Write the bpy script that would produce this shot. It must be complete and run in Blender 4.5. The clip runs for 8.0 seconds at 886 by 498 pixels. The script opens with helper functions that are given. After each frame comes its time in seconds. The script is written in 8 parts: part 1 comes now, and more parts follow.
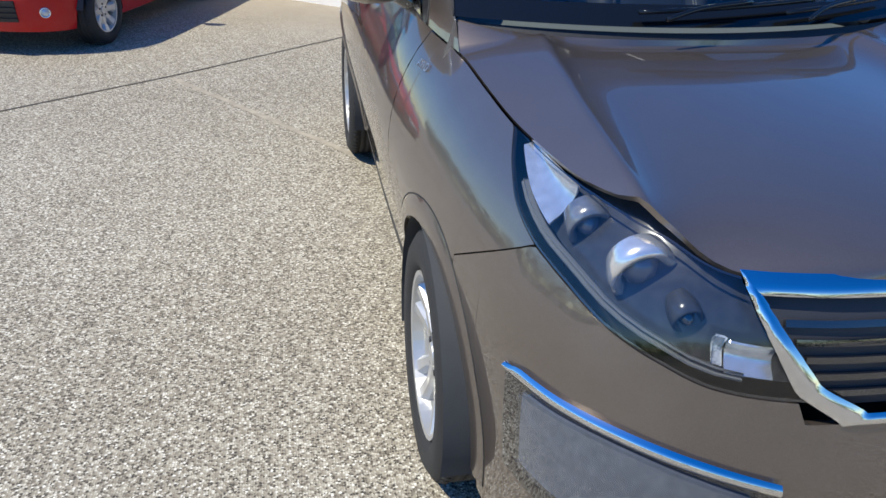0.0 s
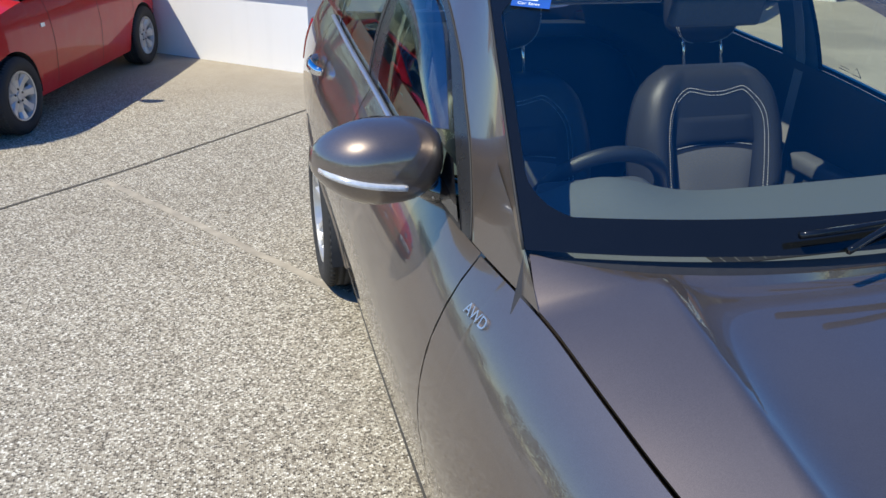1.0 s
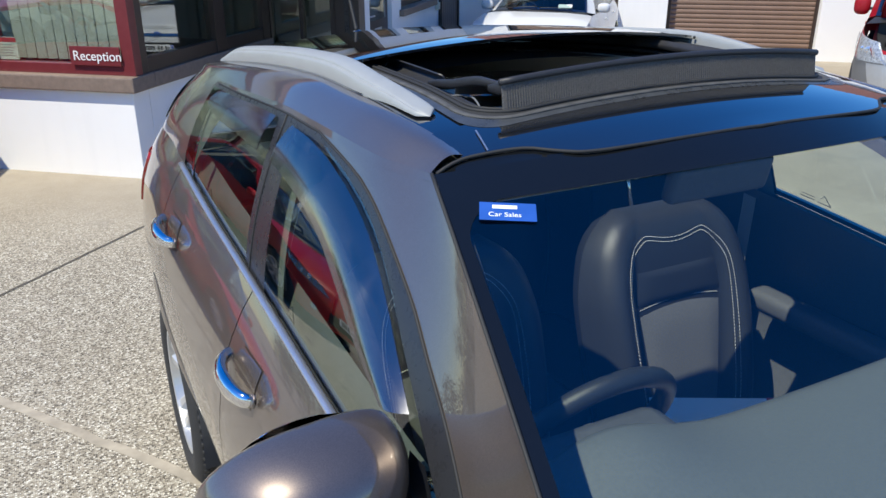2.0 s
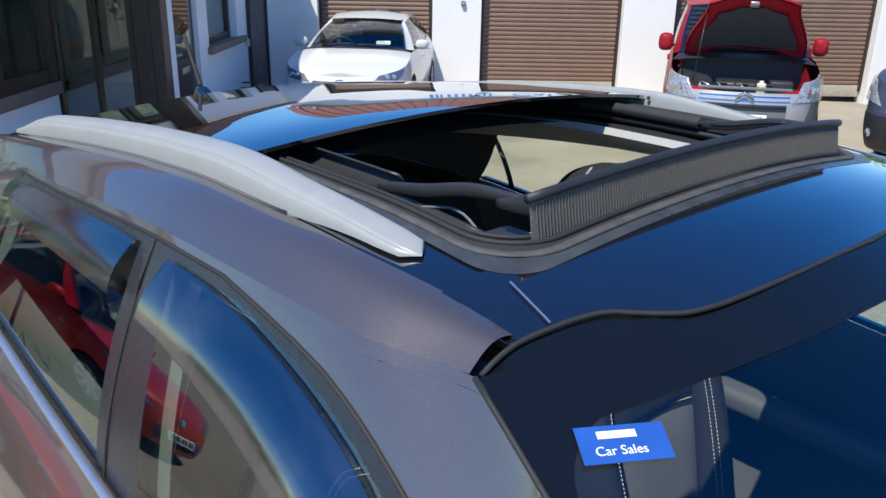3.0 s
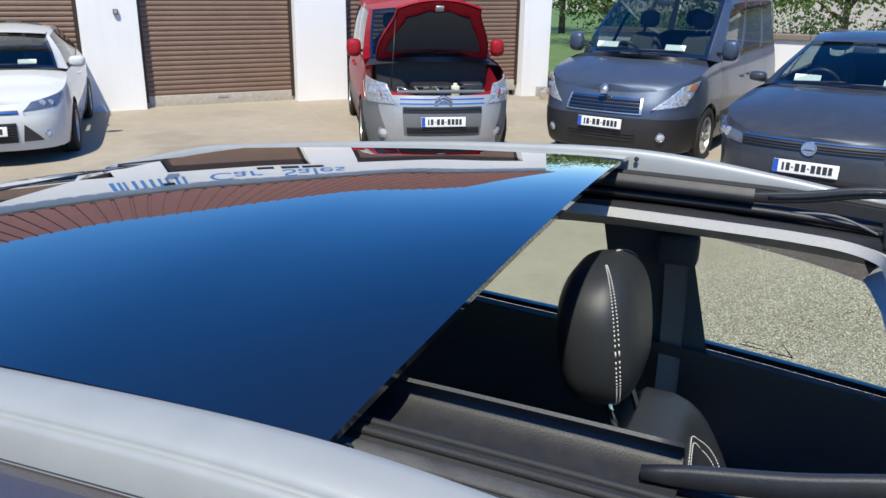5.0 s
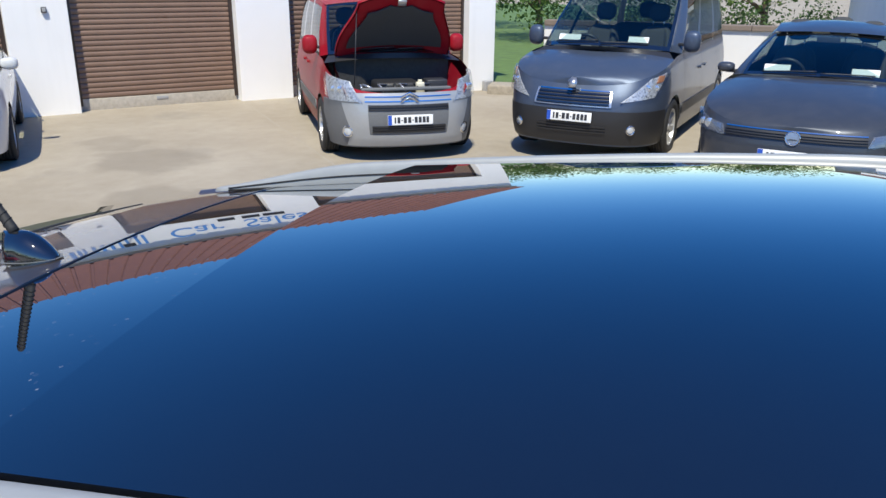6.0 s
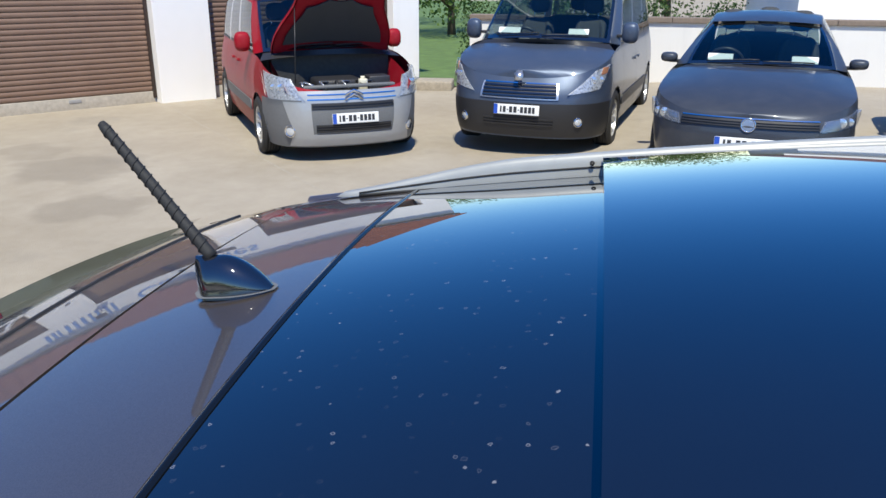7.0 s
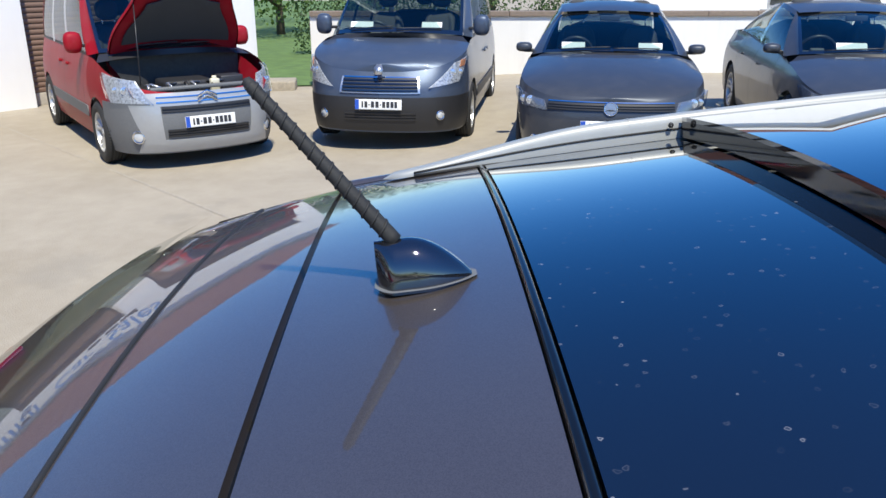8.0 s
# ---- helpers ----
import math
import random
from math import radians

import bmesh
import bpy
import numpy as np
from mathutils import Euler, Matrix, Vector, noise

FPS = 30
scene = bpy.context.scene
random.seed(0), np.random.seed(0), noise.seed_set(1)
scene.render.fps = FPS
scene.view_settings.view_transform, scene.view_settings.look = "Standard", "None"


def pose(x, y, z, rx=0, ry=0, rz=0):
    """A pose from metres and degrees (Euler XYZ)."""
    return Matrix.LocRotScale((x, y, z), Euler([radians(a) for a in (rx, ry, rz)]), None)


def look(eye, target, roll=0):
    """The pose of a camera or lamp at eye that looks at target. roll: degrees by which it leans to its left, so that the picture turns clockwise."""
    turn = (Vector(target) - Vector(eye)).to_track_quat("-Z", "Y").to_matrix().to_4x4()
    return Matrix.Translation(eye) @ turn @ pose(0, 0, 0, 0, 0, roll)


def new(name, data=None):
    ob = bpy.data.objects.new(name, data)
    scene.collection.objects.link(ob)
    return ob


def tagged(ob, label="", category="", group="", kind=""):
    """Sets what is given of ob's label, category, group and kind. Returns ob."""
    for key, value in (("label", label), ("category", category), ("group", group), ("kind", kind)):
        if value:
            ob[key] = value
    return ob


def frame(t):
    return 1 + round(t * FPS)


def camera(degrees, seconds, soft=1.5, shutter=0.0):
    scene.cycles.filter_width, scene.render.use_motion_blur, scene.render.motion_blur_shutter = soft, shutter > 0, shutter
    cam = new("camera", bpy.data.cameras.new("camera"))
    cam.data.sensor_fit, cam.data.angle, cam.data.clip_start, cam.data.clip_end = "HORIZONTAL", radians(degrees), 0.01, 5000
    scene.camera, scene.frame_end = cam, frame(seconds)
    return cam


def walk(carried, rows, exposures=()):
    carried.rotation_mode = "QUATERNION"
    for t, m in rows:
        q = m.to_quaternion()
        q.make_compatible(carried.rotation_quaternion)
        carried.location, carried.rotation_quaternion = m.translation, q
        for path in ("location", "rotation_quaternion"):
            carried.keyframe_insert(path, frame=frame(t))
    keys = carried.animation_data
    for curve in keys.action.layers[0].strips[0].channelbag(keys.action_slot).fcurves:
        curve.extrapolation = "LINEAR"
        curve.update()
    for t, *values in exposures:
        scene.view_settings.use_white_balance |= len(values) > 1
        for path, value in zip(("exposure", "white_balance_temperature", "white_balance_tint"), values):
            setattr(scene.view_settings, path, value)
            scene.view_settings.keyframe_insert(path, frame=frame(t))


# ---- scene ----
cam = camera(58.6, 8.0)
PATH = [
    (0, (-1.185, -3.312, 1.579), (-0.838, -1.571, 0.658), 2.2),
    (0.5, (-1.243, -2.732, 1.69), (-0.865, -0.994, 0.775), 1.4),
    (1, (-1.228, -2.269, 1.783), (-0.754, -0.532, 0.912), 1.3),
    (1.5, (-1.194, -1.842, 1.856), (-0.551, -0.128, 1.051), 1.1),
    (2, (-1.17, -1.485, 1.917), (-0.328, 0.169, 1.172), -0.1),
    (2.2, (-1.14, -1.332, 1.929), (-0.205, 0.285, 1.213), -0.1),
    (3.3, (-1.086, -0.674, 1.915), (0.272, 0.638, 1.255), 1.2),
    (3.5, (-1.085, -0.574, 1.957), (0.346, 0.66, 1.304), 1.1),
    (4, (-0.905, -0.395, 1.955), (0.66, 0.67, 1.312), 1.0),
    (4.5, (-0.883, -0.201, 1.935), (0.789, 0.695, 1.298), 0.8),
    (4.7, (-0.911, -0.113, 1.946), (0.79, 0.722, 1.302), 0.9),
    (6, (-0.862, 0.634, 1.924), (0.936, 1.212, 1.261), 0.6),
    (6.5, (-0.895, 0.924, 1.900), (0.927, 1.417, 1.237), 0.6),
    (7, (-0.796, 1.155, 1.870), (1.056, 1.509, 1.204), 0.3),
    (7.5, (-0.741, 1.389, 1.809), (1.138, 1.553, 1.145), 0.2),
    (8, (-0.703, 1.558, 1.794), (1.183, 1.503, 1.129), 0.0),
]
walk(cam, [(t, look(e, g, r)) for t, e, g, r in PATH], [(0.0, 0.20, 7150, 3.5), (1.0, 0.27, 7150, 3.5), (3.5, 0.36, 7150, 3.0), (4.7, 0.31, 7150, 3.0), (6.5, 0.26, 7150, 3.5), (7.3, 0.33, 7150, 3.5), (8.0, 0.42, 7150, 3.5)])

# ---- daylight ----
SUN_WAY = Vector((0.60, 0.13, -1.0)).normalized()
world = bpy.data.worlds.new("summer_sky")
scene.world = world
world.use_nodes = True
wn = world.node_tree
sky = wn.nodes.new("ShaderNodeTexSky")
sky.sky_type = "NISHITA"
sky.sun_disc = False
sky.sun_elevation = math.asin(-SUN_WAY.z)
sky.sun_rotation = math.atan2(-SUN_WAY.x, -SUN_WAY.y)
sky.air_density, sky.dust_density, sky.ozone_density = 1.0, 0.2, 6.0
deep = wn.nodes.new("ShaderNodeHueSaturation")
deep.inputs["Saturation"].default_value = 1.35
deep.inputs["Hue"].default_value = 0.514
wn.links.new(sky.outputs[0], deep.inputs["Color"])
wn.links.new(deep.outputs[0], wn.nodes["Background"].inputs[0])
wn.nodes["Background"].inputs[1].default_value = 0.18
sun = new("sun", bpy.data.lights.new("sun", "SUN"))
sun.data.energy, sun.data.angle, sun.data.color = 4.6, radians(0.53), (1.0, 0.965, 0.915)
sun.matrix_world = look(Vector((0, 0, 30)) - SUN_WAY * 5, Vector((0, 0, 30)))


# ---- materials ----
def material(name):
    m = bpy.data.materials.new(name)
    m.use_nodes = True
    return m, m.node_tree.nodes, m.node_tree.links, m.node_tree.nodes["Principled BSDF"]


def coords(nodes, links, scale=(1, 1, 1)):
    tc = nodes.new("ShaderNodeTexCoord")
    mp = nodes.new("ShaderNodeMapping")
    mp.inputs["Scale"].default_value = scale
    links.new(tc.outputs["Object"], mp.inputs[0])
    return mp.outputs[0]


def noise_tex(nodes, links, vec, scale, detail=4, rough=0.6):
    n = nodes.new("ShaderNodeTexNoise")
    n.inputs["Scale"].default_value, n.inputs["Detail"].default_value, n.inputs["Roughness"].default_value = scale, detail, rough
    if vec is not None:
        links.new(vec, n.inputs["Vector"])
    return n.outputs["Fac"]


def ramp(nodes, links, fac, stops):
    r = nodes.new("ShaderNodeValToRGB")
    e = r.color_ramp.elements
    while len(e) < len(stops):
        e.new(0.5)
    for el, (p, c) in zip(e, stops):
        el.position, el.color = p, (*c, 1)
    links.new(fac, r.inputs[0])
    return r.outputs[0]


def mixed(nodes, links, fac, a, b, mode="MIX"):
    m = nodes.new("ShaderNodeMix")
    m.data_type, m.blend_type = "RGBA", mode
    for sock, v in ((m.inputs[0], fac), (m.inputs[6], a), (m.inputs[7], b)):
        if isinstance(v, (int, float)):
            sock.default_value = v
        elif isinstance(v, tuple):
            sock.default_value = (*v, 1)
        else:
            links.new(v, sock)
    return m.outputs[2]


def bumped(nodes, links, b, height, strength, distance):
    n = nodes.new("ShaderNodeBump")
    n.inputs["Strength"].default_value, n.inputs["Distance"].default_value = strength, distance
    links.new(height, n.inputs["Height"])
    links.new(n.outputs[0], b.inputs["Normal"])


def plain(name, color, rough=0.5, metal=0.0, vary=0.12, scale=18.0, bump=0.0, coat=0.0, coat_rough=0.03, dist=0.002, gloss=0.5):
    """Colour with soft variation at two scales, and fine relief."""
    m, nodes, links, b = material(name)
    vec = coords(nodes, links)
    n1 = noise_tex(nodes, links, vec, scale, 5)
    n2 = noise_tex(nodes, links, vec, scale * 9, 3)
    lo, hi = tuple(c * (1 - vary) for c in color), tuple(min(1, c * (1 + vary)) for c in color)
    c = ramp(nodes, links, n1, [(0.3, lo), (0.7, hi)])
    c = mixed(nodes, links, n2, c, mixed(nodes, links, 0.5, c, color), "MIX")
    links.new(c, b.inputs["Base Color"])
    b.inputs["Metallic"].default_value = metal
    b.inputs["Specular IOR Level"].default_value = gloss
    r = nodes.new("ShaderNodeMapRange")
    r.inputs[3].default_value, r.inputs[4].default_value = max(0.0, rough * 0.85), min(1, rough * 1.15)
    links.new(n1, r.inputs[0])
    links.new(r.outputs[0], b.inputs["Roughness"])
    b.inputs["Coat Weight"].default_value, b.inputs["Coat Roughness"].default_value = coat, coat_rough
    if bump:
        bumped(nodes, links, b, n2, bump, dist)
    return m


def paint(name, color, metal=0.0, rough=0.35, flake=0.0, coat=1.0, ior=1.38):
    """Clear-coated car paint with a fine flake and faint dust."""
    m, nodes, links, b = material(name)
    vec = coords(nodes, links)
    fl = nodes.new("ShaderNodeTexVoronoi")
    fl.inputs["Scale"].default_value = 1400
    links.new(vec, fl.inputs["Vector"])
    dust = noise_tex(nodes, links, vec, 6, 6)
    grey = nodes.new("ShaderNodeSeparateColor")
    links.new(fl.outputs["Color"], grey.inputs[0])
    c = mixed(nodes, links, flake, color, mixed(nodes, links, 1.0, ramp(nodes, links, grey.outputs[0], [(0.0, (0.55, 0.55, 0.55)), (1.0, (1.45, 1.45, 1.45))]), color, "MULTIPLY"))
    c = mixed(nodes, links, ramp(nodes, links, dust, [(0.45, (0, 0, 0)), (0.8, (0.06, 0.06, 0.06))]), c, (0.35, 0.32, 0.28))
    links.new(c, b.inputs["Base Color"])
    b.inputs["Metallic"].default_value, b.inputs["Roughness"].default_value = metal, rough
    b.inputs["Coat Weight"].default_value, b.inputs["Coat Roughness"].default_value = coat, 0.02
    b.inputs["Coat IOR"].default_value = ior
    b.inputs["Specular IOR Level"].default_value = 0.15
    return m


def glass(name, tint, floor=0.075, rough=0.0):
    """A thin pane: tinted clear, with a Fresnel gloss."""
    m, nodes, links, b = material(name)
    nodes.remove(b)
    t, g, mx, lw, pw, ma = (nodes.new("ShaderNode" + k) for k in ("BsdfTransparent", "BsdfGlossy", "MixShader", "LayerWeight", "Math", "Math"))
    t.inputs[0].default_value = (*tint, 1)
    g.inputs["Roughness"].default_value = rough
    pw.operation, pw.inputs[1].default_value = "POWER", 5.0
    ma.operation, ma.inputs[1].default_value, ma.inputs[2].default_value = "MULTIPLY_ADD", 0.92, floor
    lw.inputs[0].default_value = 0.5
    links.new(lw.outputs["Facing"], pw.inputs[0])
    links.new(pw.outputs[0], ma.inputs[0])
    links.new(ma.outputs[0], mx.inputs[0])
    links.new(t.outputs[0], mx.inputs[1])
    links.new(g.outputs[0], mx.inputs[2])
    links.new(mx.outputs[0], nodes["Material Output"].inputs[0])
    return m


def aggregate_concrete():
    """Exposed-aggregate concrete, washed smooth and stained towards the garage."""
    m, nodes, links, b = material("aggregate_concrete")
    vec = coords(nodes, links)
    v = nodes.new("ShaderNodeTexVoronoi")
    v.inputs["Scale"].default_value = 122
    links.new(vec, v.inputs["Vector"])
    sep = nodes.new("ShaderNodeSeparateColor")
    links.new(v.outputs["Color"], sep.inputs[0])
    stones = ramp(nodes, links, sep.outputs[0], [(0.0, (0.04, 0.034, 0.028)), (0.22, (0.115, 0.096, 0.072)), (0.37, (0.285, 0.248, 0.19)), (0.62, (0.41, 0.37, 0.29)), (0.84, (0.60, 0.56, 0.46)), (1.0, (0.88, 0.85, 0.75))])
    grout = ramp(nodes, links, v.outputs["Distance"], [(0.35, (0, 0, 0)), (0.85, (0.75, 0.75, 0.75))])
    near = mixed(nodes, links, grout, stones, (0.31, 0.275, 0.215))
    big = noise_tex(nodes, links, vec, 0.55, 6)
    mid = noise_tex(nodes, links, vec, 5, 6, 0.7)
    fine = noise_tex(nodes, links, vec, 160, 3)
    far = ramp(nodes, links, mid, [(0.25, (0.325, 0.28, 0.215)), (0.75, (0.41, 0.36, 0.285))])
    far = mixed(nodes, links, ramp(nodes, links, fine, [(0.3, (0, 0, 0)), (0.7, (0.5, 0.5, 0.5))]), far, (0.45, 0.40, 0.32))
    # the washed strip begins past a line across the yard
    xyz = nodes.new("ShaderNodeSeparateXYZ")
    links.new(vec, xyz.inputs[0])
    line = nodes.new("ShaderNodeVectorMath")
    line.operation = "DOT_PRODUCT"
    line.inputs[1].default_value = (0.62, 0.78, 0)
    links.new(vec, line.inputs[0])
    side = nodes.new("ShaderNodeMapRange")
    side.interpolation_type = "SMOOTHSTEP"
    side.inputs[1].default_value, side.inputs[2].default_value = 2.2, 4.2
    links.new(line.outputs["Value"], side.inputs[0])
    c = mixed(nodes, links, side.outputs[0], near, far)
    c = mixed(nodes, links, 1.0, c, ramp(nodes, links, big, [(0.3, (0.80, 0.78, 0.75)), (0.7, (1.0, 1.0, 1.0))]), "MULTIPLY")
    # damp and oil marks of irregular shape
    st = noise_tex(nodes, links, vec, 0.8, 5, 0.62)
    c = mixed(nodes, links, ramp(nodes, links, st, [(0.60, (0, 0, 0)), (0.66, (0.30, 0.30, 0.30)), (0.72, (0.45, 0.45, 0.45))]), c, (0.25, 0.225, 0.185))
    # two old water stains before the shutters
    warp = nodes.new("ShaderNodeTexNoise")
    warp.inputs["Scale"].default_value, warp.inputs["Detail"].default_value = 1.6, 6
    links.new(vec, warp.inputs["Vector"])
    bend = nodes.new("ShaderNodeVectorMath")
    bend.operation = "MULTIPLY_ADD"
    bend.inputs[1].default_value = (1.1, 1.1, 0)
    links.new(warp.outputs["Color"], bend.inputs[0])
    links.new(vec, bend.inputs[2])
    for at, size, depth in (((6.6, 6.6, 0.3), 0.75, 0.5), ((5.3, 5.6, 0.3), 0.55, 0.45), ((7.2, 7.6, 0.3), 0.5, 0.35)):
        d = nodes.new("ShaderNodeVectorMath")
        d.operation = "DISTANCE"
        flat_at = nodes.new("ShaderNodeVectorMath")
        flat_at.operation = "MULTIPLY"
        flat_at.inputs[1].default_value = (1, 1, 0)
        links.new(bend.outputs[0], flat_at.inputs[0])
        links.new(flat_at.outputs[0], d.inputs[0])
        d.inputs[1].default_value = (at[0] + 0.55, at[1] + 0.55, 0)
        f = ramp(nodes, links, d.outputs["Value"], [(size * 0.7, (depth, depth, depth)), (size, (0, 0, 0))])
        c = mixed(nodes, links, f, c, (0.20, 0.17, 0.13))
    links.new(c, b.inputs["Base Color"])
    b.inputs["Roughness"].default_value = 0.85
    bumped(nodes, links, b, v.outputs["Distance"], 0.6, 0.005)
    return m


def render_wall(name, color, dirt=0.25):
    """Painted sand-cement render: fine grain, faint runs and patches."""
    m, nodes, links, b = material(name)
    vec = coords(nodes, links)
    runs = noise_tex(nodes, links, coords(nodes, links, (3.0, 3.0, 0.25)), 1.6, 5)
    patch = noise_tex(nodes, links, vec, 0.7, 5)
    grain = noise_tex(nodes, links, vec, 260, 3)
    dark = tuple(c * 0.82 for c in color)
    c = ramp(nodes, links, patch, [(0.3, tuple(k * 0.95 for k in color)), (0.7, color)])
    c = mixed(nodes, links, ramp(nodes, links, runs, [(0.5, (0, 0, 0)), (0.75, (dirt, dirt, dirt))]), c, dark)
    links.new(c, b.inputs["Base Color"])
    b.inputs["Roughness"].default_value = 0.8
    bumped(nodes, links, b, grain, 0.35, 0.003)
    return m


def foliage(name, dark, light):
    m, nodes, links, b = material(name)
    oi = nodes.new("ShaderNodeNewGeometry")
    c = ramp(nodes, links, oi.outputs["Random Per Island"], [(0.0, dark), (1.0, light)])
    links.new(c, b.inputs["Base Color"])
    b.inputs["Roughness"].default_value = 0.55
    t = nodes.new("ShaderNodeBsdfTranslucent")
    links.new(c, t.inputs[0])
    mx = nodes.new("ShaderNodeMixShader")
    mx.inputs[0].default_value = 0.35
    links.new(b.outputs[0], mx.inputs[1])
    links.new(t.outputs[0], mx.inputs[2])
    links.new(mx.outputs[0], nodes["Material Output"].inputs[0])
    return m


M_GROUND = aggregate_concrete()
M_JOINT = plain("joint_sealant", (0.09, 0.08, 0.065), 0.9, vary=0.3, scale=40)
M_WALL = render_wall("white_render", (0.86, 0.85, 0.83))
M_WALL_OLD = render_wall("weathered_white_render", (0.74, 0.72, 0.68), 0.45)
M_CAP = plain("brown_concrete_coping", (0.20, 0.155, 0.12), 0.8, vary=0.2, bump=0.3)
M_SHUTTER = plain("brown_shutter_paint", (0.20, 0.125, 0.088), 0.5, vary=0.1, scale=3)
M_SHUTTER_BAR = plain("shutter_bottom_bar", (0.42, 0.38, 0.32), 0.5, vary=0.2)
M_MAROON = plain("maroon_joinery", (0.16, 0.025, 0.028), 0.35, vary=0.12)
M_BROWNFRAME = plain("dark_brown_joinery", (0.035, 0.022, 0.018), 0.35)
M_SILL = plain("brown_sill_tile", (0.21, 0.155, 0.12), 0.6, vary=0.2)
M_ROOFTILE = plain("brown_roof_sheet", (0.21, 0.095, 0.065), 0.55, vary=0.2, scale=4)
M_GUTTER = plain("grey_gutter", (0.33, 0.33, 0.33), 0.4)
M_SIGNBLUE = plain("sign_blue", (0.10, 0.28, 0.62), 0.5)
M_SIGNBLACK = plain("sign_black", (0.03, 0.03, 0.035), 0.5)
M_BLIND = plain("vertical_blind_fabric", (0.72, 0.74, 0.68), 0.8, vary=0.05)
M_ROOMDARK = plain("dim_room", (0.12, 0.11, 0.10), 0.8)
M_PANE = glass("window_pane", (0.78, 0.84, 0.80), 0.22)
M_LEAF = foliage("tree_leaf", (0.035, 0.085, 0.018), (0.13, 0.21, 0.04))
M_HEDGE = foliage("hedge_leaf", (0.025, 0.06, 0.018), (0.09, 0.15, 0.04))
M_BARK = plain("bark", (0.10, 0.075, 0.05), 0.9, vary=0.3, scale=12, bump=0.6)
M_GRASS = plain("lawn", (0.10, 0.165, 0.045), 0.9, vary=0.3, scale=3, bump=0.6)
M_PAPER = plain("paper_white", (0.80, 0.80, 0.77), 0.7, vary=0.03)
M_PAPER_RED = plain("paper_red_print", (0.55, 0.06, 0.08), 0.7)
M_BLACKMETAL = plain("black_metal", (0.02, 0.02, 0.022), 0.4)

M_BRONZE = paint("bronze_brown_metallic", (0.160, 0.130, 0.110), 0.72, 0.38, 0.30, ior=1.8)
M_RED = paint("bright_red_paint", (0.50, 0.006, 0.010), 0.0, 0.4, 0.0, 0.8)
M_CRIMSON = paint("crimson_paint", (0.29, 0.007, 0.017), 0.0, 0.5, 0.05, 0.22)
M_WHITECAR = paint("white_car_paint", (0.57, 0.58, 0.58), 0.0, 0.4, 0.0)
M_SLATE = paint("slate_grey_metallic", (0.066, 0.088, 0.132), 0.35, 0.40, 0.25, 0.6)
M_GRAPHITE = paint("graphite_metallic", (0.056, 0.064, 0.080), 0.35, 0.40, 0.25, 0.6)
M_ROOFGLASS = plain("black_roof_glass", (0.006, 0.007, 0.009), 0.012, vary=0.05, gloss=1.0, coat=1.0, coat_rough=0.0)


def spotted_glass():
    """Black roof glass with dried water spots: sparse pale rings of uneven size."""
    m, nodes, links, b = material("spotted_roof_glass")
    vec = coords(nodes, links)
    wob = nodes.new("ShaderNodeTexNoise")
    wob.inputs["Scale"].default_value = 160
    links.new(vec, wob.inputs["Vector"])
    add = nodes.new("ShaderNodeVectorMath")
    add.operation = "MULTIPLY_ADD"
    add.inputs[1].default_value = (0.006, 0.006, 0.006)
    links.new(wob.outputs["Color"], add.inputs[0])
    links.new(vec, add.inputs[2])
    v = nodes.new("ShaderNodeTexVoronoi")
    v.inputs["Scale"].default_value = 80
    links.new(add.outputs[0], v.inputs["Vector"])
    ring = ramp(nodes, links, v.outputs["Distance"], [(0.0, (0.25, 0.25, 0.25)), (0.09, (0.2, 0.2, 0.2)), (0.12, (1, 1, 1)), (0.15, (1, 1, 1)), (0.18, (0, 0, 0))])
    sep = nodes.new("ShaderNodeSeparateColor")
    links.new(v.outputs["Color"], sep.inputs[0])
    pick = ramp(nodes, links, sep.outputs[0], [(0.40, (0, 0, 0)), (0.75, (0.25, 0.25, 0.25)), (1.0, (1, 1, 1))])
    area = ramp(nodes, links, noise_tex(nodes, links, vec, 5, 3), [(0.40, (0.1, 0.1, 0.1)), (0.6, (1, 1, 1))])
    f = mixed(nodes, links, 1.0, mixed(nodes, links, 1.0, ring, pick, "MULTIPLY"), area, "MULTIPLY")
    links.new(mixed(nodes, links, f, (0.006, 0.007, 0.009), (0.25, 0.25, 0.26)), b.inputs["Base Color"])
    links.new(ramp(nodes, links, f, [(0.0, (0.012, 0.012, 0.012)), (1.0, (0.35, 0.35, 0.35))]), b.inputs["Roughness"])
    b.inputs["Specular IOR Level"].default_value = 1.0
    b.inputs["Coat Weight"].default_value, b.inputs["Coat Roughness"].default_value = 1.0, 0.0
    return m


M_SPOTGLASS = spotted_glass()
M_GLOSSBLACK = plain("gloss_black_panel", (0.008, 0.009, 0.012), 0.03, vary=0.05, gloss=1.0, coat=1.0, coat_rough=0.01)
M_RUBBER = plain("black_rubber", (0.018, 0.018, 0.018), 0.7, vary=0.2, scale=60, bump=0.25)
M_WORNRUBBER = plain("worn_grey_rubber", (0.065, 0.065, 0.063), 0.75, vary=0.45, scale=35, bump=0.4)
M_SEALBAND = plain("weathered_seal_band", (0.045, 0.049, 0.053), 0.28, vary=0.45, scale=22, bump=0.15)
M_TYRE = plain("tyre_rubber", (0.022, 0.022, 0.022), 0.75, vary=0.25, scale=50, bump=0.4)
M_TRIM = plain("black_plastic_trim", (0.022, 0.022, 0.024), 0.5, vary=0.15, scale=80, bump=0.2)
M_GREYTRIM = plain("grey_bumper_plastic", (0.135, 0.14, 0.145), 0.6, vary=0.12, scale=60, bump=0.2)
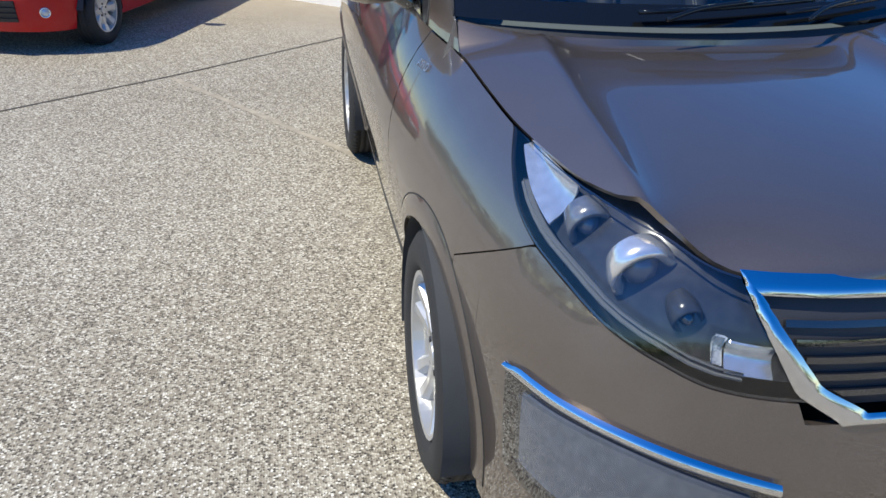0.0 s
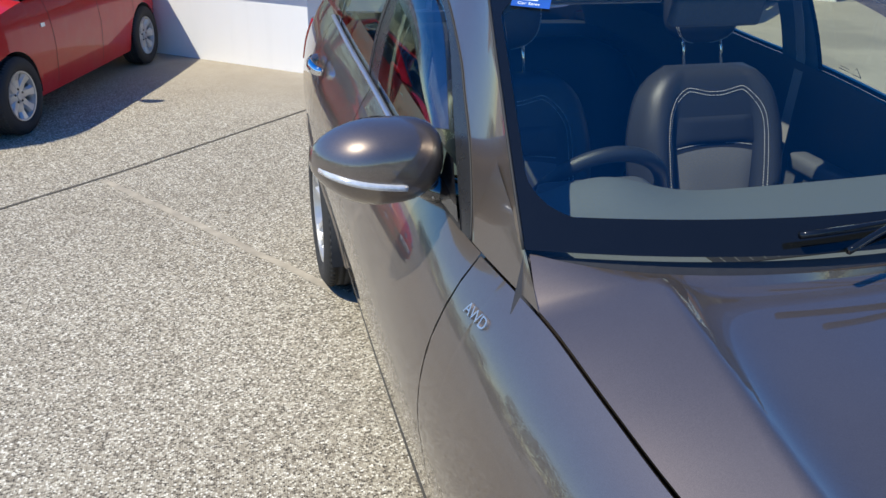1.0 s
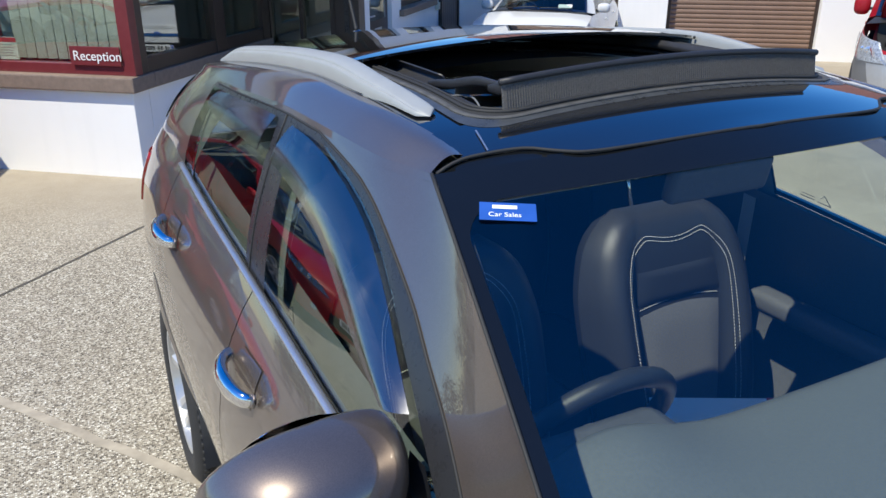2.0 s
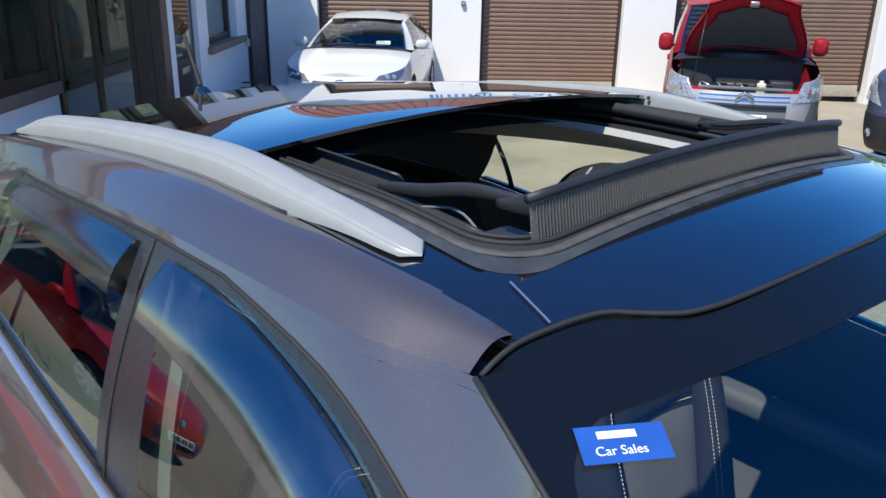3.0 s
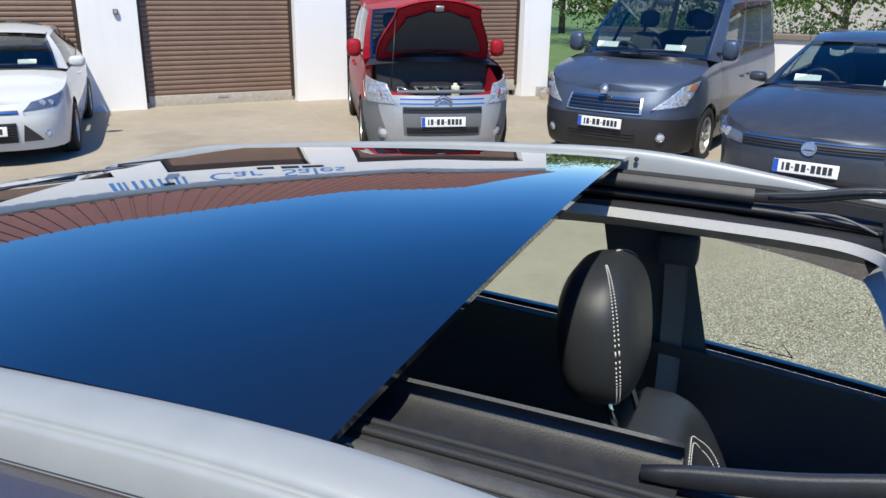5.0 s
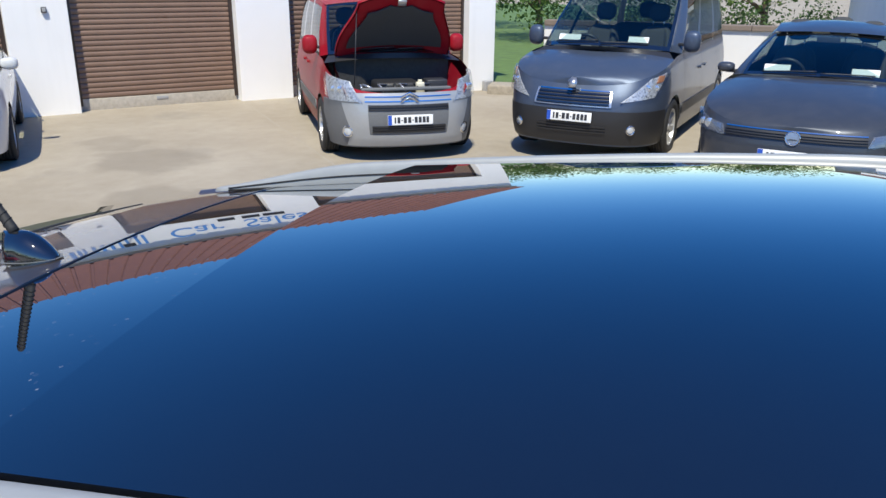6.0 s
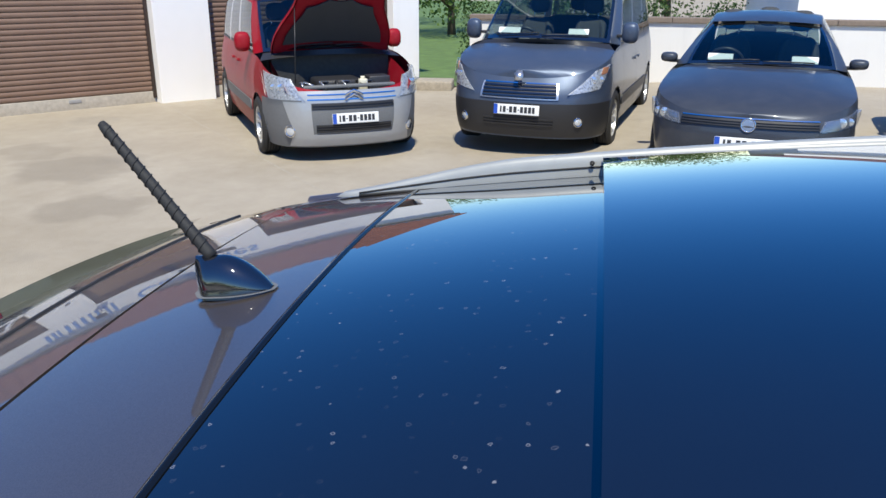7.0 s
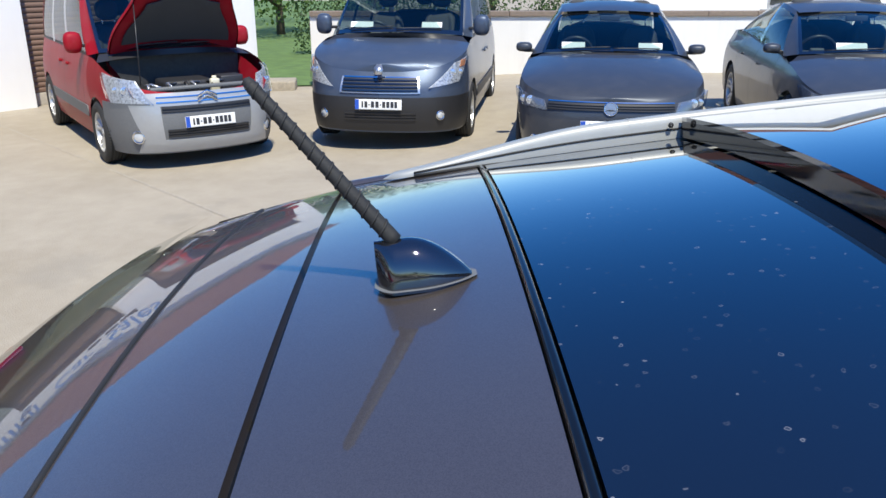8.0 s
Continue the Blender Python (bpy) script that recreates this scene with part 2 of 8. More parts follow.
M_SILVER = plain("satin_silver", (0.55, 0.56, 0.58), 0.32, 0.85, vary=0.05, scale=30)
M_SILVERPAINT = plain("silver_bumper_paint", (0.36, 0.37, 0.38), 0.35, 0.25, vary=0.04, coat=0.6)
M_RAIL = plain("brushed_silver_rail", (0.33, 0.34, 0.33), 0.46, 0.15, vary=0.05, scale=25, coat=0.12, coat_rough=0.2)
M_ALLOY = plain("alloy_wheel", (0.55, 0.55, 0.54), 0.33, 0.6, vary=0.06)
M_CHROME = plain("chrome", (0.72, 0.73, 0.75), 0.06, 1.0, vary=0.02)
M_LAMPCLEAR = glass("lamp_lens", (0.92, 0.94, 0.96))
M_LAMPIN = plain("lamp_reflector", (0.72, 0.73, 0.75), 0.22, 0.75, vary=0.2, scale=40)
M_LAMPDARK = plain("lamp_housing", (0.055, 0.058, 0.065), 0.22, 0.3, vary=0.3, scale=60)
M_AMBER = plain("amber_lens", (0.46, 0.20, 0.10), 0.25, vary=0.4, scale=120)
M_REDLENS = plain("red_lens", (0.45, 0.015, 0.012), 0.12, coat=1.0)
M_GLASSF = glass("windscreen_glass", (0.88, 0.94, 0.91), 0.11)
M_GLASSS = glass("side_glass", (0.90, 0.97, 0.84), 0.15)
M_GLASSP = glass("tinted_car_glass", (0.70, 0.79, 0.76), 0.07)
M_FRAME = plain("satin_black_frame", (0.022, 0.023, 0.026), 0.28, vary=0.1, scale=60)
M_BORDER = plain("black_glass_border", (0.006, 0.007, 0.008), 0.05, vary=0.05)
M_LAMPPALE = plain("pale_lamp_reflector", (0.48, 0.49, 0.50), 0.28, 0.35, vary=0.6, scale=45, bump=0.3)
M_LAMPMID = plain("grey_lamp_reflector", (0.26, 0.27, 0.29), 0.22, 0.6, vary=0.35, scale=40)
M_PROJLENS = plain("projector_lens", (0.13, 0.15, 0.19), 0.08, 0.3, vary=0.2, scale=40, coat=1.0)
M_GLASSD = glass("privacy_glass", (0.35, 0.42, 0.40))
M_VISOR = glass("smoked_acrylic", (0.42, 0.38, 0.46), 0.24, 0.11)
M_PLATEWHITE = plain("plate_white", (0.78, 0.78, 0.76), 0.4, vary=0.03)
M_PLATEBLUE = plain("plate_blue", (0.02, 0.08, 0.42), 0.4)
M_LEATHER = plain("black_leather", (0.026, 0.029, 0.033), 0.42, vary=0.15, scale=160, bump=0.35, dist=0.001)
M_CLOTH = plain("grey_seat_cloth", (0.14, 0.142, 0.145), 0.85, vary=0.2, scale=250, bump=0.4, dist=0.001)
M_THREAD = plain("white_thread", (0.62, 0.61, 0.58), 0.8)
M_HEADLINER = plain("pale_headliner", (0.46, 0.455, 0.44), 0.9, vary=0.06, scale=200, bump=0.2)
M_DARKTRIM = plain("charcoal_interior", (0.085, 0.090, 0.096), 0.60, vary=0.15, scale=120, bump=0.25)
M_PILLAR = plain("grey_pillar_trim", (0.115, 0.128, 0.135), 0.65, vary=0.1, scale=140, bump=0.25)
M_DASH = plain("dashboard_plastic", (0.115, 0.128, 0.130), 0.65, vary=0.12, scale=140, bump=0.3)
M_BELT = plain("seatbelt_webbing", (0.27, 0.26, 0.25), 0.8, vary=0.1, scale=200, bump=0.3)
M_CARINT = plain("car_interior", (0.045, 0.048, 0.052), 0.8)
M_MESH = plain("deflector_mesh", (0.135, 0.125, 0.112), 0.8, vary=0.5, scale=500, bump=0.6)
M_LEDLENS = plain("clear_led_lens", (0.62, 0.64, 0.66), 0.12, 0.3, vary=0.2, scale=90, coat=1.0)
M_STICKER = plain("blue_sticker", (0.015, 0.085, 0.36), 0.4)
M_ENGINE = plain("engine_bay", (0.03, 0.03, 0.03), 0.6, vary=0.5, scale=20)
M_CREAM = plain("cream_plastic", (0.62, 0.58, 0.45), 0.5)


# ---- building helpers ----
def spline(points):
    """A smooth function through (x, y) pairs."""
    xs, ys = [p[0] for p in points], [p[1] for p in points]
    n = len(xs)
    sl = [(ys[i + 1] - ys[i]) / (xs[i + 1] - xs[i]) for i in range(n - 1)]
    tg = [sl[0]] + [0.0 if sl[i - 1] * sl[i] <= 0 else 2 * sl[i - 1] * sl[i] / (sl[i - 1] + sl[i]) for i in range(1, n - 1)] + [sl[-1]]

    def f(x):
        if x <= xs[0]:
            return ys[0]
        if x >= xs[-1]:
            return ys[-1]
        i = 0
        while x > xs[i + 1]:
            i += 1
        h = xs[i + 1] - xs[i]
        t = (x - xs[i]) / h
        a, b = 2 * t ** 3 - 3 * t ** 2 + 1, t ** 3 - 2 * t ** 2 + t
        return a * ys[i] + b * h * tg[i] + (1 - a) * ys[i + 1] + (t ** 3 - t ** 2) * h * tg[i + 1]
    return f


def curve_points(pts, per=8):
    """A Catmull-Rom line through points."""
    p = [Vector(q) for q in pts]
    p = [p[0] * 2 - p[1]] + p + [p[-1] * 2 - p[-2]]
    out = []
    for i in range(1, len(p) - 2):
        for k in range(per):
            t = k / per
            out.append(0.5 * ((2 * p[i]) + (p[i + 1] - p[i - 1]) * t + (2 * p[i - 1] - 5 * p[i] + 4 * p[i + 1] - p[i + 2]) * t * t
                              + (3 * p[i] - p[i - 1] - 3 * p[i + 1] + p[i + 2]) * t ** 3))
    out.append(p[-2].copy())
    return out


def lerp(a, b, t):
    return a + (b - a) * t


def smooth(t):
    t = max(0.0, min(1.0, t))
    return t * t * (3 - 2 * t)


def thing(name, m, label, category, group="", kind=""):
    """An Empty at a thing's base, which parents its parts."""
    ob = new(name)
    ob.empty_display_size = 0.1
    ob.matrix_world = m
    return tagged(ob, label, category, group, kind)


def part(name, bm, mat, parent=None, label="", soft=True, m=None):
    """Link a bmesh as one mesh object under a thing or under a part."""
    me = bpy.data.meshes.new(name)
    bm.to_mesh(me)
    bm.free()
    for mm in (mat if isinstance(mat, (list, tuple)) else [mat]):
        me.materials.append(mm)
    if soft:
        me.polygons.foreach_set("use_smooth", [True] * len(me.polygons))
    ob = new(name, me)
    if parent is not None:
        ob.parent = parent
    if m is not None:
        ob.matrix_basis = m
    return tagged(ob, label)


def sheet(fn, nu, nv, thick=0.0, out=None, bm=None):
    """A grid over fn(u, v), u and v from 0 to 1, with a rim folded back by thick. out: the point that its front faces away from."""
    bm = bm or bmesh.new()
    g = [[bm.verts.new(fn(i / nu, j / nv)) for j in range(nv + 1)] for i in range(nu + 1)]
    faces = []
    for i in range(nu):
        for j in range(nv):
            q = [g[i][j], g[i + 1][j], g[i + 1][j + 1], g[i][j + 1]]
            try:
                faces.append(bm.faces.new(q))
            except ValueError:
                pass
    if out is not None and faces:
        s = 0.0
        for f in faces:
            f.normal_update()
            s += f.normal.dot(f.calc_center_median() - Vector(out)) * f.calc_area()
        if s < 0:
            for f in faces:
                f.normal_flip()
    if thick:
        for f in faces:
            f.normal_update()
        loop = [g[i][0] for i in range(nu + 1)] + [g[nu][j] for j in range(1, nv + 1)] + [g[i][nv] for i in range(nu - 1, -1, -1)] + [g[0][j] for j in range(nv - 1, 0, -1)]
        nrm = []
        for v in loop:
            n = Vector()
            for f in v.link_faces:
                n += f.normal
            nrm.append(n.normalized() if n.length > 0 else Vector((0, 0, 1)))
        low = [bm.verts.new(v.co - n * thick) for v, n in zip(loop, nrm)]
        top = [bm.verts.new(v.co) for v in loop]
        for k in range(len(loop)):
            l = (k + 1) % len(loop)
            try:
                bm.faces.new((top[k], top[l], low[l], low[k]))
            except ValueError:
                pass
    return bm


def box(bm, a, b, bevel=0.0, m=None):
    """A box between two corners, with rounded edges."""
    made = bmesh.ops.create_cube(bm, size=1)["verts"]
    for v in made:
        v.co = Vector([(a[i] + b[i]) / 2 + v.co[i] * (b[i] - a[i]) for i in range(3)])
    if bevel:
        edges = list({e for v in made for e in v.link_edges})
        r = bmesh.ops.bevel(bm, geom=edges, offset=bevel, segments=2, affect="EDGES", profile=0.6)
        made = list({v for f in r["faces"] for v in f.verts} | {v for v in made if v.is_valid})
    if m is not None:
        for v in made:
            v.co = m @ v.co
    return made


def boxed(a, b, bevel=0.0, m=None):
    bm = bmesh.new()
    box(bm, a, b, bevel, m)
    return bm


def tube(points, radius, n=8, bm=None, caps=True, flat=1.0, up=None):
    """A rod along points; radius a number or a function of 0..1; flat squeezes it along the second axis."""
    bm = bm or bmesh.new()
    pts = [Vector(p) for p in points]
    rings = []
    ref = Vector(up) if up else None
    for i, p in enumerate(pts):
        d = (pts[min(i + 1, len(pts) - 1)] - pts[max(i - 1, 0)]).normalized()
        r0 = ref or (Vector((0, 0, 1)) if abs(d.z) < 0.9 else Vector((1, 0, 0)))
        a = d.cross(r0).normalized()
        b = a.cross(d).normalized()
        r = radius(i / (len(pts) - 1)) if callable(radius) else radius
        rings.append([bm.verts.new(p + (a * math.cos(2 * math.pi * k / n) + b * flat * math.sin(2 * math.pi * k / n)) * r) for k in range(n)])
    for i in range(len(rings) - 1):
        for k in range(n):
            bm.faces.new((rings[i][k], rings[i][(k + 1) % n], rings[i + 1][(k + 1) % n], rings[i + 1][k]))
    if caps:
        bm.faces.new(rings[0][::-1])
        bm.faces.new(rings[-1])
    return bm


def lathe(profile, n=32, bm=None, axis="x"):
    """Turn (radius, height) pairs round an axis."""
    bm = bm or bmesh.new()
    rings = []
    for r, h in profile:
        ring = []
        for k in range(n):
            c, s = math.cos(2 * math.pi * k / n) * r, math.sin(2 * math.pi * k / n) * r
            ring.append(bm.verts.new({"x": (h, c, s), "y": (c, h, s), "z": (c, s, h)}[axis]))
        rings.append(ring)
    for i in range(len(rings) - 1):
        for k in range(n):
            bm.faces.new((rings[i][k], rings[i][(k + 1) % n], rings[i + 1][(k + 1) % n], rings[i + 1][k]))
    return bm


def prism(outline, depth, axis_m=None):
    """A flat shape (x, z pairs) with thickness along y."""
    bm = bmesh.new()
    a = [bm.verts.new((x, 0, z)) for x, z in outline]
    b = [bm.verts.new((x, depth, z)) for x, z in outline]
    bm.faces.new(a)
    bm.faces.new(b[::-1])
    for k in range(len(a)):
        l = (k + 1) % len(a)
        bm.faces.new((a[l], a[k], b[k], b[l]))
    if axis_m is not None:
        bm.transform(axis_m)
    return bm


def lettering(name, text, size, mat, parent, m, depth=0.004, spread=1.0):
    """Raised letters as a mesh, in the built-in font."""
    cu = bpy.data.curves.new(name, "FONT")
    cu.body, cu.size, cu.extrude, cu.align_x, cu.space_character = text, size, depth, "LEFT", spread
    tmp = bpy.data.objects.new(name, cu)
    scene.collection.objects.link(tmp)
    me = bpy.data.meshes.new_from_object(tmp.evaluated_get(bpy.context.evaluated_depsgraph_get()))
    bpy.data.objects.remove(tmp)
    me.materials.clear()
    me.materials.append(mat)
    ob = new(name, me)
    ob.parent = parent
    ob.matrix_basis = m
    return ob


def ground_z(x, y=4.0):
    """The yard is nearly level: it rises a little towards the south-east and falls past the garage's far corner."""
    return -0.19 + 0.04 * smooth((x - 2.0) / 4.0) + 0.16 * smooth((2.6 - y) / 3.4) * smooth((x - 2.5) / 3.5) - 0.15 * smooth((x - 11.0) / 4.0) * smooth((y - 1.0) / 3.0)


def on_ground(x, y, yaw):
    """A pose on the yard."""
    return pose(x, y, ground_z(x, y), 0, 0, yaw)


# ---- car bodies ----
class Shell:
    """The skin of a car: front at -y, its own right at -x. Side walls wrap round a plan outline and lean in with height."""

    def __init__(self, plan, inset_f, inset_s, inset_r, top, hubs, arch, sill, front_low, rear_low, hood_c, ws, ws_top, roof_c, crown, rw, rw_top, roof_w, bow=0.12, deck_c=None):
        self.plan = curve_points([(x, y, 0) for x, y in plan], 10)
        # even steps along the outline
        d = [0.0]
        for i in range(1, len(self.plan)):
            d.append(d[-1] + (self.plan[i] - self.plan[i - 1]).length)
        self.dist = d
        self.length = d[-1]
        self.fi, self.si, self.ri = spline(inset_f), spline(inset_s), spline(inset_r)
        self.top, self.hubs, self.arch, self.sill = spline(top), hubs, arch, sill
        self.front_low, self.rear_low = front_low, rear_low
        self.hood_c, self.roof_c, self.crown, self.roof_w = spline(hood_c), spline(roof_c), crown, spline(roof_w)
        self.ws, self.ws_top, self.rw, self.rw_top, self.bow = ws, ws_top, rw, rw_top, bow
        self.deck_c = spline(deck_c) if deck_c else None

    def at(self, s):
        """Plan point and outward normal at 0..1 from the nose to the tail."""
        q = max(0.0, min(1.0, s)) * self.length
        i = int(np.searchsorted(self.dist, q)) - 1
        i = max(0, min(len(self.plan) - 2, i))
        t = (q - self.dist[i]) / (self.dist[i + 1] - self.dist[i])
        p = self.plan[i].lerp(self.plan[i + 1], t)
        a, b = self.plan[max(0, i - 1)], self.plan[min(len(self.plan) - 1, i + 2)]
        tan = (b - a).normalized()
        return p, Vector((tan.y, -tan.x, 0))

    def s_of(self, y):
        """Where the side of the outline passes y."""
        lo, hi = 0.0, 1.0
        for _ in range(30):
            mid = (lo + hi) / 2
            if self.at(mid)[0].y < y:
                lo = mid
            else:
                hi = mid
        return (lo + hi) / 2

    def skin(self, s, z, side=1, proud=0.0):
        p, n = self.at(s)
        wf, wr, w = (n.y ** 2 if n.y < 0 else 0), (n.y ** 2 if n.y > 0 else 0), n.x ** 2
        k = wf * self.fi(z) + wr * self.ri(z) + w * self.si(z)
        q = p - n * (k - proud)
        return Vector((max(0.0, q.x) * side, q.y, z))

    def low(self, y):
        z = self.sill
        if y < self.hubs[0]:
            z = lerp(self.sill, self.front_low, smooth((self.hubs[0] - y) / 0.5))
        if y > self.hubs[1]:
            z = lerp(self.sill, self.rear_low, smooth((y - self.hubs[1]) / 0.5))
        for h in self.hubs:
            if abs(y - h) < self.arch:
                z = max(z, self.hub_z + math.sqrt(max(0.0, self.arch ** 2 - (y - h) ** 2)))
        return z

    hub_z = 0.33

    def stops(self, y0, y1, n):
        """Steps along the side with the ends of the wheel arches among them."""
        ys = [lerp(y0, y1, k / n) for k in range(n + 1)]
        for h in self.hubs:
            for e in (-1, 1):
                for dx in (-0.002, 0.002, 0.012, 0.03):
                    y = h + e * (self.arch - dx)
                    if y0 < y < y1:
                        ys.append(y)
        return sorted(ys)

    def wall(self, side, s0, s1, n=60, nz=10, zlo=None, zhi=None, thick=0.0, proud=0.0):
        """A panel of the side from plan position s0 to s1 between heights (numbers or functions of y)."""
        ss = [lerp(s0, s1, k / n) for k in range(n + 1)]
        for h in self.hubs:
            for e in (-1, 1):
                for dx in (-0.002, 0.002, 0.015, 0.035):
                    s = self.s_of(h + e * (self.arch - dx))
                    if s0 < s < s1:
                        ss.append(s)
        ss.sort()
        lo, hi = zlo or self.low, zhi or self.top

        def fn(u, v):
            s = ss[round(u * (len(ss) - 1))]
            y = self.at(s)[0].y
            a = lo(y) if callable(lo) else lo
            b = hi(y) if callable(hi) else hi
            return self.skin(s, lerp(a, b, v), side, proud)
        return sheet(fn, len(ss) - 1, nz, thick, (0, self.at((s0 + s1) / 2)[0].y * 0.7, 0.7))

    def edge(self, y, side=1):
        s = self.s_of(y)
        return self.skin(s, self.top(self.at(s)[0].y), side)

    def hood(self, s1, nu=28, nv=24, s0=0.0, crease=None, thick=0.0, gap=0.0):
        def fn(u, v):
            a = u * 2 - 1
            s = lerp(s0, s1, v)
            e = self.skin(s, self.top(self.at(s)[0].y), 1)
            x = a * (e.x - gap)
            y = e.y - self.bow * (1 - a * a) * v ** 2
            z = lerp(self.hood_c(y), e.z, abs(a) ** 2.4)
            if crease:
                z += crease(abs(x), y)
            return Vector((x, y, z))
        return sheet(fn, nu, nv, thick, (0, self.at(s1)[0].y, 0.2))

    def deck(self, s0, nu=20, nv=10):
        def fn(u, v):
            a = u * 2 - 1
            s = lerp(s0, 1.0, v)
            e = self.skin(s, self.top(self.at(s)[0].y), 1)
            return Vector((a * e.x, e.y, lerp(self.deck_c(e.y), e.z, abs(a) ** 2.4)))
        return sheet(fn, nu, nv, 0, (0, 1.5, 0.2))

    def screen_point(self, base, head, a, t, bulge):
        """base, head: half width, y at the corner, z at the corner, how far the middle runs ahead, how far it rises."""
        def row(r):
            xb, y, z, run, rise = r
            return Vector((a * xb, y + run * (1 - a * a), z + rise * (1 - a * a)))
        p = row(base).lerp(row(head), t)
        n = Vector((0, -1 if base[1] < head[1] else 1, 1)).normalized()
        return p + n * bulge * 4 * t * (1 - t) + Vector((0.012 * a ** 3 * 4 * t * (1 - t), 0, 0))

    def windscreen(self, a0=-1, a1=1, t0=0, t1=1, nu=24, nv=12, lift=0.0, thick=0.0):
        return sheet(lambda u, v: self.screen_point(self.ws, self.ws_top, lerp(a0, a1, u), lerp(t0, t1, v), 0.03) + Vector((0, -0.7, 0.7)) * lift, nu, nv, thick, (0, 0.4, 0.7))

    def rear_screen(self, a0=-1, a1=1, t0=0, t1=1, nu=20, nv=8, lift=0.0):
        return sheet(lambda u, v: self.screen_point(self.rw, self.rw_top, lerp(a0, a1, u), lerp(t0, t1, v), 0.02) + Vector((0, 0.7, 0.5)) * lift, nu, nv, 0, (0, 0.4, 0.7))

    def roof_z(self, x, y):
        return self.roof_c(y) - self.crown * (abs(x) / 0.6) ** 2

    def roof(self, x0, x1, y0, y1, nu=20, nv=24, lift=0.0, thick=0.0, ahead=None):
        """A piece of the roof between two lines, as fractions of its half width."""
        def fn(u, v):
            a = lerp(x0, x1, u)
            y = lerp(y0(a) if callable(y0) else y0, y1(a) if callable(y1) else y1, v)
            x = a * self.roof_w(y)
            return Vector((x, y, self.roof_z(x, y) + lift))
        return sheet(fn, nu, nv, thick, (0, (y0 if not callable(y0) else y0(0)) * 0.5, 0.5))

    def side_point(self, u, v, side, bulge=0.02, lift=0.0):
        """The glasshouse side: u from the windscreen pillar to the rear one, v from the belt to the roof."""
        yb = lerp(self.ws[1], self.rw[1], u)
        yt = lerp(self.ws_top[1], self.rw_top[1], u)
        b = self.edge(yb)
        b.x = lerp(self.ws[0], b.x, smooth(u / 0.066)) if u < 0.066 else (lerp(self.rw[0], b.x, smooth((1 - u) / 0.10)) if u > 0.9 else b.x)
        b.z = max(b.z, lerp(self.ws[2], b.z, smooth(u / 0.066))) if u < 0.066 else b.z
        xt = self.roof_w(yt)
        t = Vector((xt, yt, self.roof_z(xt, yt)))
        if u < 0.075:
            k = smooth(u / 0.075)
            t.x, t.z = lerp(self.ws_top[0], t.x, k), lerp(self.ws_top[2], t.z, k)
        p = b.lerp(t, v)
        k = smooth(u / 0.066)
        q = 4 * v * (1 - v)
        p += Vector((lerp(0.012, bulge, k) * q + lift, -0.0212 * q * (1 - k), 0.0212 * q * (1 - k)))
        p.x *= side
        return p

    def side(self, u0, u1, v0, v1, side, nu=8, nv=8, lift=0.0, thick=0.0):
        """u0, u1: numbers or functions of v."""
        def fn(i, j):
            v = lerp(v0, v1, j)
            a = u0(v) if callable(u0) else u0
            b = u1(v) if callable(u1) else u1
            return self.side_point(lerp(a, b, i), v, side, lift=lift)
        return sheet(fn, nu, nv, thick, (0, 0.3, 1.2))


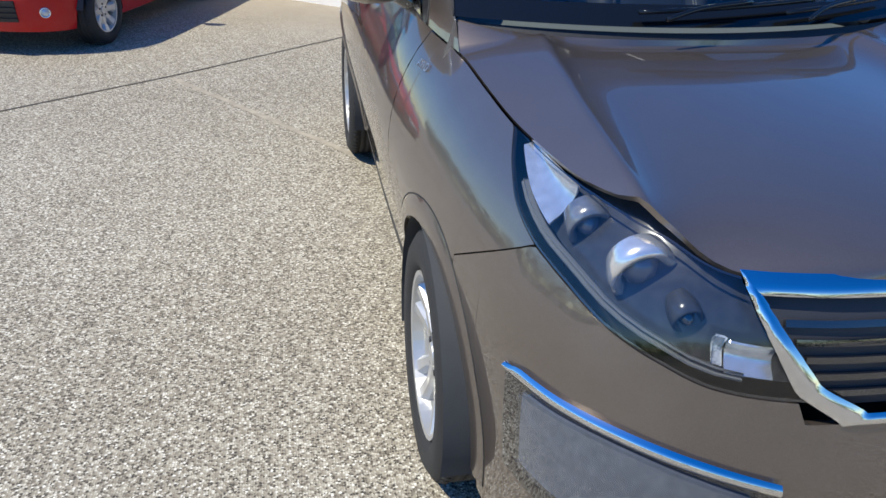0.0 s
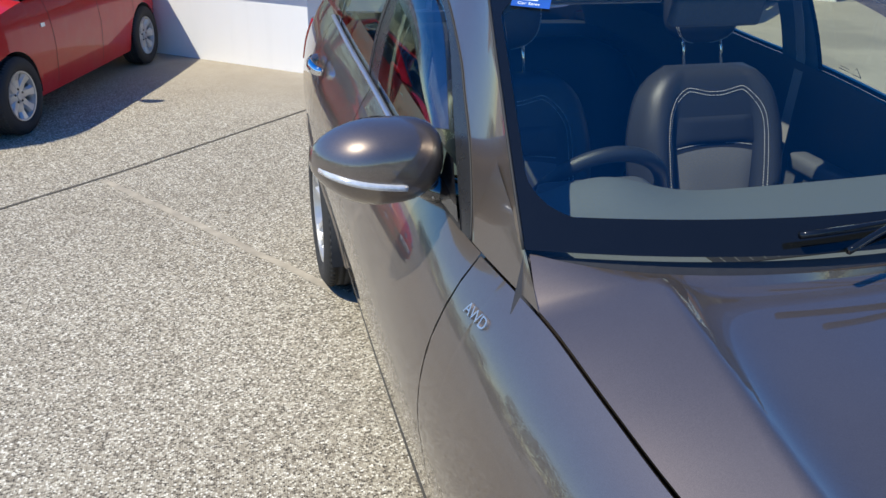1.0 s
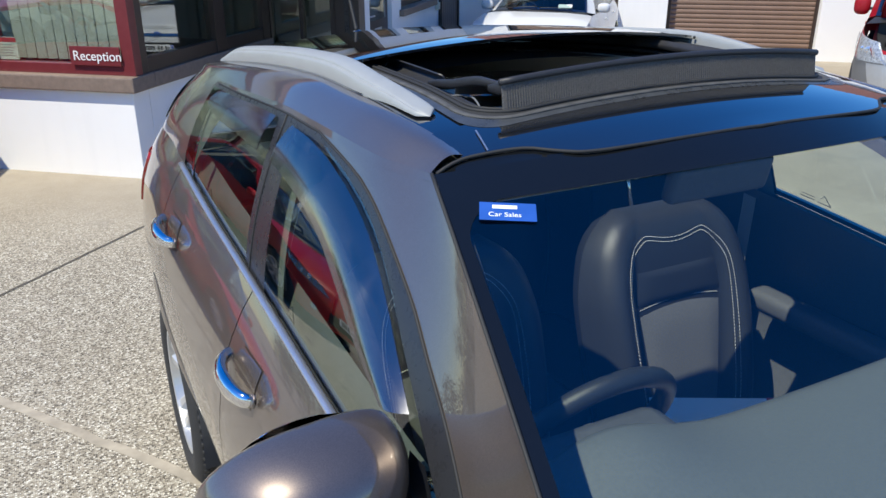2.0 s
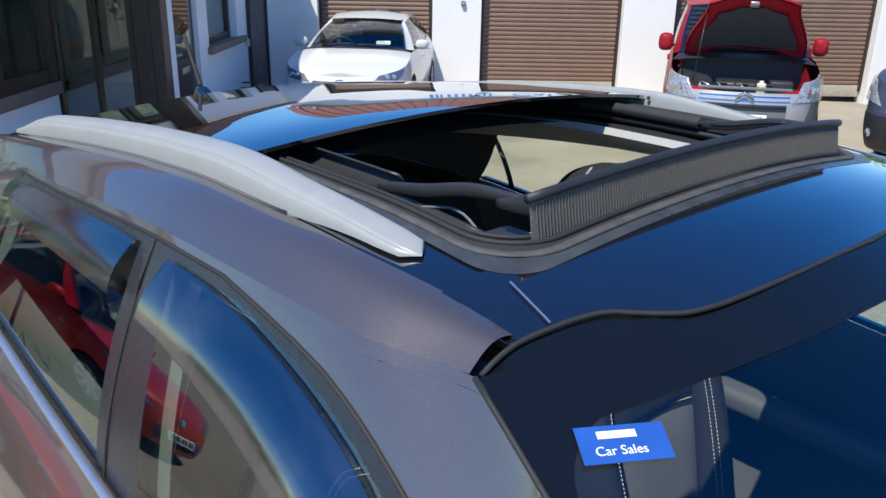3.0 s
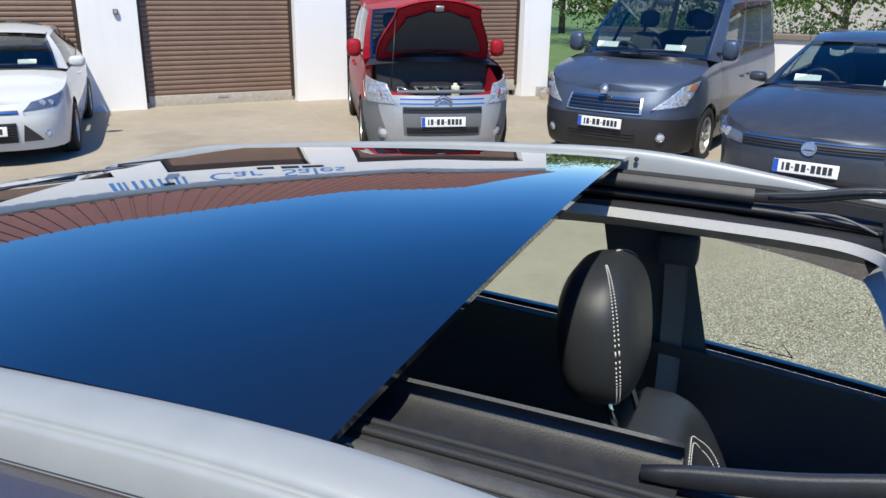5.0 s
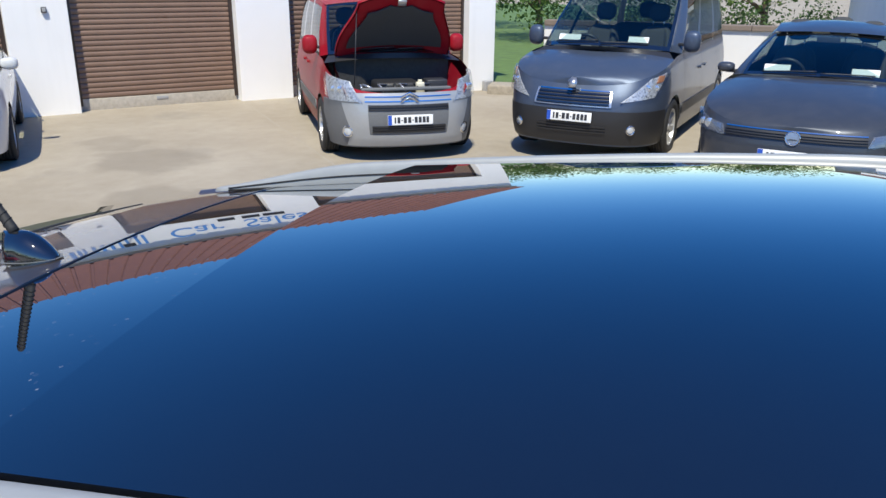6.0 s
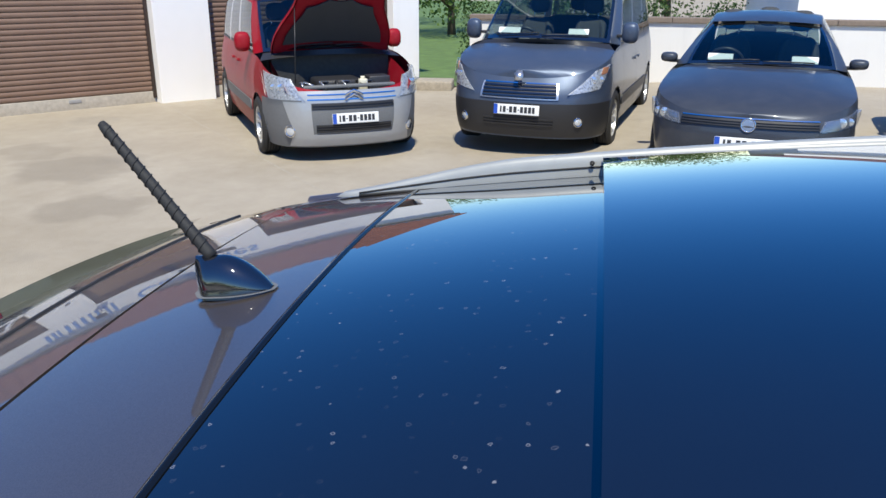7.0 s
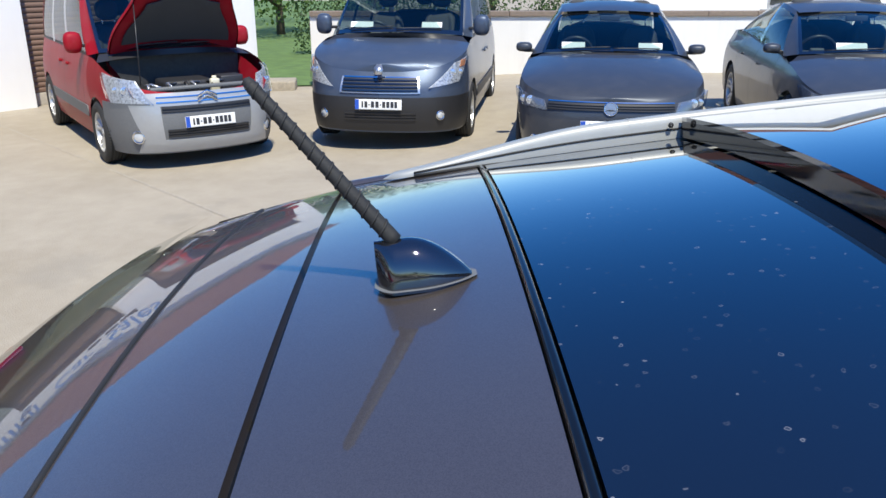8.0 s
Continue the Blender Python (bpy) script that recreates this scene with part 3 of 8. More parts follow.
def make_wheel(parent, x, y, radius, rim, width, spokes, mat_rim, side, style="split", hub_z=None):
    """A wheel: tyre with tread grooves, and an alloy rim with spokes and bolts. The outer face looks along side * x."""
    w = new("wheel")
    w.parent = parent
    w.matrix_basis = pose(x, y, hub_z or radius) @ Matrix.Diagonal((side, 1, 1, 1))
    h = width / 2
    prof = [(rim * 0.97, -h * 0.8), (rim + 0.02, -h), (radius - 0.035, -h * 1.03), (radius - 0.008, -h * 0.86)]
    for k in range(5):
        c = lerp(-0.62, 0.62, k / 4) * h
        prof += [(radius, c - 0.013), (radius, c + 0.010), (radius - 0.007, c + 0.012), (radius - 0.007, c + 0.018)] if k < 4 else [(radius, c - 0.012), (radius, c + 0.010)]
    prof += [(radius - 0.008, h * 0.86), (radius - 0.035, h * 1.03), (rim + 0.025, h * 1.02), (rim + 0.006, h * 0.93), (rim * 0.98, h * 0.80)]
    bm = lathe(prof, 56)
    # shoulder blocks
    for k in range(64):
        a = 2 * math.pi * k / 64
        for e in (-1, 1):
            box(bm, (-0.020 if e > 0 else -0.003, -0.0105, -0.008), (0.003 if e > 0 else 0.020, 0.0105, 0.0005), 0, Matrix.Rotation(a, 4, "X") @ Matrix.Translation((e * h * 0.79, 0, radius - 0.002)) @ Matrix.Rotation(e * 0.25, 4, "Y"))
    part("tyre", bm, M_TYRE, w)
    bm = lathe([(rim * 0.985, h * 0.86), (rim * 0.985, h * 0.92), (rim * 0.93, h * 0.90), (rim * 0.90, h * 0.55), (rim * 0.88, -h * 0.7)], 48)
    lathe([(0.001, h * 0.70), (0.032, h * 0.70), (0.036, h * 0.62), (0.072, h * 0.58), (0.080, h * 0.40), (0.080, h * 0.1)], 24, bm)
    for k in range(spokes):
        a = 2 * math.pi * k / spokes
        arms = ((-0.16, 0.05), (0.16, 0.05)) if style == "split" else ((0.0, 0.085),)
        for off, wd in arms:
            ra, rb = 0.06, rim * 0.94
            base = Matrix.Rotation(a, 4, "X")
            q = []
            for r, ww, xx in ((ra, wd * 0.55, h * 0.60), (lerp(ra, rb, 0.5), wd * 0.42, h * 0.66), (rb, wd * 0.62, h * 0.84)):
                cy = math.sin(off) * r * (1.3 if r > 0.1 else 0.4)
                for yy, dx in ((-ww, -0.018), (-ww * 0.55, 0.0), (ww * 0.55, 0.0), (ww, -0.018), (ww, -0.05), (-ww, -0.05)):
                    q.append(bm.verts.new(base @ Vector((xx + dx, cy + yy, r))))
            for i in range(2):
                for j in range(6):
                    l = (j + 1) % 6
                    bm.faces.new((q[i * 6 + j], q[i * 6 + l], q[i * 6 + 6 + l], q[i * 6 + 6 + j]))
    part("rim", bm, mat_rim, w, soft=False)
    bm = lathe([(0.001, -h * 0.1), (rim * 0.86, -h * 0.1), (rim * 0.86, -h * 0.3)], 32)
    part("brake_disc", bm, M_TRIM, w)
    for k in range(5):
        a = 2 * math.pi * k / 5 + 0.3
        b2 = lathe([(0.0005, h * 0.66), (0.009, h * 0.66), (0.010, h * 0.5)], 8)
        b2.transform(Matrix.Translation((0, math.cos(a) * 0.052, math.sin(a) * 0.052)))
        part("wheel_bolt", b2, M_TRIM, w)
    return w


def make_plate(parent, m, bars=((0.035, 0.018), (0.068, 0.032), (0.112, 0.016), (0.140, 0.036), (0.190, 0.036), (0.238, 0.016), (0.266, 0.034), (0.312, 0.034), (0.358, 0.034), (0.402, 0.030))):
    """A number plate; its characters become plain bars."""
    p = part("number_plate", boxed((-0.26, -0.008, -0.055), (0.26, 0.0, 0.055), 0.004), M_PLATEWHITE, parent, "white number plate with a blue end band", m=m)
    part("blue_band", boxed((-0.258, -0.010, -0.053), (-0.215, -0.004, 0.053)), M_PLATEBLUE, p, soft=False)
    for a, wd in bars:
        part("character_bar", boxed((-0.22 + a, -0.0105, -0.009 if wd == 0.016 else -0.033), (-0.22 + a + wd, -0.004, 0.003 if wd == 0.016 else 0.033)), M_SIGNBLACK, p, soft=False)
    return p


def seat(parent, x, y, z, mats=(None, None), wide=0.50, stitched=False):
    """A front seat with bolsters, headrest and posts."""
    lea, clo = mats
    s = new("seat")
    s.parent = parent
    s.matrix_basis = pose(x, y, z)

    def taper(b):
        return 0.86 + 0.14 * math.sin(min(1.0, b / 0.62) * math.pi / 2) - 0.16 * smooth((b - 0.62) / 0.38) - 0.30 * max(0.0, (b - 0.80) / 0.20) ** 2.5

    W, H, D, BOL = wide, 0.64, 0.16, 0.06

    def front(a, b, proud=0.0):
        edge = max(0.0, abs(a) - 0.55) / 0.45
        r = (1 - abs(a) ** 6) * (1 - abs(2 * b - 1) ** 8)
        return Vector((a * W / 2 * taper(b), -(D * 0.5) * r ** 0.4 - BOL * math.sin(min(1, edge) * math.pi) * (1 - b ** 3) * 0.9 - proud, b * H))
    bm = sheet(lambda u, v: front(u * 2 - 1, v), 34, 26)
    sheet(lambda u, v: Vector(((u * 2 - 1) * W / 2 * taper(v), D * 0.5 * ((1 - abs(u * 2 - 1) ** 6) * (1 - abs(2 * v - 1) ** 8)) ** 0.4, v * H)), 26, 22, 0, None, bm)
    lean = Matrix.Rotation(radians(-16), 4, "X")
    part("backrest", bm, lea, s, m=lean)

    def panel(a0, a1, b0, b1, name, mat, top=0.0):
        def fn(u, v):
            q = u * 2 - 1
            puff = (1 - q ** 6) * (1 - (2 * v - 1) ** 6)
            return front(lerp(a0, a1, v) * q, lerp(b0, b1 + top * (1 - q * q), v), 0.0015 + 0.007 * puff)
        part(name, sheet(fn, 14, 10, 0.004, (0, 1, 0.3)), mat, s, m=lean)
    if clo:
        panel(0.42, 0.50, 0.08, 0.56, "cloth_insert", clo, 0.025)
        panel(0.52, 0.50, 0.605, 0.74, "upper_panel", lea)
    part("seat_base", boxed((-wide / 2, -0.50, -0.16), (wide / 2, 0.02, -0.01), 0.045), lea, s)

    def hr(u, v):
        a, b = u * 2 * math.pi, v * math.pi
        sx, sz = math.cos(a), -math.cos(b)
        pw = lambda q, e: math.copysign(abs(q) ** e, q)
        rr = math.sin(b) ** 0.7
        return Vector((0.124 * pw(math.sin(a), 0.62) * rr, 0.060 * pw(sx, 0.72) * rr - 0.01, 0.105 * pw(sz, 0.72)))
    head = part("headrest", sheet(hr, 28, 18), lea, s, m=pose(0, 0.245, 0.785, -8) @ Matrix.Diagonal((1.05, 1.12, 1.08, 1)))
    for e in (-1, 1):
        part("headrest_post", tube([(e * 0.07, 0.175, 0.60), (e * 0.07, 0.225, 0.74)], 0.006), M_CHROME, s)
    if stitched:
        for e in (-1, 1):
            for off in (0.0, 0.10):
                pts = [hr((math.pi - e * (0.95 + off)) / (2 * math.pi), lerp(0.05, 0.95, k / 109)) * 1.008 for k in range(110)]
                bm = bmesh.new()
                for k in range(0, 108, 2):
                    tube(pts[k:k + 2], 0.0011, 4, bm)
                part("stitching", bm, M_THREAD, head)
        # twin seam that follows the outline of the backrest, and two across it
        def seam(line, n, twin=0.0):
            pts = [lean @ front(a, b, 0.001) for a, b in line(n, twin)]
            bm = bmesh.new()
            for k in range(n):
                tube([pts[k], pts[k].lerp(pts[k + 1], 0.7)], 0.0011, 4, bm)
            part("stitching", bm, M_THREAD, s)

        def outline(n, twin):
            out = []
            for k in range(n + 1):
                q = abs(2 * k / n - 1)
                a = math.copysign((0.62 + twin) * math.sin(min(1.0, q / 0.42) * math.pi / 2) ** 0.8, 2 * k / n - 1)
                out.append((a, lerp(0.865 + twin * 0.5 - 0.025 * math.exp(-(q / 0.10) ** 2), 0.08, max(0.0, (q - 0.16) / 0.84) ** 1.35)))
            return out
        seam(outline, 150)
        seam(outline, 150, 0.035)
        seam(lambda n, twin: [(lerp(-0.5, 0.5, k / n), 0.588 + 0.02 * (1 - (2 * k / n - 1) ** 2)) for k in range(n + 1)], 44)
    return s


def steering_wheel(parent, x, y, z, tilt=25, r=0.185):
    w = new("steering_wheel")
    w.parent = parent
    w.matrix_basis = pose(x, y, z, tilt)
    ring = [Vector((math.cos(a) * r, 0, math.sin(a) * r)) for a in [2 * math.pi * k / 40 for k in range(41)]]
    part("rim", tube(ring, 0.020, 10, caps=False, up=(0, 1, 0)), M_LEATHER, w)
    bm = boxed((-0.075, -0.045, -0.065), (0.075, 0.0, 0.055), 0.02)
    for a in (0, 180, 270):
        box(bm, (0.05, -0.022, -0.02), (r, -0.004, 0.02), 0.006, Matrix.Rotation(radians(-a), 4, "Y"))
    part("spokes", bm, M_DARKTRIM, w)
    return w


# ---- the yard ----
ticks = [-900.0, -120.0, -40.0] + [-20.0 + 0.5 * k for k in range(81)] + [40.0, 120.0, 900.0]
bm = bmesh.new()
grid = [[bm.verts.new((x, y, ground_z(x, y))) for y in ticks] for x in ticks]
for i in range(len(ticks) - 1):
    for j in range(len(ticks) - 1):
        bm.faces.new((grid[i][j], grid[i + 1][j], grid[i + 1][j + 1], grid[i][j + 1]))
ground = part("ground", bm, M_GROUND, None)
tagged(ground, "pale exposed-aggregate concrete yard with joints and stains", "ground", kind="structure")


def strip_on_ground(name, pts, width, mat, label, lift=0.004):
    bm = bmesh.new()
    rows = []
    for i, p in enumerate(pts):
        p = Vector((p[0], p[1], 0))
        d = (Vector((*pts[min(i + 1, len(pts) - 1)], 0)) - Vector((*pts[max(i - 1, 0)], 0))).normalized()
        n = Vector((-d.y, d.x, 0)) * width / 2
        rows.append([bm.verts.new((q.x, q.y, ground_z(q.x, q.y) + lift)) for q in (p + n, p - n)])
    for a, b in zip(rows, rows[1:]):
        bm.faces.new((a[0], a[1], b[1], b[0]))
    return tagged(part(name, bm, mat, None, soft=False), label, "joint", kind="structure")


def wavy(a, b, n, amp, seed):
    rnd = random.Random(seed)
    return [(lerp(a[0], b[0], k / n) + rnd.uniform(-amp, amp), lerp(a[1], b[1], k / n) + rnd.uniform(-amp, amp)) for k in range(n + 1)]


strip_on_ground("trim_joint", wavy((-9.0, -2.35), (-2.17, 3.24), 60, 0.006, 1) + wavy((-2.17, 3.24), (3.4, 8.40), 60, 0.006, 2)[1:], 0.022, M_JOINT, "dark open joint across the concrete yard")
strip_on_ground("trim_joint", wavy((-2.14, 3.19), (0.2, -0.16), 30, 0.008, 3), 0.05, plain("filled_joint", (0.36, 0.315, 0.245), 0.9, vary=0.3, scale=9), "pale filled joint in the concrete yard", 0.003)
strip_on_ground("trim_joint", wavy((10.2, 7.4), (4.4, 2.0), 40, 0.005, 4), 0.02, plain("worn_joint", (0.36, 0.32, 0.26), 0.9, vary=0.2), "worn joint in the concrete before the garage", 0.003)

# ---- reception and garage, in their own axes: x along the facades, y away from the yard ----
SITE = pose(-0.44, 6.0, 0.0, 0, 0, -39.9)
G_Y = 8.64                    # the garage front
BASE = -0.9


def wall_box(name, a, b, mat, label, bevel=0.0, category="wall"):
    ob = part(name, boxed(a, b, bevel), mat, None, soft=False, m=SITE)
    return tagged(ob, label, category, kind="structure")


# garage front: piers between the shutters, and the band above them
SHUT = [(2.02, 4.01), (4.86, 7.35), (8.26, 11.89)]
HEAD = 2.25
EAVE = 3.30
edges = [1.15] + [v for p in SHUT for v in p] + [12.5]
for k in range(0, 8, 2):
    wall_box("wall_pier", (edges[k], G_Y, BASE), (edges[k + 1], G_Y + 0.35, HEAD), M_WALL, "white rendered pier between brown roller shutters", 0.01)
wall_box("wall_band", (1.15, G_Y, HEAD + 0.002), (12.5, G_Y + 0.35, EAVE), M_WALL, "white rendered band above the shutters, with a painted sign")
wall_box("wall_garage_end", (12.15, G_Y + 0.352, BASE), (12.5, G_Y + 9, EAVE), M_WALL, "white rendered end wall of the garage")
wall_box("wall_garage_back", (-4, G_Y + 9.002, BASE), (12.5, G_Y + 9.3, EAVE), M_WALL, "white rendered back wall of the garage")
wall_box("floor_garage", (1.2, G_Y + 0.36, BASE), (12.14, G_Y + 9, -0.42), M_JOINT, "dark concrete garage floor", category="floor")


def shutter(x0, x1):
    """A roller shutter: curved slats, side guides and a bottom bar."""
    t = thing("roller_shutter", SITE @ pose(0, G_Y + 0.22, 0), "closed brown roller shutter door with narrow horizontal slats", "shutter", "garage shutters")
    zb = -0.08
    pitch = 0.078
    z = zb + 0.11
    k = 0
    while z < HEAD - 0.01:
        top = min(z + pitch, HEAD)

        def fn(u, v):
            return Vector((lerp(x0 + 0.03, x1 - 0.03, u), -0.012 * math.sin(v * math.pi) ** 0.6, lerp(z, top - 0.006, v)))
        part("slat", sheet(fn, 1, 5, 0.004, (0, 1, 0)), M_SHUTTER, t)
        z += pitch
        k += 1
    part("backing", boxed((x0, 0.012, zb), (x1, 0.03, HEAD)), M_TRIM, t, soft=False)
    part("bottom_bar", boxed((x0 + 0.03, -0.02, zb - 0.1), (x1 - 0.03, 0.012, zb + 0.105), 0.006), M_SHUTTER_BAR, t, "pale worn bottom bar")
    part("bar_lock", boxed(((x0 + x1) / 2 - 0.09, -0.028, zb + 0.03), ((x0 + x1) / 2 + 0.09, -0.018, zb + 0.08), 0.004), M_GUTTER, t, "small grey lock plate")
    for x, e in ((x0, 0), (x1, -1)):
        part("guide", boxed((x + e * 0.06, -0.03, zb), (x + 0.06 + e * 0.06, 0.014, HEAD), 0.004), M_BROWNFRAME, t)
    return t


for a, b in SHUT:
    shutter(a, b)
lamp = thing("wall_switch", SITE @ pose(4.54, G_Y, 1.356), "small dark weatherproof key switch on the white pier", "switch")
part("housing", boxed((-0.035, -0.05, -0.04), (0.035, 0, 0.04), 0.008), M_SIGNBLACK, lamp)
part("cover", boxed((-0.025, -0.056, -0.03), (0.025, -0.048, 0.03), 0.004), M_GUTTER, lamp)

# sign on the band: the trader's name as bars, the trade in letters
sign = thing("painted_sign", SITE @ pose(0, G_Y - 0.006, 0), "blue painted trade sign lettering on the white band", "sign")
z0 = HEAD + 0.32
for a, wd in ((3.85, 0.07), (3.97, 0.05), (4.06, 0.04), (4.20, 0.06), (4.34, 0.06), (4.48, 0.06), (4.62, 0.05), (4.74, 0.05), (4.90, 0.05), (5.02, 0.05)):
    part("name_bar", boxed((a, -0.004, z0), (a + wd, 0.002, z0 + 0.42)), M_SIGNBLUE, sign, soft=False)
lettering("car_word", "Car", 0.62, M_SIGNBLUE, sign, pose(5.45, 0, z0, 90))
lettering("sales_word", "Sales", 0.62, M_SIGNBLUE, sign, pose(6.75, 0, z0, 90))
for a, wd in ((6.35, 0.30), (6.78, 0.32), (7.16, 0.40)):
    part("number_bar", boxed((a, -0.004, z0 - 0.22), (a + wd, 0.002, z0 - 0.07)), M_SIGNBLACK, sign, soft=False)
flood = thing("floodlight", SITE @ pose(4.75, G_Y, HEAD + 0.68), "small dark floodlight bracketed to the garage wall", "lamp")
part("bracket", tube([(0, 0, 0), (0, -0.12, 0.02), (0, -0.16, -0.02)], 0.012), M_BLACKMETAL, flood)
part("head", boxed((-0.09, -0.24, -0.10), (0.09, -0.15, 0.04), 0.01), M_BLACKMETAL, flood)

# eaves: gutter, and a ribbed brown roof
gut = [(-0.02, 0.0), (-0.07, -0.005), (-0.10, -0.03), (-0.11, -0.075), (-0.105, -0.08), (-0.095, -0.035), (-0.065, -0.015), (-0.02, -0.012)]


def gutter(x0, x1, y, z):
    bm = bmesh.new()
    a = [bm.verts.new((x0, y + p, z - 0.09 + -q)) for p, q in gut]
    b = [bm.verts.new((x1, y + p, z - 0.09 + -q)) for p, q in gut]
    for k in range(len(gut)):
        l = (k + 1) % len(gut)
        bm.faces.new((a[k], a[l], b[l], b[k]))
    return tagged(part("trim_gutter", bm, M_GUTTER, None, soft=False, m=SITE), "grey half-round eaves gutter", "gutter", kind="structure")


gutter(1.15, 12.55, G_Y - 0.02, EAVE + 0.02)
bm = bmesh.new()
n = 38
for k in range(n):
    x0 = lerp(1.0, 12.7, k / n)
    x1 = lerp(1.0, 12.7, (k + 1) / n)
    w = (x1 - x0)
    prev = None
    for x, dz in ((x0, 0), (x0 + w * 0.74, 0), (x0 + w * 0.80, 0.05), (x0 + w * 0.94, 0.05), (x1, 0)):
        cur = [bm.verts.new((x, yy, zz + dz)) for yy, zz in ((G_Y - 0.16, EAVE + 0.0), (G_Y + 4.6, EAVE + 1.9))]
        if prev:
            bm.faces.new((prev[0], cur[0], cur[1], prev[1]))
        prev = cur
roof = tagged(part("roof_garage", bm, M_ROOFTILE, None, soft=False, m=SITE), "ribbed brown sheet roof of the garage", "roof", kind="structure")
wall_box("roof_garage_back", (1.0, G_Y + 4.6, EAVE - 0.05), (12.7, G_Y + 9.4, EAVE + 1.88), M_ROOFTILE, "brown rear slope of the garage roof", category="roof")

# reception porch: white plinth, tiled sill, glazed frames
PL, SI = 0.60, 0.74
wall_box("wall_plinth_front", (-7.5, 0.0, BASE), (0.0, 0.25, PL), M_WALL, "white rendered plinth below the reception window", 0.008)
wall_box("wall_plinth_side", (-0.25, 0.252, BASE), (0.0, 2.88, PL), M_WALL, "white rendered plinth of the reception porch")
wall_box("sill_front", (-7.5, -0.06, PL + 0.002), (0.06, 0.29, SI), M_SILL, "brown tiled sill on the reception plinth", 0.015, "sill")
wall_box("sill_side", (-0.29, 0.292, PL + 0.002), (0.06, 2.88, SI), M_SILL, "brown tiled sill on the porch side", 0.015, "sill")
TOPW = 2.35


def window_run(name, along, p0, p1, posts, z0, z1, mat, label, depth=0.11, low=0.09):
    """Fixed glazing between posts. along: 'x' or 'y'; p0, p1: the fixed coordinate and the ends."""
    t = thing(name, SITE, label, "window", kind="structure")

    def put(nm, a, b, c, d, m, back=0.0, thick=depth, lab=""):
        if along == "x":
            q = boxed((a, p0 + back, c), (b, p0 + back + thick, d), 0.004)
        else:
            q = boxed((p0 - back - thick, a, c), (p0 - back, b, d), 0.004)
        return part(nm, q, m, t, lab, soft=False)
    for a, w in posts:
        put("post", a - w / 2, a + w / 2, z0, z1, mat)
    for (a, wa), (b, wb) in zip(posts, posts[1:]):
        put("bottom_rail", a + wa / 2 + 0.001, b - wb / 2 - 0.001, z0, z0 + low, mat, 0.008)
        put("top_rail", a + wa / 2 + 0.001, b - wb / 2 - 0.001, z1 - 0.08, z1, mat, 0.008)
        put("pane", a + wa / 2, b - wb / 2, z0 + low, z1 - 0.08, M_PANE, depth * 0.5, 0.008).visible_shadow = False
    return t


win1 = window_run("window_1", "x", 0.03, 0, [(-7.4, 0.1), (-5.3, 0.10), (-3.3, 0.10), (-1.48, 0.10), (-0.02, 0.12)], SI, TOPW, M_MAROON, "maroon timber shop window with pale vertical blinds")
win2 = window_run("window_2", "y", 0.03, 0, [(0.16, 0.18), (1.66, 0.22), (2.78, 0.18)], SI, TOPW, M_BROWNFRAME, "dark brown framed fixed glazing of the reception porch", low=0.13)
win3 = window_run("window_3", "x", 2.90, 0, [(-0.02, 0.10), (0.42, 0.04), (0.82, 0.06)], BASE, TOPW, M_BROWNFRAME, "full-height dark brown framed glazing at the porch entrance", low=0.16)
for k in range(66):
    x = -7.3 + k * 0.11
    if -1.6 < x < -1.38 or x > -0.12:
        continue
    tagged(part("blind_slat", boxed((-0.042, -0.001, SI + 0.1), (0.042, 0.001, TOPW - 0.1), 0, pose(0, 0, 0, 0, 0, 22)), M_BLIND, win1, soft=False, m=pose(x, 0.22, 0)), "")
plaque = thing("reception_sign", SITE @ pose(-0.58, 0.018, SI + 0.085), "maroon sign board with white lettering in the window", "sign")
part("board", boxed((0, -0.006, 0), (0.50, 0.008, 0.165), 0.003), M_MAROON, plaque, soft=False)
lettering("reception_word", "Reception", 0.118, M_PAPER, plaque, pose(0.03, -0.008, 0.045, 90), 0.002)
notice = thing("window_notice", SITE @ pose(-1.40, 0.10, SI + 0.10), "white paper notice with a red heading behind the glass", "notice")
part("sheet_of_paper", boxed((0, -0.002, 0), (0.22, 0, 0.20)), M_PAPER, notice, soft=False)
part("heading", boxed((0.005, -0.004, 0.155), (0.215, -0.001, 0.195)), M_PAPER_RED, notice, soft=False)
for k in range(5):
    part("text_bar", boxed((0.03, -0.0035, 0.03 + k * 0.024), (0.19 - 0.02 * (k % 3), -0.001, 0.038 + k * 0.024)), M_GUTTER, notice, soft=False)
wall_box("wall_band_reception", (-7.5, 0.0, TOPW + 0.002), (0.84, 8.6, TOPW + 0.45), M_WALL, "white fascia over the reception windows")
wall_box("roof_reception", (-7.7, -0.35, TOPW + 0.452), (1.3, 9.0, TOPW + 0.62), M_ROOFTILE, "brown roof edge of the reception", category="roof")
wall_box("ceiling_reception", (-7.4, 0.26, TOPW - 0.04), (-0.26, 8.4, TOPW), M_HEADLINER, "pale reception ceiling", category="ceiling")
wall_box("floor_reception", (-7.4, 0.26, -0.3), (-0.26, 8.4, 0.02), M_ROOMDARK, "dark reception floor", category="floor")
wall_box("wall_reception_inner", (-7.5, 8.0, 0.02), (-0.3, 8.1, TOPW - 0.05), M_WALL_OLD, "plain inner wall of the reception")
wall_box("wall_porch_end", (0.0, 6.45, BASE), (0.848, 6.6, TOPW), M_WALL, "white end wall of the porch recess")
wall_box("wall_reception_west", (-7.75, 0.0, BASE), (-7.51, 9.0, TOPW), M_WALL, "white side wall of the reception")

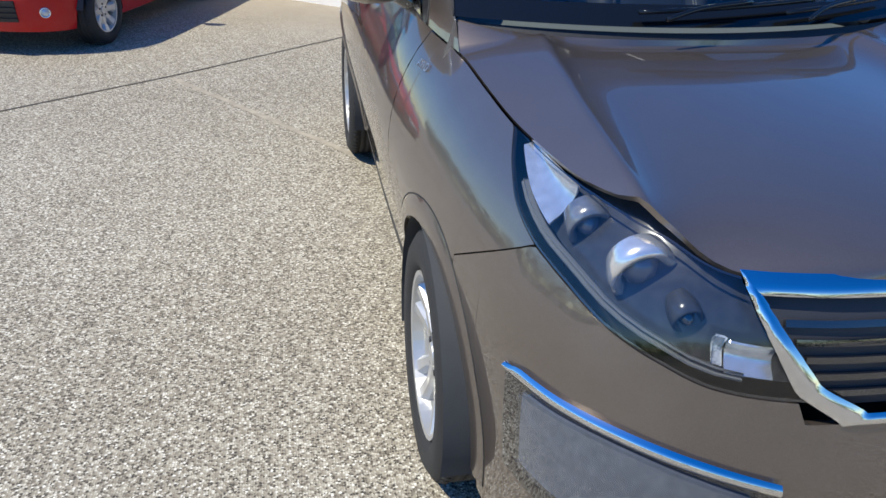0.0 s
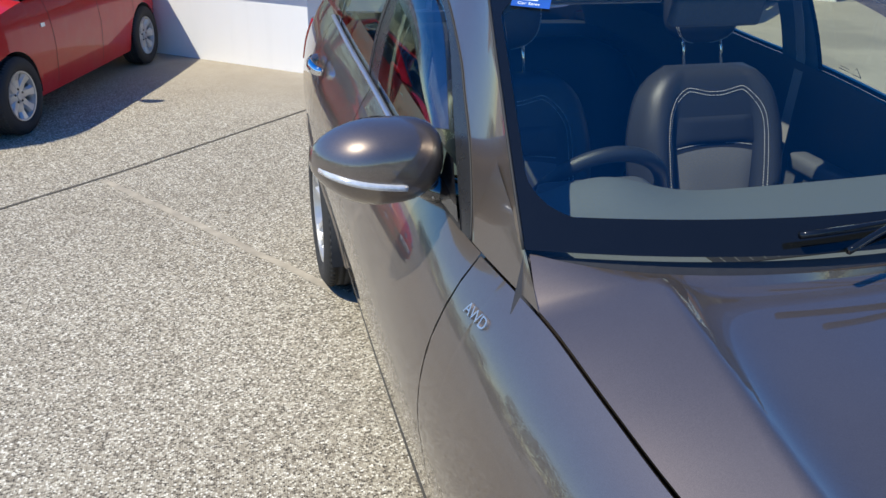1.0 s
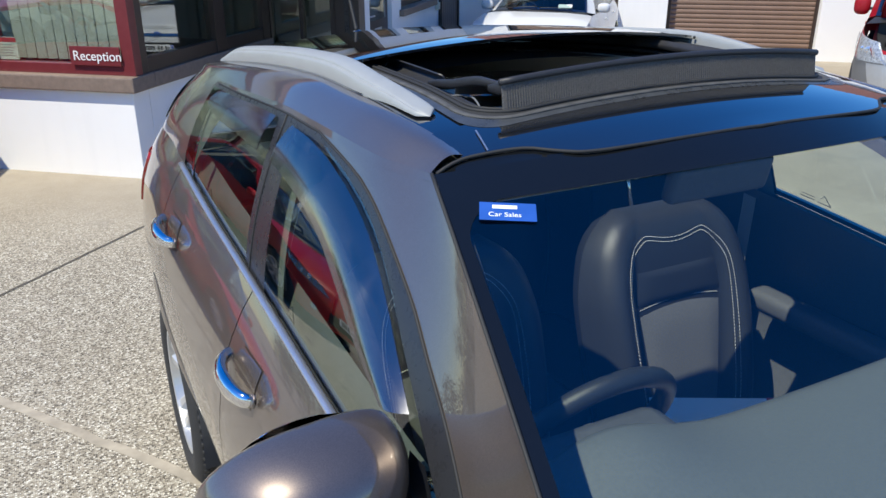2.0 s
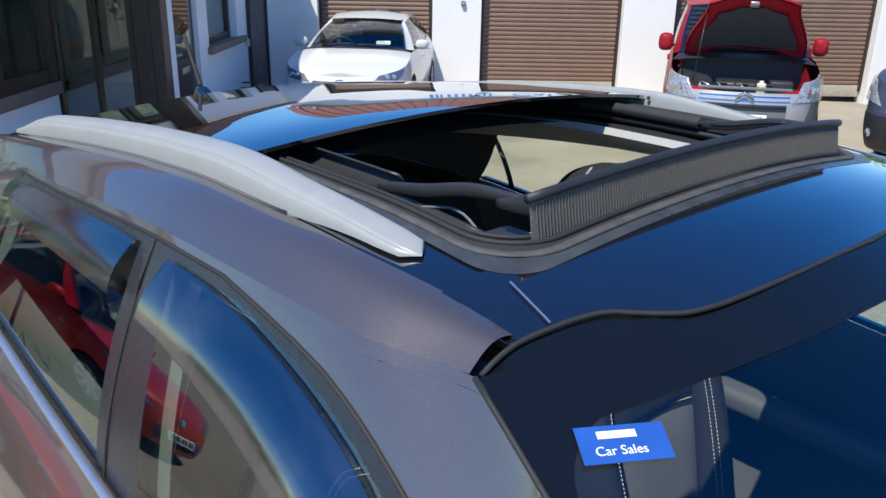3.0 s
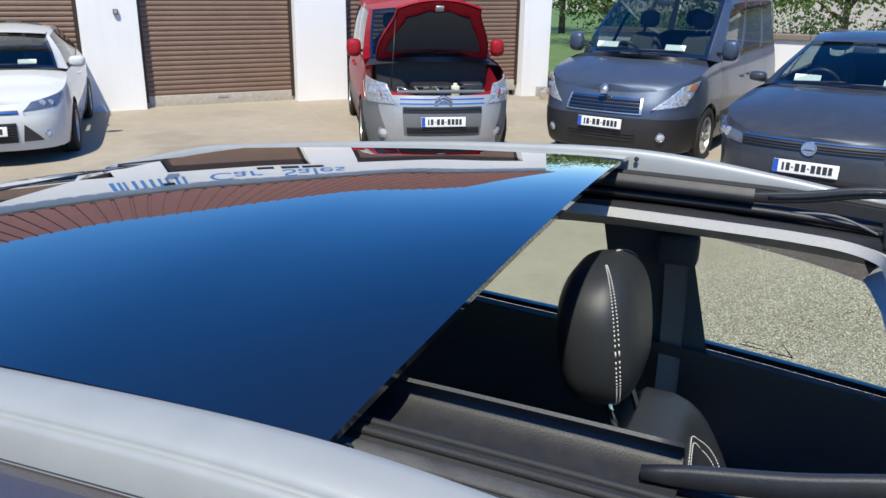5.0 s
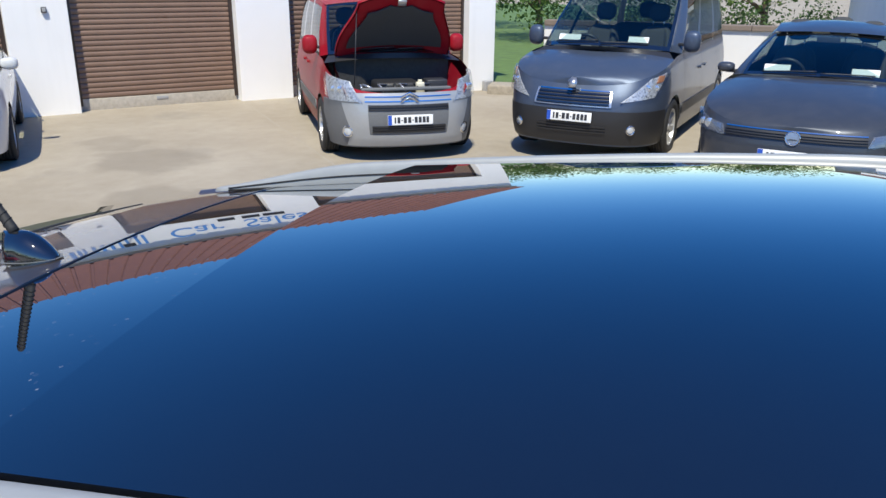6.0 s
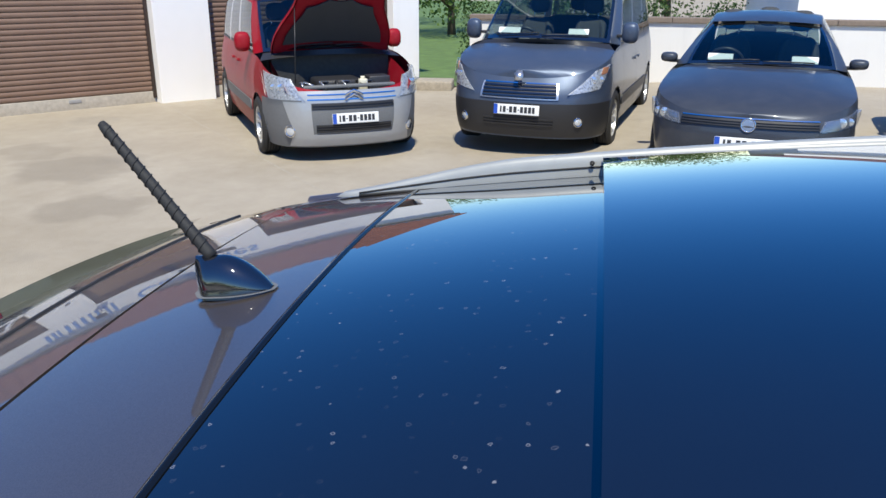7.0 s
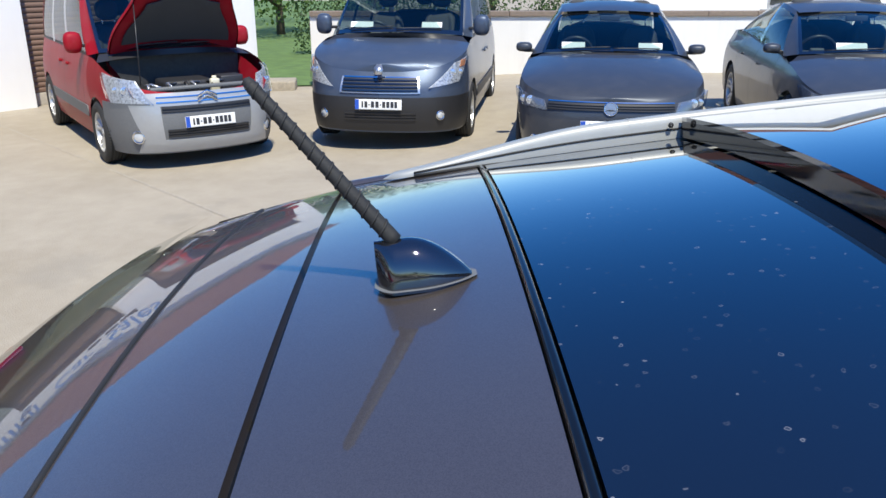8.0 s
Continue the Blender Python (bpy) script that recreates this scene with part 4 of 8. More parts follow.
# the side wall that runs back to the garage, with a door and a window
DX = 1.15
wall_box("wall_side_door_head", (DX - 0.3, 3.302, 2.05), (DX, 4.25, TOPW + 0.45), M_WALL, "white rendered wall above the side door")
wall_box("wall_side_a", (DX - 0.3, 3.1, BASE), (DX, 3.30, TOPW + 0.45), M_WALL, "white rendered wall beside the entrance")
wall_box("wall_side_b", (DX - 0.3, 4.252, BASE), (DX, 4.70, TOPW + 0.45), M_WALL, "white rendered wall between door and window")
wall_box("wall_side_c", (DX - 0.3, 4.702, BASE), (DX, 6.30, 0.84), M_WALL, "white rendered wall below the side window")
wall_box("wall_side_d", (DX - 0.3, 4.702, 2.0), (DX, 6.30, TOPW + 0.45), M_WALL, "white rendered wall above the side window")
wall_box("wall_side_e", (DX - 0.3, 6.302, BASE), (DX, 8.8, TOPW + 0.45), M_WALL, "white rendered wall towards the garage")
wall_box("sill_side_window", (DX - 0.28, 4.62, 0.842), (DX + 0.07, 6.62, 0.93), M_SILL, "dark brown sill of the side window", 0.01, "sill")
win4 = window_run("window_4", "y", DX - 0.10, 0, [(4.85, 0.30), (6.24, 0.10)], 0.93, 2.0, M_BROWNFRAME, "dark brown framed window in the side wall", 0.07, 0.08)
door1 = thing("door_1", SITE @ pose(DX - 0.06, 3.25, -0.07), "dark brown glazed entrance door, closed", "door", kind="structure")
part("leaf", boxed((-0.05, 0.06, 0.0), (0.0, 1.03, 2.1), 0.004), M_BROWNFRAME, door1, soft=False)
part("pane", boxed((0.0005, 0.22, 0.95), (0.006, 0.88, 1.95)), M_PANE, door1, soft=False)
part("letter_plate", boxed((0.0, 0.42, 0.78), (0.012, 0.70, 0.85), 0.003), M_SILVER, door1)
part("handle", tube([(0.0, 0.16, 1.02), (0.05, 0.16, 1.02), (0.05, 0.28, 1.02)], 0.011), M_SILVER, door1)
post = thing("porch_post", SITE @ pose(DX - 0.14, 2.98, BASE), "dark brown timber post at the end of the porch", "post")
part("shaft", boxed((-0.15, -0.11, 0.0), (0.15, 0.115, TOPW - BASE + 0.44), 0.01), M_BROWNFRAME, post, soft=False)
part("bead", boxed((-0.03, -0.125, 0.0), (0.03, -0.112, TOPW - BASE + 0.44), 0.004), M_FRAME, post, soft=False)
door2 = thing("door_2", SITE @ pose(DX + 0.002, 6.95, BASE), "dark brown boarded store door, closed", "door", kind="structure")
for k in range(8):
    part("board", boxed((0.0, 0.07 + k * 0.158, 0.0), (0.035, 0.225 + k * 0.158, 2.55), 0.006), M_BROWNFRAME, door2, soft=False)
for a in (0.0, 1.335):
    part("door_frame", boxed((0.0, a, 0.0), (0.06, a + 0.065, 2.62), 0.004), M_BROWNFRAME, door2, soft=False)
tap = thing("wall_box_light", SITE @ pose(DX, 6.78, 0.80), "small cream junction box on the side wall", "junction box")
part("housing", boxed((0, -0.06, -0.05), (0.06, 0.06, 0.06), 0.01), M_CREAM, tap)


def bistro_chair(m):
    t = thing("garden_chair", m, "black metal garden chair by the reception entrance", "chair")
    part("seat", lathe([(0.001, 0.45), (0.19, 0.45), (0.20, 0.44), (0.19, 0.43), (0.001, 0.43)], 20, axis="z"), M_BLACKMETAL, t)
    for a in (45, 135, 225, 315):
        c, s = math.cos(radians(a)), math.sin(radians(a))
        part("leg", tube([(c * 0.16, s * 0.16, 0.44), (c * 0.22, s * 0.22, 0.0)], 0.011), M_BLACKMETAL, t)
    back = [Vector((0.19 * math.cos(a), 0.17 * math.sin(a) + 0.02, 0.45 + 0.40 * math.sin(b))) for a, b in [(math.pi * k / 16, math.pi * k / 16) for k in range(17)]]
    part("backrest", tube(back, 0.011), M_BLACKMETAL, t)
    arm = [Vector((0.25 * math.cos(math.pi * k / 16), 0.24 * math.sin(math.pi * k / 16) - 0.05, 0.66)) for k in range(17)]
    part("armrest", tube(arm, 0.010), M_BLACKMETAL, t)
    return t


p = SITE @ Vector((1.62, 4.5, 0))
bistro_chair(pose(p.x, p.y, ground_z(p.x), 0, 0, -120))
# ---- boundary wall and what lies past it ----
def wall_run(name, a, b, h, mat, label, thick=0.22):
    """A straight wall between two plan points, with a coping."""
    a, b = Vector((*a, 0)), Vector((*b, 0))
    d = b - a
    m = pose(a.x, a.y, ground_z(min(16, a.x)), 0, 0, math.degrees(math.atan2(d.y, d.x)))
    t = part(name, boxed((0, 0, -0.4), (d.length, thick, h), 0.008), mat, None, soft=False, m=m)
    tagged(t, label, "wall", kind="structure")
    k = 0
    x = 0.0
    while x < d.length:
        w = min(0.9, d.length - x)
        part("coping", boxed((x + 0.003, -0.05, h + 0.001), (x + w - 0.003, thick + 0.05, h + 0.09), 0.012), M_CAP, t, soft=False)
        x += 0.9
    return t


wall_run("wall_boundary", (14.16, 3.53), (13.9, -13.3), 1.30, M_WALL_OLD, "white rendered boundary wall with a brown coping")
step = thing("concrete_step", pose(14.2, 4.2, ground_z(14.2), 0, 0, 5), "low rough concrete step at the garage corner", "step")
part("block", boxed((-0.3, -0.35, -0.1), (0.3, 0.35, 0.18), 0.03), plain("old_concrete", (0.32, 0.28, 0.22), 0.9, vary=0.25, bump=0.5), step)
bin1 = thing("meter_box", SITE @ pose(12.3, G_Y - 0.02, 0.0), "small grey box at the foot of the garage corner", "box")
part("housing", boxed((-0.09, -0.12, -0.36), (0.09, 0, -0.10), 0.01), M_GUTTER, bin1)


def leaves(bm, centre, radius, count, size, rnd, flat=1.0):
    for _ in range(count):
        d = Vector((rnd.gauss(0, 1), rnd.gauss(0, 1), rnd.gauss(0, 1))).normalized()
        p = Vector(centre) + Vector((d.x, d.y, d.z * flat)) * radius * rnd.uniform(0.45, 1.05)
        n = (d + Vector((rnd.uniform(-1, 1), rnd.uniform(-1, 1), rnd.uniform(-0.3, 1)))).normalized()
        a = n.orthogonal().normalized()
        a.rotate(Matrix.Rotation(rnd.uniform(0, 6.28), 3, n))
        b = n.cross(a)
        s = size * rnd.uniform(0.6, 1.3)
        v = [bm.verts.new(p + a * s * x + b * s * y + n * s * z) for x, y, z in ((-0.5, 0, 0), (0, 0.32, 0.06), (0.5, 0, 0), (0, -0.32, 0.06))]
        bm.faces.new(v)


def tree(x, y, height, spread, seed, label):
    rnd = random.Random(seed)
    t = thing("tree", pose(x, y, ground_z(min(16, x))), label, "tree", "trees past the wall")
    bm = tube([(0, 0, -0.1), (0.05, 0.02, height * 0.25), (0.02, 0.06, height * 0.5), (0, 0, height * 0.8)], lambda q: 0.16 * (1 - q * 0.8), 10)
    tips = []
    for k in range(9):
        a = 2 * math.pi * k / 9 + rnd.uniform(-0.3, 0.3)
        z0 = height * rnd.uniform(0.22, 0.6)
        e = Vector((math.cos(a) * spread * rnd.uniform(0.5, 0.9), math.sin(a) * spread * rnd.uniform(0.5, 0.9), z0 + height * rnd.uniform(0.1, 0.3)))
        tube([(0, 0, z0), tuple(e * 0.5 + Vector((0, 0, z0 * 0.5 + 0.1))), tuple(e)], lambda q: 0.06 * (1 - q * 0.8), 6, bm)
        tips.append(e)
    part("trunk", bm, M_BARK, t)
    bm = bmesh.new()
    for e in tips + [Vector((0, 0, height * 0.85)), Vector((0.3, 0.2, height * 0.7)), Vector((-0.3, -0.3, height * 0.55))]:
        leaves(bm, e, spread * rnd.uniform(0.40, 0.62), 330, 0.16, rnd, 0.75)
    part("crown", bm, M_LEAF, t, soft=False)
    return t


tree(27.5, 6.3, 3.9, 2.2, 5, "leafy green garden tree on the lawn")
tree(33.0, 9.5, 4.8, 2.8, 6, "broad green tree at the end of the lawn")
tree(34.0, 3.0, 4.0, 2.6, 7, "broad green tree behind the boundary wall")
tree(30.0, -1.2, 3.8, 2.4, 8, "leafy tree behind the hedge")
bm = bmesh.new()
for x, y in ((14.6, -40), (60, -40), (60, 45), (17.5, 45), (14.6, 4.2)):
    bm.verts.new((x, y, ground_z(14.6) + 0.03))
bm.verts.ensure_lookup_table()
bm.faces.new(bm.verts)
tagged(part("lawn", bm, M_GRASS, None, soft=False), "green mown lawn past the boundary wall", "lawn", kind="structure")
strip = bmesh.new()
rnd = random.Random(12)
for k in range(90):
    leaves(strip, (20.5 + rnd.uniform(-0.3, 0.3), lerp(-2.1, 4.6, k / 89), 0.55 + rnd.uniform(-0.6, 0.55)), 0.42, 110, 0.085, rnd)
tagged(part("hedge", strip, M_HEDGE, None, soft=False), "clipped dark green garden hedge behind the wall", "hedge", kind="stuff")

# bungalow across the wall, its gable towards the yard
HOUSE = pose(18.6, -3.1, -0.4, 0, 0, -93)
bung = thing("bungalow", HOUSE, "white rendered bungalow with a brown gabled roof and grey windows", "house")
W_H, W_W, W_D, RISE = 3.1, 8.8, 10.0, 2.5
for a, b in (((0, 0, -0.3), (3.5, 0.3, W_H)), ((3.502, 0, -0.3), (5.898, 0.3, 1.35)), ((3.502, 0, 2.5), (5.898, 0.3, W_H)), ((5.9, 0, -0.3), (W_W, 0.3, W_H)),
             ((0, 0.302, -0.3), (0.3, W_D, W_H)), ((W_W - 0.3, 0.302, -0.3), (W_W, W_D, W_H)), ((0.302, W_D - 0.3, -0.3), (W_W - 0.302, W_D, W_H))):
    part("wall", boxed(a, b), M_WALL, bung, soft=False)
wf = part("window", boxed((3.5, 0.08, 1.35), (5.9, 0.10, 2.5)), M_PANE, bung, soft=False)
for a, b in (((3.5, 0.05, 1.35), (3.58, 0.14, 2.5)), ((5.82, 0.05, 1.35), (5.9, 0.14, 2.5)), ((3.58, 0.05, 1.35), (5.82, 0.14, 1.43)), ((3.58, 0.05, 2.42), (5.82, 0.14, 2.5)), ((4.25, 0.05, 1.43), (4.35, 0.14, 2.42))):
    part("frame", boxed(a, b), M_GUTTER, wf, soft=False)
part("sill", boxed((3.35, -0.08, 1.25), (6.05, 0.05, 1.348)), M_GUTTER, wf, soft=False)
for k in range(10):
    part("curtain", sheet(lambda u, v: Vector((4.5 + 0.12 * k + 0.12 * u, 0.22 + 0.02 * math.sin(u * 6.28), lerp(1.45, 2.4, v))), 6, 1), M_BLIND, wf)
mid = W_W / 2


def slab(x0, z0, x1, z1, y0, y1, thick):
    """A sloping slab between two eaves-to-ridge lines."""
    bm = bmesh.new()
    q = [bm.verts.new(p) for p in ((x0, y0, z0), (x1, y0, z1), (x1, y1, z1), (x0, y1, z0))]
    w = [bm.verts.new(v.co - Vector((0, 0, thick))) for v in q]
    bm.faces.new(q)
    bm.faces.new(w[::-1])
    for a in range(4):
        b = (a + 1) % 4
        bm.faces.new((q[a], w[a], w[b], q[b]))
    return bm


for e in (-1, 1):
    eave = (mid + e * (mid + 0.4), W_H - 0.12)
    part("roof_slope", slab(*eave, mid, W_H + RISE, -0.35, W_D + 0.35, 0.10), M_ROOFTILE, bung, soft=False)
    part("barge_board", slab(eave[0], eave[1] - 0.102, mid, W_H + RISE - 0.102, -0.34, -0.30, 0.20), M_PAPER, bung, soft=False)
for y in (0.0, W_D - 0.3):
    bm = bmesh.new()
    tri = [[bm.verts.new((x, yy, z)) for x, z in ((0.02, W_H + 0.002), (W_W - 0.02, W_H + 0.002), (mid, W_H + RISE - 0.14))] for yy in (y, y + 0.3)]
    bm.faces.new(tri[0])
    bm.faces.new(tri[1][::-1])
    for a in range(3):
        b = (a + 1) % 3
        bm.faces.new((tri[0][a], tri[1][a], tri[1][b], tri[0][b]))
    part("gable", bm, M_WALL, bung, soft=False)

# hedge that closes the yard behind: added unseen, hides low sky from reflections
strip = bmesh.new()
rnd = random.Random(21)
for k in range(200):
    u = k / 199
    leaves(strip, (-26.0 + rnd.uniform(-0.3, 0.3), lerp(-16, 34, u), 1.6 + rnd.uniform(-1.8, 1.7)), 1.1, 190, 0.18, rnd)
for k in range(120):
    u = k / 119
    leaves(strip, (lerp(-26, 14, u), -16.0 + rnd.uniform(-0.3, 0.3), 0.9 + rnd.uniform(-1.0, 1.0)), 0.8, 110, 0.17, rnd)
tagged(part("hedge", strip, M_HEDGE, None, soft=False), "uneven green hedge added out of view round the yard", "hedge", kind="stuff")


# ---- parked cars ----
def quad(sh, c, proud, nu=10, nv=6, thick=0.0, side=1):
    """A patch of the skin between four (s, z) corners: inner low, outer low, outer high, inner high. s below 0 lies past the nose's middle."""
    def fn(u, v):
        s = lerp(lerp(c[0][0], c[1][0], u), lerp(c[3][0], c[2][0], u), v)
        z = lerp(lerp(c[0][1], c[1][1], u), lerp(c[3][1], c[2][1], u), v)
        return sh.skin(abs(s), z, side if s >= 0 else -side, proud)
    p = sh.at(abs((c[0][0] + c[1][0]) / 2))[0]
    return sheet(fn, nu, nv, thick, (0, p.y * 0.6, 0.6))


def plan_of(L, hw, r=1.0):
    h = L / 2
    return [(0, -h), (0.34 * hw, -h + 0.02 * r), (0.64 * hw, -h + 0.09 * r), (0.84 * hw, -h + 0.23 * r), (0.95 * hw, -h + 0.44 * r), (0.99 * hw, -h + 0.75 * r), (hw, -0.15 * L), (hw, 0.15 * L),
            (0.985 * hw, h - 0.6), (0.94 * hw, h - 0.28), (0.80 * hw, h - 0.10), (0.5 * hw, h - 0.02), (0, h)]


def parked(name, m, label, category, sh, paint_m, L, tyre, spec):
    """A parked car: painted panels, glazing, lamps, wheels, mirrors and a plain cabin."""
    t = thing(name, m, label, category, "parked vehicles")
    C = (0, 0, 0.7)
    sc = sh.s_of(spec["cowl"])
    for side in (-1, 1):
        part("body_side", sh.wall(side, 0, 1, 90, 12), paint_m, t)
    if spec.get("hood", True):
        part("bonnet", sh.hood(sc, s0=0.0), paint_m, t)
    if sh.deck_c:
        part("boot_lid", sh.deck(sh.s_of(spec["deck"])), paint_m, t)
    # cowl between bonnet and screen
    e = sh.edge(spec["cowl"])
    part("cowl", sheet(lambda u, v: Vector((lerp(-1, 1, u) * lerp(e.x, sh.ws[0], v), lerp(e.y - sh.bow * (1 - (u * 2 - 1) ** 2), sh.ws[1] + sh.ws[3] * (1 - (u * 2 - 1) ** 2), v), lerp(lerp(sh.hood_c(e.y), e.z, abs(u * 2 - 1) ** 2.4) - 0.015, sh.ws[2] + sh.ws[4] * (1 - (u * 2 - 1) ** 2) - 0.01, v))), 16, 2, 0, (0, 0, 0)), M_TRIM, t)
    y0, y1 = sh.ws_top[1], sh.rw_top[1]
    part("roof", sh.roof(-1, 1, lambda a: y0 + sh.ws_top[3] * (1 - a * a), lambda a: y1 + sh.rw_top[3] * (1 - a * a), 20, 16), spec.get("roof_mat", paint_m), t)
    part("windscreen", sh.windscreen(), M_GLASSP, t)
    for a0, a1, t0, t1 in ((-1, 1, 0, 0.06), (-1, 1, 0.95, 1), (-1, -0.955, 0, 1), (0.955, 1, 0, 1)):
        part("screen_border", sh.windscreen(a0, a1, t0, t1, 16, 8, 0.002), M_GLOSSBLACK, t)
    part("rear_window", sh.rear_screen(), M_GLASSD, t)
    for side in (-1, 1):
        cuts = spec["windows"]
        prev = 0.0
        for a, b in cuts:
            part("pillar", sh.side(prev, a, 0, 1, side), spec.get("pillar_mat", paint_m) if prev == 0.0 else M_GLOSSBLACK, t)
            part("side_window", sh.side(a, b, 0.05, 0.90, side), spec.get("side_glass", M_GLASSP), t)
            part("window_frame", sh.side(a, b, 0.90, 1.0, side), paint_m, t)
            part("window_frame", sh.side(a, b, 0.0, 0.05, side, lift=0.003), M_TRIM, t)
            prev = b
        part("pillar", sh.side(prev, 1.0, 0, 1, side), paint_m, t)
        # mirror
        mp = sh.side_point(spec.get("mirror_u", 0.10), 0.06, side)
        mw, mh = spec.get("mirror", (0.10, 0.075))

        def shell(u, v):
            a, b = u * 2 * math.pi, v * math.pi
            pw = lambda q, k: math.copysign(abs(q) ** k, q)
            return Vector((mw * pw(math.cos(a), 0.7) * math.sin(b) ** 0.6, -0.075 * math.cos(b) if math.cos(b) > 0 else -0.02 * math.cos(b), mh * pw(math.sin(a), 0.7) * math.sin(b) ** 0.6))
        mir = part("door_mirror", sheet(shell, 20, 12), spec.get("mirror_mat", paint_m), t, m=pose(mp.x + side * (0.012 + mw), mp.y - 0.03, mp.z + mh * 0.8))
        part("mirror_arm", boxed((-0.06 - mw, -0.02, -0.055), (0.0, 0.03, -0.02), 0.008, Matrix.Diagonal((side, 1, 1, 1))), M_TRIM, mir)
        # doors: seams and handles
        for y in spec["seams"]:
            s = sh.s_of(y)
            part("door_seam", quad(sh, [(s, sh.sill + 0.06), (s + 0.0011, sh.sill + 0.06), (s + 0.0011, sh.top(y) - 0.01), (s, sh.top(y) - 0.01)], 0.0015, 1, 10, 0, side), M_RUBBER, t)
        for y, z in spec["handles"]:
            s = sh.s_of(y)
            part("door_handle", quad(sh, [(s, z), (s + 0.022, z), (s + 0.022, z + 0.028), (s, z + 0.028)], 0.028, 6, 3, 0.03, side), paint_m, t)
        if spec.get("rub"):
            s0, s1 = sh.s_of(sh.hubs[0] + sh.arch + 0.03), sh.s_of(sh.hubs[1] - sh.arch - 0.03)
            part("rubbing_strip", quad(sh, [(s0, 0.44), (s1, 0.44), (s1, 0.56), (s0, 0.56)], 0.012, 12, 2, 0.014, side), spec["rub"], t)
        # lamps
        hl = spec["headlight"]
        lamp = part("headlight", quad(sh, hl, 0.006, 14, 8, 0.02, side), spec.get("lamp", M_LAMPMID), t)
        ss, zz = sum(q[0] for q in hl) / 4, sum(q[1] for q in hl) / 4
        for ds, rr in ((-0.008, 0.042), (0.012, 0.034)):
            c = sh.skin(ss + ds, zz, side, 0.004)
            part("lamp_bowl", sheet(lambda u, v: c + Vector((math.cos(u * 6.2832) * rr * v, -0.004 - 0.008 * (1 - v * v), math.sin(u * 6.2832) * rr * v)), 16, 5), spec.get("bowl", M_LAMPIN), lamp)
        cc = [(lerp(ss, a, 1.0), lerp(zz, b, 1.0)) for a, b in hl]
        part("lens", quad(sh, cc, 0.034, 12, 6, 0.03, side), M_LAMPCLEAR, lamp)
        if spec.get("amber"):
            part("indicator", quad(sh, spec["amber"], 0.012, 5, 4, 0.01, side), M_AMBER, lamp)
        for fs, fz, fr in spec.get("fog", ()):
            c = sh.skin(fs, fz, side, 0.006)
            nrm = sh.at(fs)[1]
            rot = Vector((nrm.x * side, nrm.y, 0)).to_track_quat("X", "Z").to_matrix().to_4x4()
            fog = part("fog_lamp", lathe([(fr * 0.72, 0.004), (fr * 0.9, 0.012), (fr, 0.004), (fr, -0.03)], 20), M_CHROME, t, m=Matrix.Translation(c) @ rot)
            part("fog_lens", lathe([(0.0005, 0.010), (fr * 0.5, 0.007), (fr * 0.74, 0.0)], 16), M_LEDLENS, fog)
        for wy in sh.hubs:
            make_wheel(t, side * (spec["track"]), wy, tyre, tyre * 0.655, 0.21, spec.get("spokes", 5), M_ALLOY, side, spec.get("style", "split"))
            # lining of the arch
            prof = [Vector((0, math.cos(a) * (sh.arch + 0.004), math.sin(a) * (sh.arch + 0.004))) for a in [math.pi * k / 16 - 0.15 for k in range(17)]]
            part("arch_liner", sheet(lambda u, v: Vector((side * lerp(spec["track"] - 0.22, spec["track"] + 0.075, v), wy, sh.hub_z)) + prof[round(u * 16)], 16, 1), M_CARINT, t)
    for c, mat, lab, pr in spec.get("patches", ()):
        part(lab, quad(sh, c, pr, 24, 6, 0.012), mat, t)
    for s0, z0, z1, n, mat, pr in spec.get("grilles", ()):
        # mouth with horizontal bars
        g = part("grille", quad(sh, [(-s0, z0), (s0, z0), (s0, z1), (-s0, z1)], pr, 28, 4, 0.006), M_SIGNBLACK, t)
        for k in range(n):
            z = lerp(z0, z1, (k + 0.5) / n)
            h = (z1 - z0) / n * 0.26
            part("grille_bar", quad(sh, [(-s0, z - h), (s0, z - h), (s0, z + h), (-s0, z + h)], pr + 0.012, 28, 2, 0.012), mat, g)
    py, pz = spec["plate"]
    make_plate(t, pose(0, py, pz, -6))
    # cabin
    part("underbody", boxed((-sh.ws[0] + 0.02, -L / 2 + 0.35, sh.sill - 0.03), (sh.ws[0] - 0.02, L / 2 - 0.3, sh.sill + 0.20)), M_CARINT, t, soft=False)
    part("cabin_floor", boxed((-0.72, spec["cowl"] + 0.1, sh.sill + 0.201), (0.72, L / 2 - 0.35, sh.sill + 0.28)), M_CARINT, t, soft=False)
    zb = sh.top(0.0)
    part("dashboard", sheet(lambda u, v: Vector((lerp(-0.70, 0.70, u), lerp(sh.ws[1] + sh.ws[3] * (1 - (u * 2 - 1) ** 2) + 0.06, sh.ws[1] + 0.50, v), zb + 0.02 - 0.05 * v ** 3 - 0.35 * (v > 0.99))), 14, 8, 0, (0, 0, 0)), M_DARKTRIM, t)
    for x in (-0.36, 0.36):
        seat(t, x, spec["seat_y"], zb - 0.38, (M_CARINT, None), 0.46)
    seat(t, 0.0, spec["seat_y"] + 0.85, zb - 0.38, (M_CARINT, None), 1.15)
    steering_wheel(t, -0.36, spec["seat_y"] - 0.52, zb - 0.02)
    for x, wd, mat in spec.get("papers", ()):
        v0 = sh.screen_point(sh.ws, sh.ws_top, x, 0.10, 0.03)
